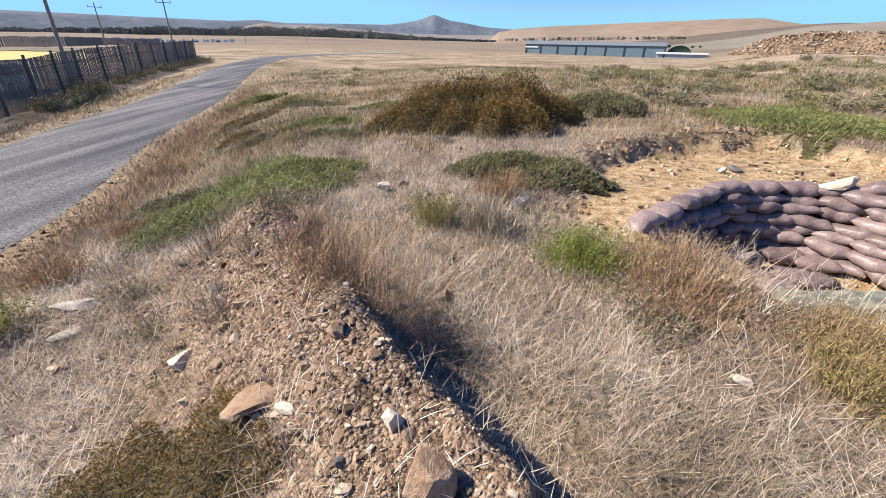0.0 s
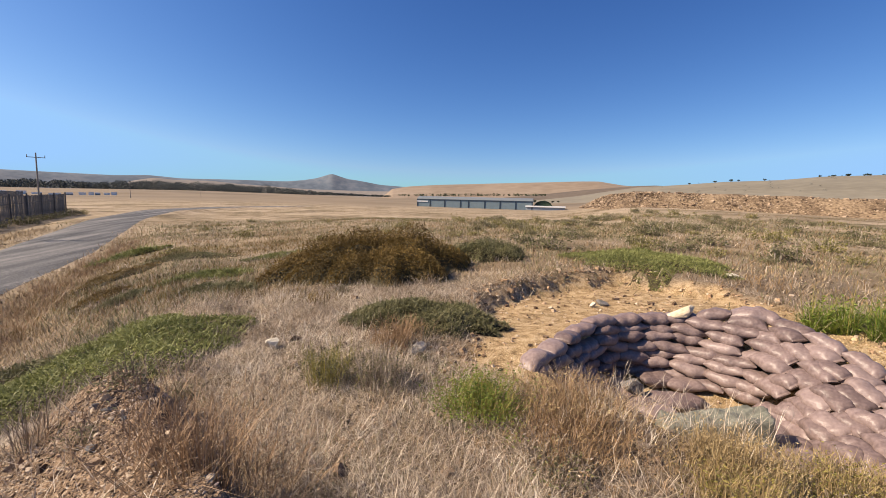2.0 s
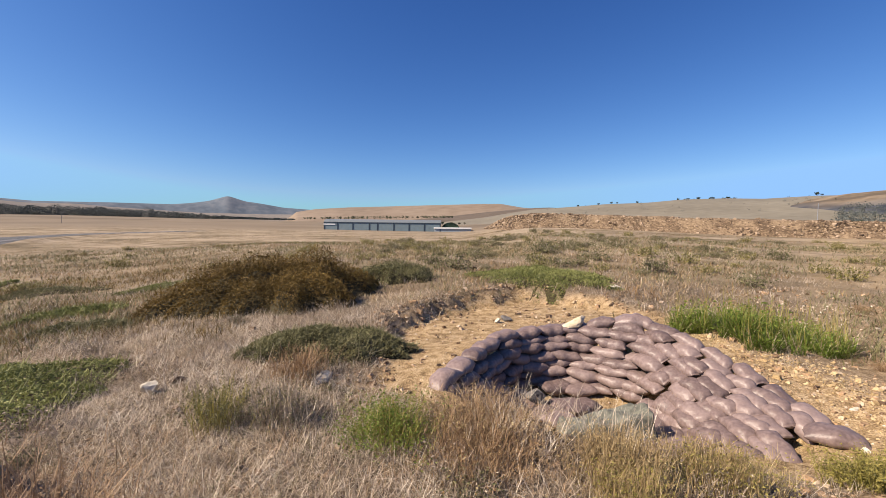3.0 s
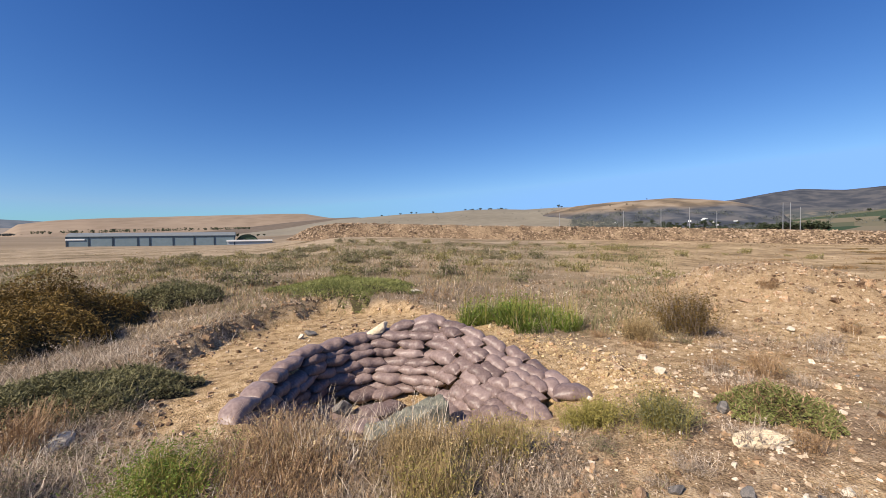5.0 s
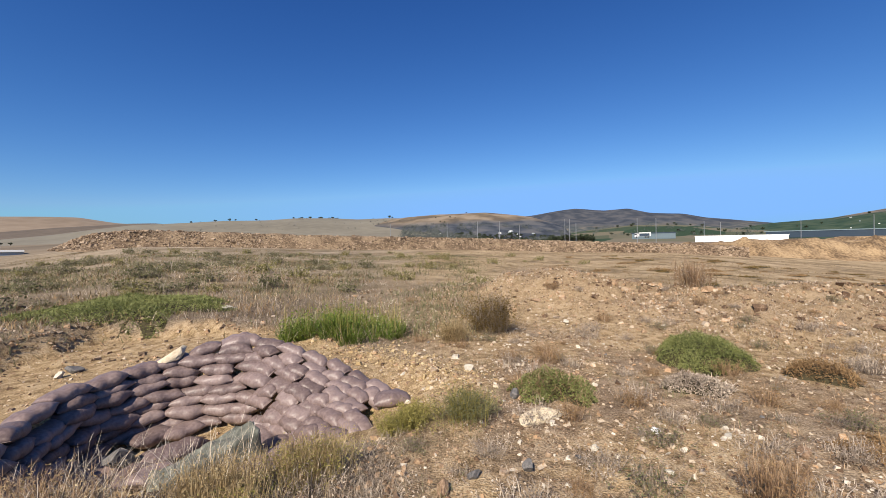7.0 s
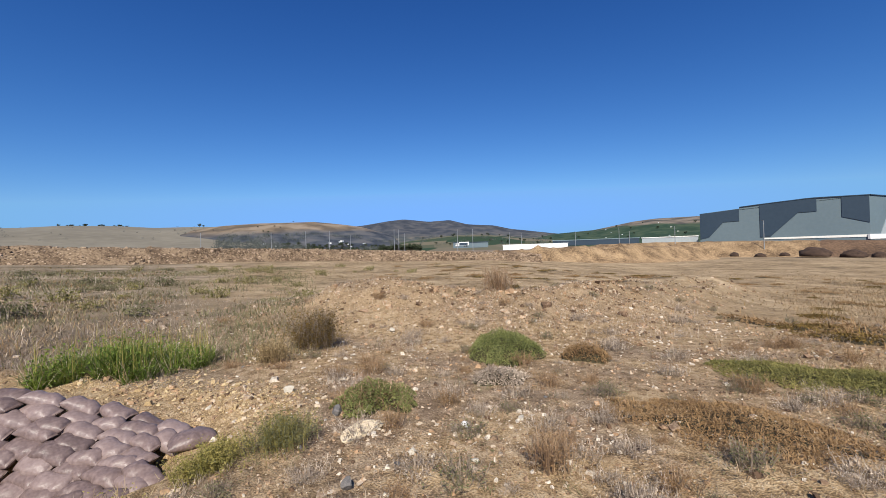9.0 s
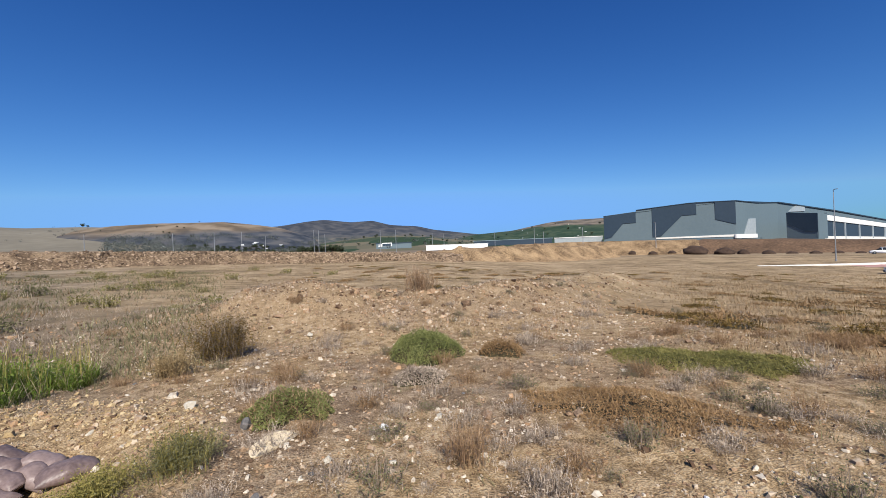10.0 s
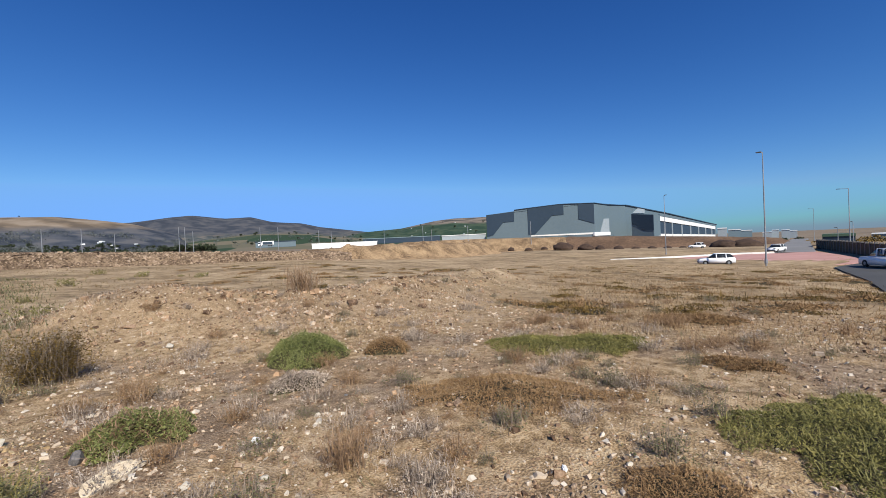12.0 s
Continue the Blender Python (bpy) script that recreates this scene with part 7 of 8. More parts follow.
bed(134, 4.80, 0.60, 1.15, 0.06, M_ORANGE, 10000, 0.024, "orange-brown dried mat plant on pale soil", 29, "mat_plant")
bed(154, 3.2, 0.3, 0.5, 0.07, M_ORANGE, 5000, 0.020, "rust-brown dried mat plant on pale soil", 30, "mat_plant")
bed(136.5, 7.35, 0.62, 0.80, 0.07, M_MAT, 8000, 0.028, "olive mat plant on pale soil", 31, "mat_plant")
bed(145.5, 7.35, 0.60, 0.70, 0.08, M_MAT, 8000, 0.028, "dark green mat plant on pale soil", 32, "mat_plant")
bed(156, 10.7, 0.6, 0.95, 0.12, M_ORANGE, 4000, 0.045, "brown dried mat plant in the field", 33, "mat_plant")
bed(160, 6.7, 0.26, 0.52, 0.08, M_ORANGE, 3000, 0.032, "brown mat plant on pale soil", 34, "mat_plant")
creeper(-1.22, 1.20, 0.55, 0.45, 30, 0.10, M_OLIVE, 12000, 0.014, "fine olive mat plant beside the rubble ridge", 35, "mat_plant")
creeper(-2.3, 8.8, 0.7, 0.4, -10, 0.16, M_GREYGREEN, 4000, 0.045, "grey-green low shrub in dry grass", 36)
creeper(-3.2, 11.6, 1.0, 0.5, 8, 0.16, M_GREEN, 6000, 0.055, "green low shrub on the plateau", 37)
creeper(-0.9, 12.2, 0.7, 0.4, 0, 0.18, M_OLIVE, 3500, 0.055, "olive low shrub on the plateau", 38)
creeper(5.6, -1.6, 0.45, 0.4, 0, 0.14, M_GREYSTRAW, 3500, 0.03, "grey withered mat plant on stony soil", 39, "mat_plant")
creeper(6.4, -3.3, 0.42, 0.3, 40, 0.22, M_ORANGE, 2500, 0.03, "brown withered shrub beside the green one", 40)
creeper(-4.2, 6.2, 0.8, 0.4, 60, 0.2, M_GREYGREEN, 3500, 0.04, "grey-green weed patch on the road bank", 41)

for k, (x, y, a, b, tr, h, ma, lab) in enumerate((
        (-4.6, 10.6, 0.8, 0.5, 40, 0.26, M_GREYGREEN, "grey-green low shrub in grey straw"),
        (-5.6, 11.8, 1.0, 0.6, 70, 0.24, M_OLIVE, "olive-brown low shrub in grey straw"), (-6.8, 15.0, 1.8, 0.8, 60, 0.30, M_OLIVE, "olive-brown low shrub on the road bank"),
        (-5.2, 16.8, 2.0, 0.8, 0, 0.30, M_GREYGREEN, "grey-green low shrub on the plateau"), (-8.6, 20.5, 2.0, 0.8, 50, 0.30, M_GREEN, "green low shrub on the road bank"),
        (-2.0, 15.2, 1.6, 0.6, 0, 0.22, M_GREEN, "green low shrub on the plateau"), (1.5, 15.0, 1.6, 0.6, 0, 0.22, M_OLIVE, "olive low shrub on the plateau"),
        )):
    creeper(x, y, a * 0.72, b * 0.72, tr, h * 0.6, ma, 3600, 0.04 if y < 20 else 0.09, lab, 140 + k)

upright(-0.66, 2.32, 0.42, 0.50, 330, M_RUST, M_RUST, 2600, 0.012, "rust-brown twiggy bush on the rubble ridge", 51, "twiggy_bush", 0.7, 0.0042)
upright(1.02, 3.15, 0.42, 0.30, 300, M_YELLOW, M_BRIGHT, 5000, 0.020, "green weedy bush with yellow stems", 52, "weed_bush", 0.6, 0.0042)
upright(1.68, 2.95, 0.62, 0.33, 620, M_RUST, M_GOLDWEED, 5200, 0.017, "tangled rust and green bush beside the pit", 53, "weed_bush", 0.7, 0.0042)
upright(1.45, 2.55, 0.50, 0.26, 420, M_RUST, M_ORANGE, 2200, 0.016, "rust-brown matted weed bush", 54, "weed_bush", 0.85, 0.004)
upright(2.22, 2.08, 0.36, 0.30, 560, M_GOLDWEED, M_GOLDWEED, 3600, 0.017, "tall straw-yellow weeds at the pit edge", 55, "tall_weeds", 0.35, 0.0046)
upright(2.72, 1.75, 0.38, 0.28, 560, M_GOLDWEED, M_YELLOW, 3600, 0.017, "tall straw-yellow weeds at the pit edge", 56, "tall_weeds", 0.35, 0.0046)
upright(1.95, 1.75, 0.32, 0.28, 300, M_GOLDWEED, M_YELLOW, 1800, 0.017, "tall yellow-green weeds in matted grass", 57, "tall_weeds", 0.4, 0.0046)
upright(3.80, 1.35, 0.34, 0.27, 240, M_YELLOW, M_YELLOW, 4000, 0.020, "yellow-green weed bush beside the end of the wall", 58, "weed_bush", 0.6, 0.0046)
upright(3.95, 0.82, 0.36, 0.28, 240, M_YELLOW, M_GREYGREEN, 4200, 0.020, "grey-green and yellow weed bush on sandy soil", 59, "weed_bush", 0.6, 0.0046)
upright(-0.15, 3.9, 0.28, 0.34, 160, M_YELLOW, M_GREYGREEN, 1800, 0.020, "grey-green weed in pale grass", 60, "weed_bush", 0.5, 0.0046)
upright(0.30, 3.75, 0.36, 0.34, 240, M_GREYSTRAW, M_GREYGREEN, 1500, 0.018, "grey dry weed bush", 61, "weed_bush", 0.6, 0.0046)
upright(0.55, 4.6, 0.34, 0.34, 240, M_RUST, M_ORANGE, 1800, 0.018, "rust-brown weed bush by the sand", 62, "weed_bush", 0.6, 0.005)
upright(8.3, 1.2, 0.46, 0.72, 260, M_TWIG, M_OLIVE, 9000, 0.032, "dark olive upright bush on the terrace", 63, "bush", 0.45, 0.009)
upright(7.33, 1.70, 0.32, 0.38, 200, M_GOLDWEED, M_GOLDWEED, 2600, 0.030, "small yellowish bush beside a dark one", 64, "bush", 0.5, 0.008)
upright(11.9, -3.5, 0.5, 0.7, 200, M_RUST, M_GREYSTRAW, 900, 0.03, "leafless grey-red bush on the terrace", 65, "bush", 0.4, 0.012)
upright(3.15, -1.3, 0.24, 0.32, 150, M_RUST, M_ORANGE, 900, 0.016, "dry reddish thistle-like weed", 66, "dry_weed", 0.5, 0.0046)
upright(3.0, -4.5, 0.16, 0.20, 80, M_GREYSTRAW, M_GREYGREEN, 700, 0.018, "small dark thistle on pale soil", 67, "dry_weed", 0.5, 0.005)
upright(2.75, 3.05, 0.2, 0.40, 40, M_TWIG, M_TWIG, 0, 0.01, "bare branching dead twigs at the pit", 68, "dead_twigs", 0.8, 0.0045)
upright(1.85, 2.75, 0.55, 0.52, 90, M_PALESTRAW, M_PALESTRAW, 0, 0.01, "bleached arching stalks over the weeds by the pit", 73, "dead_stalks", 0.95, 0.0036)
upright(2.45, 2.35, 0.45, 0.46, 70, M_PALESTRAW, M_PALESTRAW, 0, 0.01, "bleached arching stalks over the weeds by the pit", 74, "dead_stalks", 0.9, 0.0036)
upright(-1.95, 3.25, 0.30, 0.34, 80, M_TWIG, M_TWIG, 0, 0.01, "bare dead twigs on the road bank", 69, "dead_twigs", 0.7, 0.0045)
upright(-3.4, 3.3, 0.35, 0.34, 160, M_RUST, M_ORANGE, 1400, 0.02, "rust-brown weed on the road bank", 70, "dry_weed", 0.6, 0.006)
upright(-3.9, 4.9, 0.35, 0.30, 160, M_RUST, M_ORANGE, 1400, 0.02, "rust-brown weed on the road bank", 71, "dry_weed", 0.6, 0.006)
upright(-3.0, 2.4, 0.30, 0.24, 140, M_YELLOW, M_GREEN, 1800, 0.02, "green weed on the road bank", 72, "dry_weed", 0.6, 0.006)


def reeds(x, y, a, b, turn, h, n, seed, label):
    """A ragged patch of fresh reedy blades, taller in drifts."""
    g = np.random.default_rng(seed)
    o = spot(x, y)
    th = thing("green_reeds", Matrix.Translation(o), label, "weeds")
    q, w = g.uniform(0, 6.28, n), np.sqrt(g.uniform(0, 1.3, n))
    px, py = w * np.cos(q) * a, w * np.sin(q) * b
    keep = fbm(px, py, 2.2, seed, 3) > 0.36 + 0.18 * np.clip(w - 0.5, 0, 1)
    px, py, w = px[keep], py[keep], w[keep]
    ct, st = math.cos(radians(turn)), math.sin(radians(turn))
    px, py = px * ct - py * st, px * st + py * ct
    n = len(px)
    pz = ground_z(px + x, py + y) - o.z
    tall = h * (1.15 - 0.55 * w) * g.uniform(0.3, 1.1, n) * (0.5 + fbm(px, py, 3.0, seed + 2, 2))
    V, F = blades(px, py, pz, g.uniform(0, 6.28, n), tall, g.uniform(0.006, 0.016, n), g.uniform(0.05, 0.85, n), g.uniform(0, 0.5, n))
    tagged(put_np("blade_growth", V, F, M_BRIGHT, th), kind="stuff")
    k = n * 2 // 3
    V, F = leaves(px[:k] + g.normal(0, 0.03, k), py[:k] + g.normal(0, 0.03, k), pz[:k] + tall[:k] * g.uniform(0.3, 1.05, k), g.uniform(0.03, 0.075, k), seed + 5, 0.6, 0.4)
    tagged(put_np("foliage", V, F, M_BRIGHT, th), kind="stuff")
    m = n // 12
    V, F = blades(px[:m], py[:m], pz[:m], g.uniform(0, 6.28, m), h * g.uniform(0.7, 1.6, m), np.full(m, 0.007), g.uniform(0, 0.35, m), g.uniform(0, 0.1, m))
    tagged(put_np("stalk_growth", V, F, M_YELLOW, th, "pale yellow-green flowering stalks"), kind="stuff")
    m = n // 6
    V, F = blades(px[-m:], py[-m:], pz[-m:], g.uniform(0, 6.28, m), h * g.uniform(0.3, 0.9, m), np.full(m, 0.008), g.uniform(0.2, 0.9, m), g.uniform(0, 0.4, m))
    tagged(put_np("dry_growth", V, F, M_STRAW, th, "dead straw between the green blades"), kind="stuff")
    return th


reeds(7.15, 3.75, 1.02, 0.60, -52, 0.52, 7000, 81, "bright green reedy weeds above the pit")

# ---- dry grass as ground cover ----
def clear_of_mats(x, y, grow=0.9):
    ok = np.ones(len(x), bool)
    for mx, my, a, b, tr in MATS:
        u = ((x - mx) * math.cos(tr) + (y - my) * math.sin(tr)) / a
        v = (-(x - mx) * math.sin(tr) + (y - my) * math.cos(tr)) / b
        ok &= np.hypot(u, v) > grow - 0.55 * np.abs(np.sin(x * 91.7 + y * 57.3)) ** 3
    return ok


def grass(name, az0, az1, r0, r1, power, tufts, per, length, width, lean, droop, material, label, seed, keep=None, spread=0.05, wide=0.0):
    g = np.random.default_rng(seed)
    az = np.radians(g.uniform(az0, az1, tufts))
    r = r0 + (r1 - r0) * g.uniform(0, 1, tufts) ** power
    x, y = r * np.sin(az), r * np.cos(az)
    d, _ = seg_dist(x, y, ROADLINE)
    ok = (d > 2.35 + 0.5 * g.uniform(-0.4, 1, tufts)) & (inside(x, y, SAND) < 0.1) & (inside(x, y, PIT) < -0.1) & clear_of_mats(x, y)
    if keep is not None:
        ok &= keep(x, y, g)
    x, y, r = x[ok], y[ok], r[ok]
    i = np.repeat(np.arange(len(x)), per)
    sp = spread * (1 + r[i] / 12)
    bx, by = x[i] + g.normal(0, 1, len(i)) * sp, y[i] + g.normal(0, 1, len(i)) * sp
    bz = ground_z(bx, by) - 0.005
    vig = (0.55 + 0.9 * fbm(bx, by, 0.8, seed))
    V, F = blades(bx, by, bz, g.uniform(0, 6.28, len(i)), g.uniform(*length, len(i)) * vig, g.uniform(*width, len(i)) + wide * r[i],
                  g.uniform(*lean, len(i)), g.uniform(*droop, len(i)))
    return tagged(put_np(name, V, F, material), label, "grass", kind="stuff")


def off_ridge(x, y, g):
    d, _ = seg_dist(x, y, RIDGE)
    d = d * np.where((x - 0.15) * 0.84 + (y - 0.95) * 0.54 > 0, 1.15, 0.62)
    return d > 0.42 + 0.25 * g.uniform(-1, 1, len(x))


def thinned(west):
    """Keeps off the rubble and leaves only part of the tufts on the sunny bank west of the ridge."""
    return lambda x, y, g: off_ridge(x, y, g) & ((x > -0.15 * y - 0.2) | (g.uniform(0, 1, len(x)) < west))


def clumped(west, lim, sd):
    """Thatch in clumps with bare holes between them."""
    first = thinned(west)
    return lambda x, y, g: first(x, y, g) & (fbm(x, y, 2.6, sd, 3) + g.uniform(-0.06, 0.06, len(x)) > lim)


def patchy(lim, sd, sc=0.6):
    return lambda x, y, g: off_ridge(x, y, g) & (fbm(x, y, sc, sd) + g.uniform(-0.12, 0.12, len(x)) > lim)


grass("dry_grass", -58, 66, 0.9, 9, 1.15, 4200, 8, (0.04, 0.14), (0.0013, 0.0026), (0.6, 0.99), (-0.25, 0.5), M_PALESTRAW, "matted pale dry grass on the bank", 201, patchy(0.40, 60, 1.6))
grass("dead_grass", -58, 70, 0.9, 10, 1.1, 17000, 9, (0.04, 0.13), (0.0013, 0.0027), (0.45, 0.98), (-0.15, 0.45), M_GREYSTRAW, "grey-brown dead grass thatch", 202, clumped(0.4, 0.45, 82))
grass("brittle_stems", -58, 66, 0.9, 8, 1.0, 9500, 7, (0.04, 0.14), (0.0014, 0.0028), (0.2, 0.98), (-0.2, 0.4), M_TWIG, "dark brittle stems tangled in the thatch", 221, thinned(0.25))
grass("stalk_tangle", -58, 60, 2.0, 9, 1.0, 5200, 5, (0.10, 0.30), (0.0016, 0.0030), (0.7, 0.99), (-0.5, 0.7), M_PALESTRAW, "bleached bent stalks tangled over the thatch", 231, clumped(0.5, 0.47, 83), 0.09, 0.0003)
grass("rust_grass", -58, 62, 1.2, 11, 1.1, 4400, 8, (0.06, 0.18), (0.0014, 0.003), (0.2, 0.9), (0.0, 0.4), M_RUST, "reddish-brown dry weeds in the grass", 203, patchy(0.46, 61, 0.9))
grass("pale_tussocks", -44, 14, 5.5, 17, 1.0, 1500, 12, (0.12, 0.34), (0.003, 0.005), (0.3, 0.95), (0, 0.5), M_GREYSTRAW, "bleached grey straw tussocks", 222, patchy(0.50, 74, 0.5), 0.08)
grass("olive_weeds", -40, 0, 7, 22, 1.2, 3400, 9, (0.08, 0.26), (0.004, 0.007), (0.2, 0.9), (0, 0.3), M_OLIVE, "olive-brown weeds on the bank above the road", 226, patchy(0.50, 76, 0.45), 0.09, 0.0004)
grass("pale_tangle", -12, 46, 1.9, 4.8, 1.0, 650, 8, (0.06, 0.19), (0.0013, 0.0026), (0.3, 0.96), (0, 0.5), M_PALESTRAW, "bleached straw tangle before the pit", 225, patchy(0.47, 75, 1.1), 0.07)
grass("bank_straw", -58, 26, 1.0, 9.0, 1.0, 10500, 8, (0.05, 0.18), (0.0016, 0.0030), (0.6, 0.99), (-0.2, 0.5), M_PALESTRAW, "bleached pinkish straw on the road bank", 230, patchy(0.40, 80, 1.5), 0.06)
grass("verge_rust", -58, -22, 6, 30, 1.0, 8000, 7, (0.12, 0.36), (0.004, 0.007), (0.1, 0.85), (0, 0.4), M_RUST, "rust-brown weeds along the road edge", 223, lambda x, y, g: (seg_dist(x, y, ROADLINE)[0] < 3.5) & (x > np.interp(y, [p[1] for p in ROADLINE], [p[0] for p in ROADLINE])), 0.08, 0.0004)
grass("verge_straw", -58, -22, 6, 40, 1.0, 12000, 6, (0.08, 0.25), (0.004, 0.007), (0.1, 0.85), (0, 0.4), M_FIELDSTRAW, "tan weeds along the road edges", 224, lambda x, y, g: seg_dist(x, y, ROADLINE)[0] < 3.9, 0.10, 0.0005)
grass("green_weeds", -58, 62, 1.2, 11, 1.1, 2600, 9, (0.04, 0.14), (0.002, 0.004), (0.2, 0.95), (0.0, 0.3), M_GREYGREEN, "grey-green weeds low in the dry grass", 218, patchy(0.50, 72, 0.9))
grass("long_straw", -50, 62, 1.3, 6.0, 1.0, 180, 3, (0.12, 0.26), (0.0016, 0.003), (0.6, 0.98), (-0.1, 0.35), M_STRAW, "long bent straw stalks", 204, off_ridge, 0.04)
grass("ridge_straw", -58, 10, 0.9, 4.2, 1.0, 420, 4, (0.06, 0.22), (0.0022, 0.004), (0.5, 0.98), (0, 0.3), M_PALESTRAW, "stray straw stalks on the rubble", 205, lambda x, y, g: (x - 0.15) * 0.84 + (y - 0.95) * 0.54 < -0.1, 0.05)
grass("straw_litter", -58, 72, 0.8, 5.5, 1.0, 7000, 3, (0.03, 0.10), (0.002, 0.004), (0.9, 0.99), (0, 0.1), M_STRAW, "short broken straw lying on the soil", 219, off_ridge, 0.05)
grass("dark_litter", -58, 72, 0.8, 6.0, 1.0, 6000, 3, (0.03, 0.10), (0.002, 0.005), (0.8, 0.99), (0, 0.1), M_TWIG, "short dark twigs lying on the soil", 220, thinned(0.4), 0.05)
grass("sparse_litter", 80, 178, 1.2, 9, 1.0, 1800, 3, (0.02, 0.08), (0.002, 0.004), (0.9, 0.99), (0, 0.1), M_TWIG, "sparse dark twigs on the stony soil", 229, patchy(0.5, 79, 1.2), 0.05)
grass("field_grass", -24, 62, 8, 30, 1.3, 7000, 7, (0.05, 0.17), (0.003, 0.005), (0.3, 0.95), (0, 0.4), M_FIELDSTRAW, "dry grass across the plateau", 206, patchy(0.40, 62, 0.4), 0.12, 0.0006)
grass("field_weeds", -30, 80, 8, 45, 1.3, 13500, 7, (0.06, 0.24), (0.003, 0.006), (0.2, 0.9), (0, 0.4), M_GREYGREEN, "grey-green weeds across the plateau", 207, patchy(0.46, 63, 0.35), 0.16, 0.0007)
grass("field_rust", -24, 178, 9, 50, 1.3, 5200, 6, (0.06, 0.18), (0.004, 0.006), (0.4, 0.92), (0, 0.4), M_ORANGE, "brown dry weeds in the field", 208, patchy(0.54, 64, 0.3), 0.18, 0.0006)
grass("mid_tussocks", -28, 66, 10, 42, 1.3, 2600, 8, (0.08, 0.26), (0.004, 0.006), (0.2, 0.95), (0, 0.5), M_GREYSTRAW, "bleached grey tussocks across the plateau", 227, patchy(0.46, 77, 0.3), 0.12, 0.0005)
grass("mid_brown", -28, 66, 10, 42, 1.3, 3000, 8, (0.08, 0.24), (0.004, 0.006), (0.2, 0.9), (0, 0.4), M_ORANGE, "brown dry weeds across the plateau", 228, patchy(0.50, 78, 0.3), 0.14, 0.0005)
grass("thin_grass", 62, 178, 1.4, 14, 1.15, 2600, 7, (0.02, 0.08), (0.0016, 0.003), (0.3, 0.95), (0, 0.3), M_GREYSTRAW, "thin grey-brown grass on stony soil", 209, patchy(0.49, 65, 0.9), 0.06)
grass("thin_straw", 60, 178, 1.4, 14, 1.15, 1500, 6, (0.02, 0.09), (0.0016, 0.003), (0.4, 0.97), (0, 0.3), M_STRAW, "sparse straw on stony soil", 210, patchy(0.50, 66, 0.8), 0.06)
grass("thin_green", 62, 178, 1.6, 14, 1.1, 1500, 9, (0.04, 0.12), (0.003, 0.006), (0.2, 0.9), (0, 0.3), M_GREYGREEN, "small grey-green weeds on stony soil", 211, patchy(0.57, 67, 0.9), 0.05)
grass("thin_rust", 70, 178, 1.6, 14, 1.1, 1500, 8, (0.04, 0.13), (0.003, 0.006), (0.3, 0.95), (0, 0.3), M_RUST, "rust-brown dried weeds on stony soil", 212, patchy(0.55, 68, 0.9), 0.06)
grass("terrace_grass", 44, 130, 8, 20, 1.0, 5200, 9, (0.05, 0.18), (0.0012, 0.0024), (0.3, 0.97), (-0.1, 0.4), M_GREYSTRAW, "standing grey dry grass on the terrace", 213, patchy(0.49, 69, 0.4), 0.07, 0.0003)
grass("plain_straw", -18, 178, 14, 75, 1.2, 7000, 5, (0.04, 0.13), (0.003, 0.005), (0.6, 0.97), (0, 0.4), M_FIELDSTRAW, "dry grass across the open field", 214, patchy(0.42, 70, 0.2), 0.25, 0.0006)
grass("edge_straw", 138, 176, 8, 62, 1.0, 7500, 7, (0.07, 0.22), (0.0025, 0.0045), (0.2, 0.95), (0, 0.4), M_FIELDSTRAW, "rough dry grass between the stony ground and the paved yard", 232, patchy(0.52, 84, 0.3), 0.16, 0.0005)
grass("edge_brown", 138, 176, 8, 62, 1.0, 3600, 7, (0.06, 0.20), (0.003, 0.005), (0.3, 0.95), (0, 0.4), M_ORANGE, "brown weeds between the stony ground and the paved yard", 233, patchy(0.52, 85, 0.3), 0.16, 0.0005)
grass("plain_olive", -18, 178, 14, 80, 1.2, 4600, 6, (0.06, 0.18), (0.004, 0.006), (0.5, 0.95), (0, 0.4), M_OLIVE, "olive weeds across the open field", 215, patchy(0.56, 71, 0.12), 0.25, 0.0007)
grass("verge_grass", -60, -24, 5, 32, 1.2, 4200, 7, (0.06, 0.22), (0.003, 0.005), (0.3, 0.95), (0, 0.4), M_FIELDSTRAW, "dry verge grass beside the road", 216, lambda x, y, g: seg_dist(x, y, [(-13.6, 8.8), (-18.3, 18.5), (-22.4, 28.2), (-28.2, 53)])[0] > 1.2, 0.1, 0.0007)
grass("verge_green", -60, -26, 16, 34, 1.0, 2200, 7, (0.15, 0.4), (0.005, 0.008), (0.1, 0.7), (0, 0.4), M_GREYGREEN, "green weeds along the foot of the fence", 217, lambda x, y, g: (seg_dist(x, y, [(-18.8, 22), (-21, 28), (-26.5, 52)])[0] < 1.5) & (y > 20), 0.15, 0.0008)


# low shrubs scattered over the stony ground and the field
def scatter(template, places, g, s0, s1):
    for x, y in places:
        s = g.uniform(s0, s1)
        copy_thing(template, Matrix.Translation(spot(x, y, -0.02)) @ pose(0, 0, 0, 0, 0, g.uniform(0, 360)) @ Matrix.Diagonal((s, s, s * g.uniform(0.8, 1.2), 1)))


g = np.random.default_rng(91)
low_a = tagged(upright(4.6, -2.6, 0.22, 0.20, 60, M_TWIG, M_GREYGREEN, 420, 0.021, "small grey-green twiggy shrub on stony soil", 92, "low_shrub", 0.8, 0.005), group="low shrubs")
low_b = tagged(upright(5.2, -3.9, 0.26, 0.20, 64, M_GREYSTRAW, M_GREYSTRAW, 380, 0.02, "small withered grey shrub on stony soil", 93, "low_shrub", 0.8, 0.005), group="low shrubs")
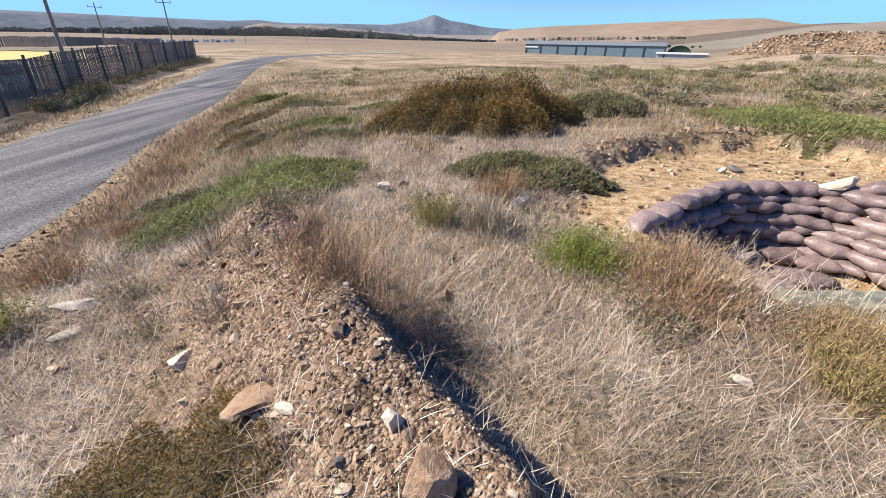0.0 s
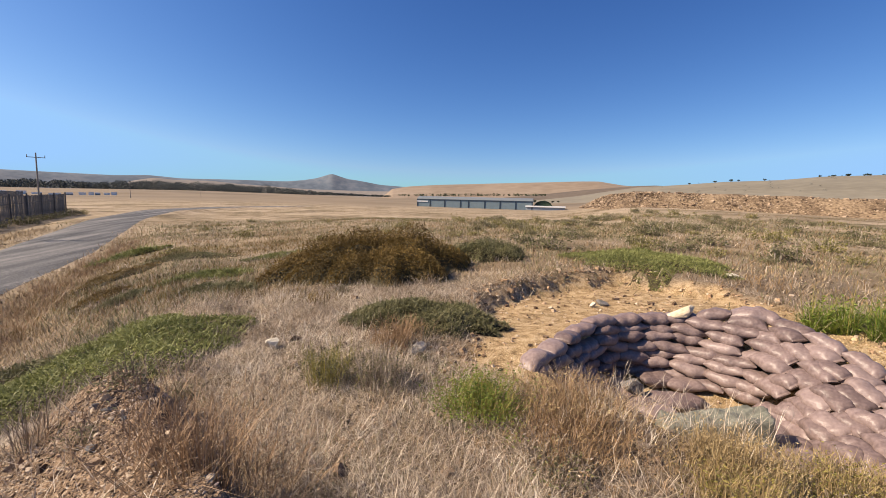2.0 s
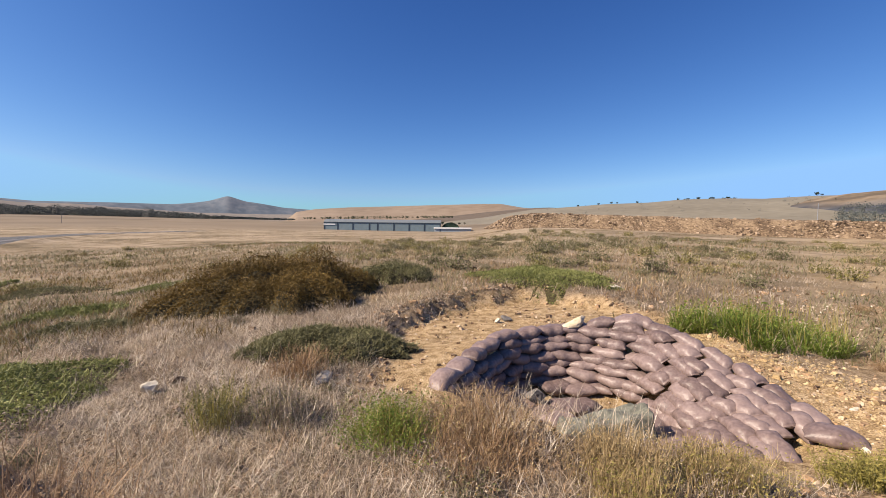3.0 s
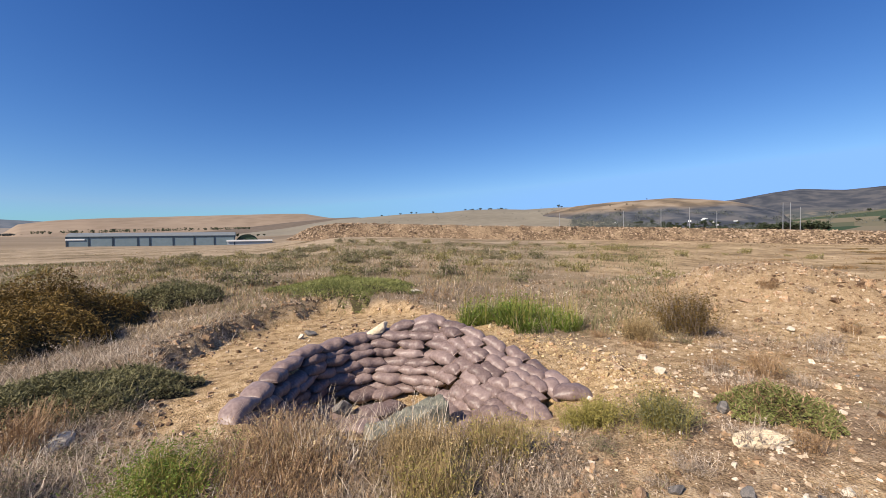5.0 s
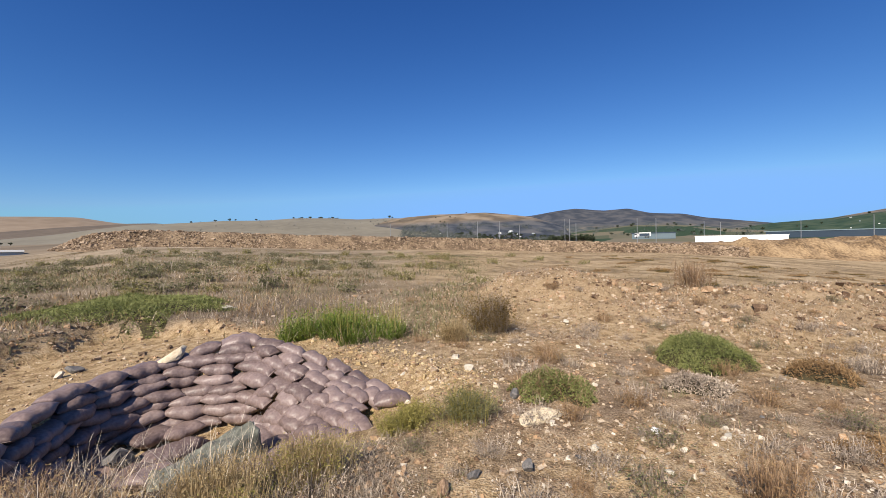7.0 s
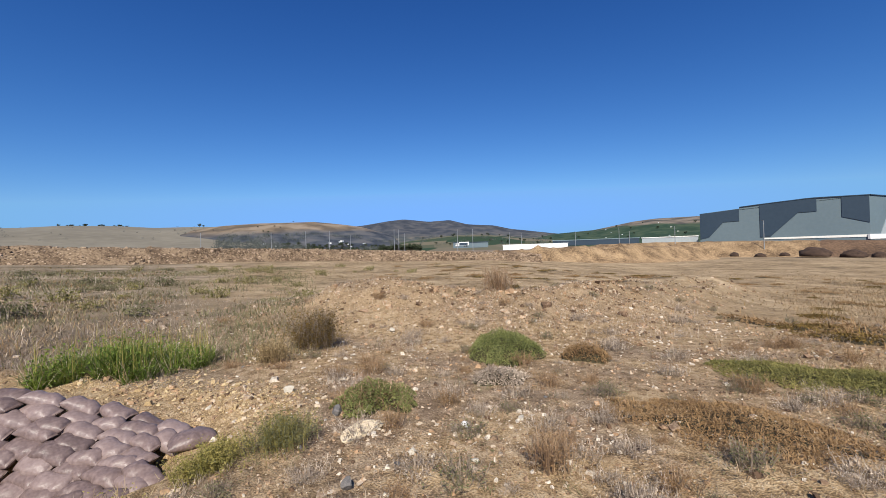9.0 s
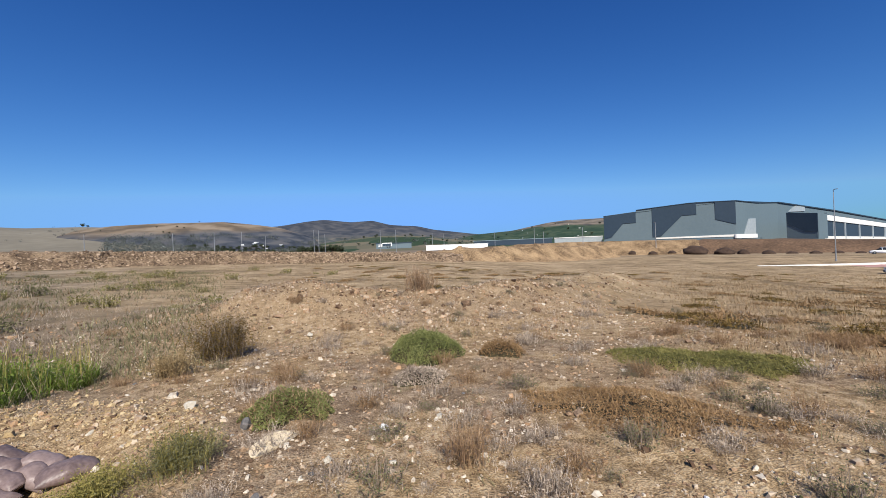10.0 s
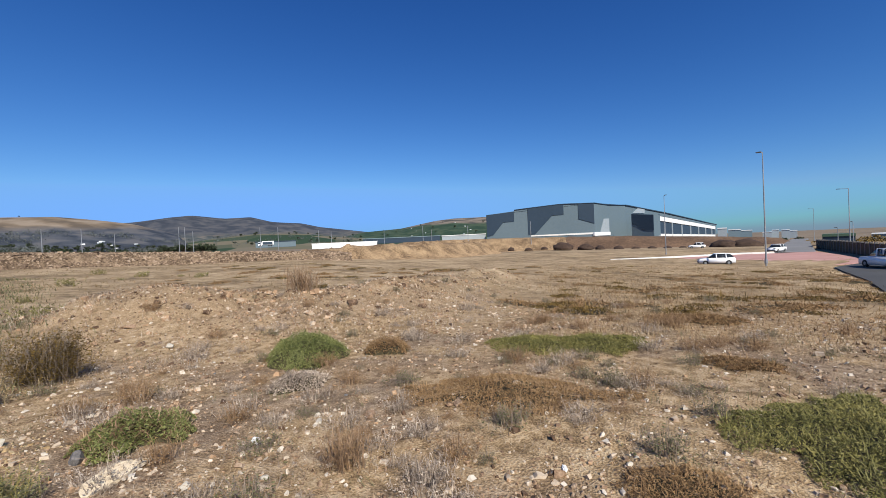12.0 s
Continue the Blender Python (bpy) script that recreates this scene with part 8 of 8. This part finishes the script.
low_c = tagged(upright(6.2, 0.6, 0.24, 0.24, 64, M_RUST, M_ORANGE, 420, 0.021, "small rust-brown shrub on stony soil", 94, "low_shrub", 0.7, 0.005), group="low shrubs")


def spots(n, az0, az1, r0, r1, power=1.0):
    out = []
    while len(out) < n:
        az, r = g.uniform(az0, az1), r0 + (r1 - r0) * g.uniform() ** power
        x, y = P(az, r)
        a = np.array([x]), np.array([y])
        if inside(*a, SAND)[0] < -0.2 and inside(*a, PIT)[0] < -0.2 and clear_of_mats(*a, 1.1)[0]:
            out.append((x, y))
    return out


scatter(low_a, spots(70, 70, 174, 2.6, 16), g, 0.45, 1.2)
scatter(low_b, spots(36, 74, 176, 2.6, 12), g, 0.5, 1.3)
scatter(low_c, spots(34, 70, 176, 2.6, 13), g, 0.5, 1.2)
scatter(low_b, spots(90, 84, 176, 2.4, 18), g, 0.35, 1.1)
scatter(low_c, spots(40, 84, 176, 2.4, 16), g, 0.4, 1.1)
scatter(low_a, spots(16, -50, 58, 2.6, 8), g, 0.5, 1.2)
scatter(low_b, spots(16, -50, 58, 2.6, 8), g, 0.6, 1.4)
tagged(low_a, "small grey-green twiggy shrub on dry ground")
tagged(low_b, "small withered grey shrub on dry ground")
field_a = tagged(upright(13.0, 15.5, 0.75, 0.55, 50, M_GREYSTRAW, M_GREYGREEN, 480, 0.098, "grey-green bushy clump in the dry field", 95, "field_shrub", 0.6, 0.016), group="field shrubs")
field_b = tagged(upright(16.5, 13.0, 0.75, 0.5, 50, M_STRAW, M_MAT, 450, 0.098, "brown-olive bushy clump in the dry field", 96, "field_shrub", 0.6, 0.016), group="field shrubs")
scatter(field_a, spots(90, 18, 66, 13, 48), g, 0.3, 1.0)
scatter(field_b, spots(85, 14, 95, 13, 50), g, 0.3, 1.0)
scatter(field_b, spots(16, -22, 12, 17, 45), g, 0.35, 0.9)
def level(places):
    """Leaves out the places on the terrace edge, where the ground is too steep for flat mats."""
    return [p for p in places if seg_dist(np.array([p[0]]), np.array([p[1]]), TERRACE)[0][0] > 4.2]


flat_a = tagged(creeper(7.0, -9.2, 0.9, 0.45, 10, 0.10, M_OLIVE, 440, 0.074, "dark flat mat plant in the open field", 97, "mat_plant"), group="field mats")
flat_b = tagged(creeper(9.5, -9.5, 0.9, 0.45, 10, 0.08, M_ORANGE, 440, 0.074, "brown flat mat plant in the open field", 98, "mat_plant"), group="field mats")
scatter(flat_a, level(spots(130, 96, 176, 11.5, 58, 1.0)), g, 0.3, 1.2)
scatter(flat_b, level(spots(150, 90, 176, 11, 56, 1.0)), g, 0.3, 1.3)

fence_side = []
for k in range(34):
    f = 1.15 + k / 33 * 1.85
    i = min(int(f), 2)
    (ax, ay), (bx, by) = FENCE[1:][i], FENCE[1:][i + 1]
    fence_side.append((ax + (bx - ax) * (f - i) + g.uniform(0.5, 1.3), ay + (by - ay) * (f - i) + g.uniform(-0.4, 0.4)))
scatter(tagged(field_a, "grey-green bushy clump of dry-country weeds"), fence_side[::2], g, 0.8, 1.4)
scatter(tagged(field_b, "brown-olive bushy clump of dry-country weeds"), fence_side[1::2], g, 0.8, 1.4)
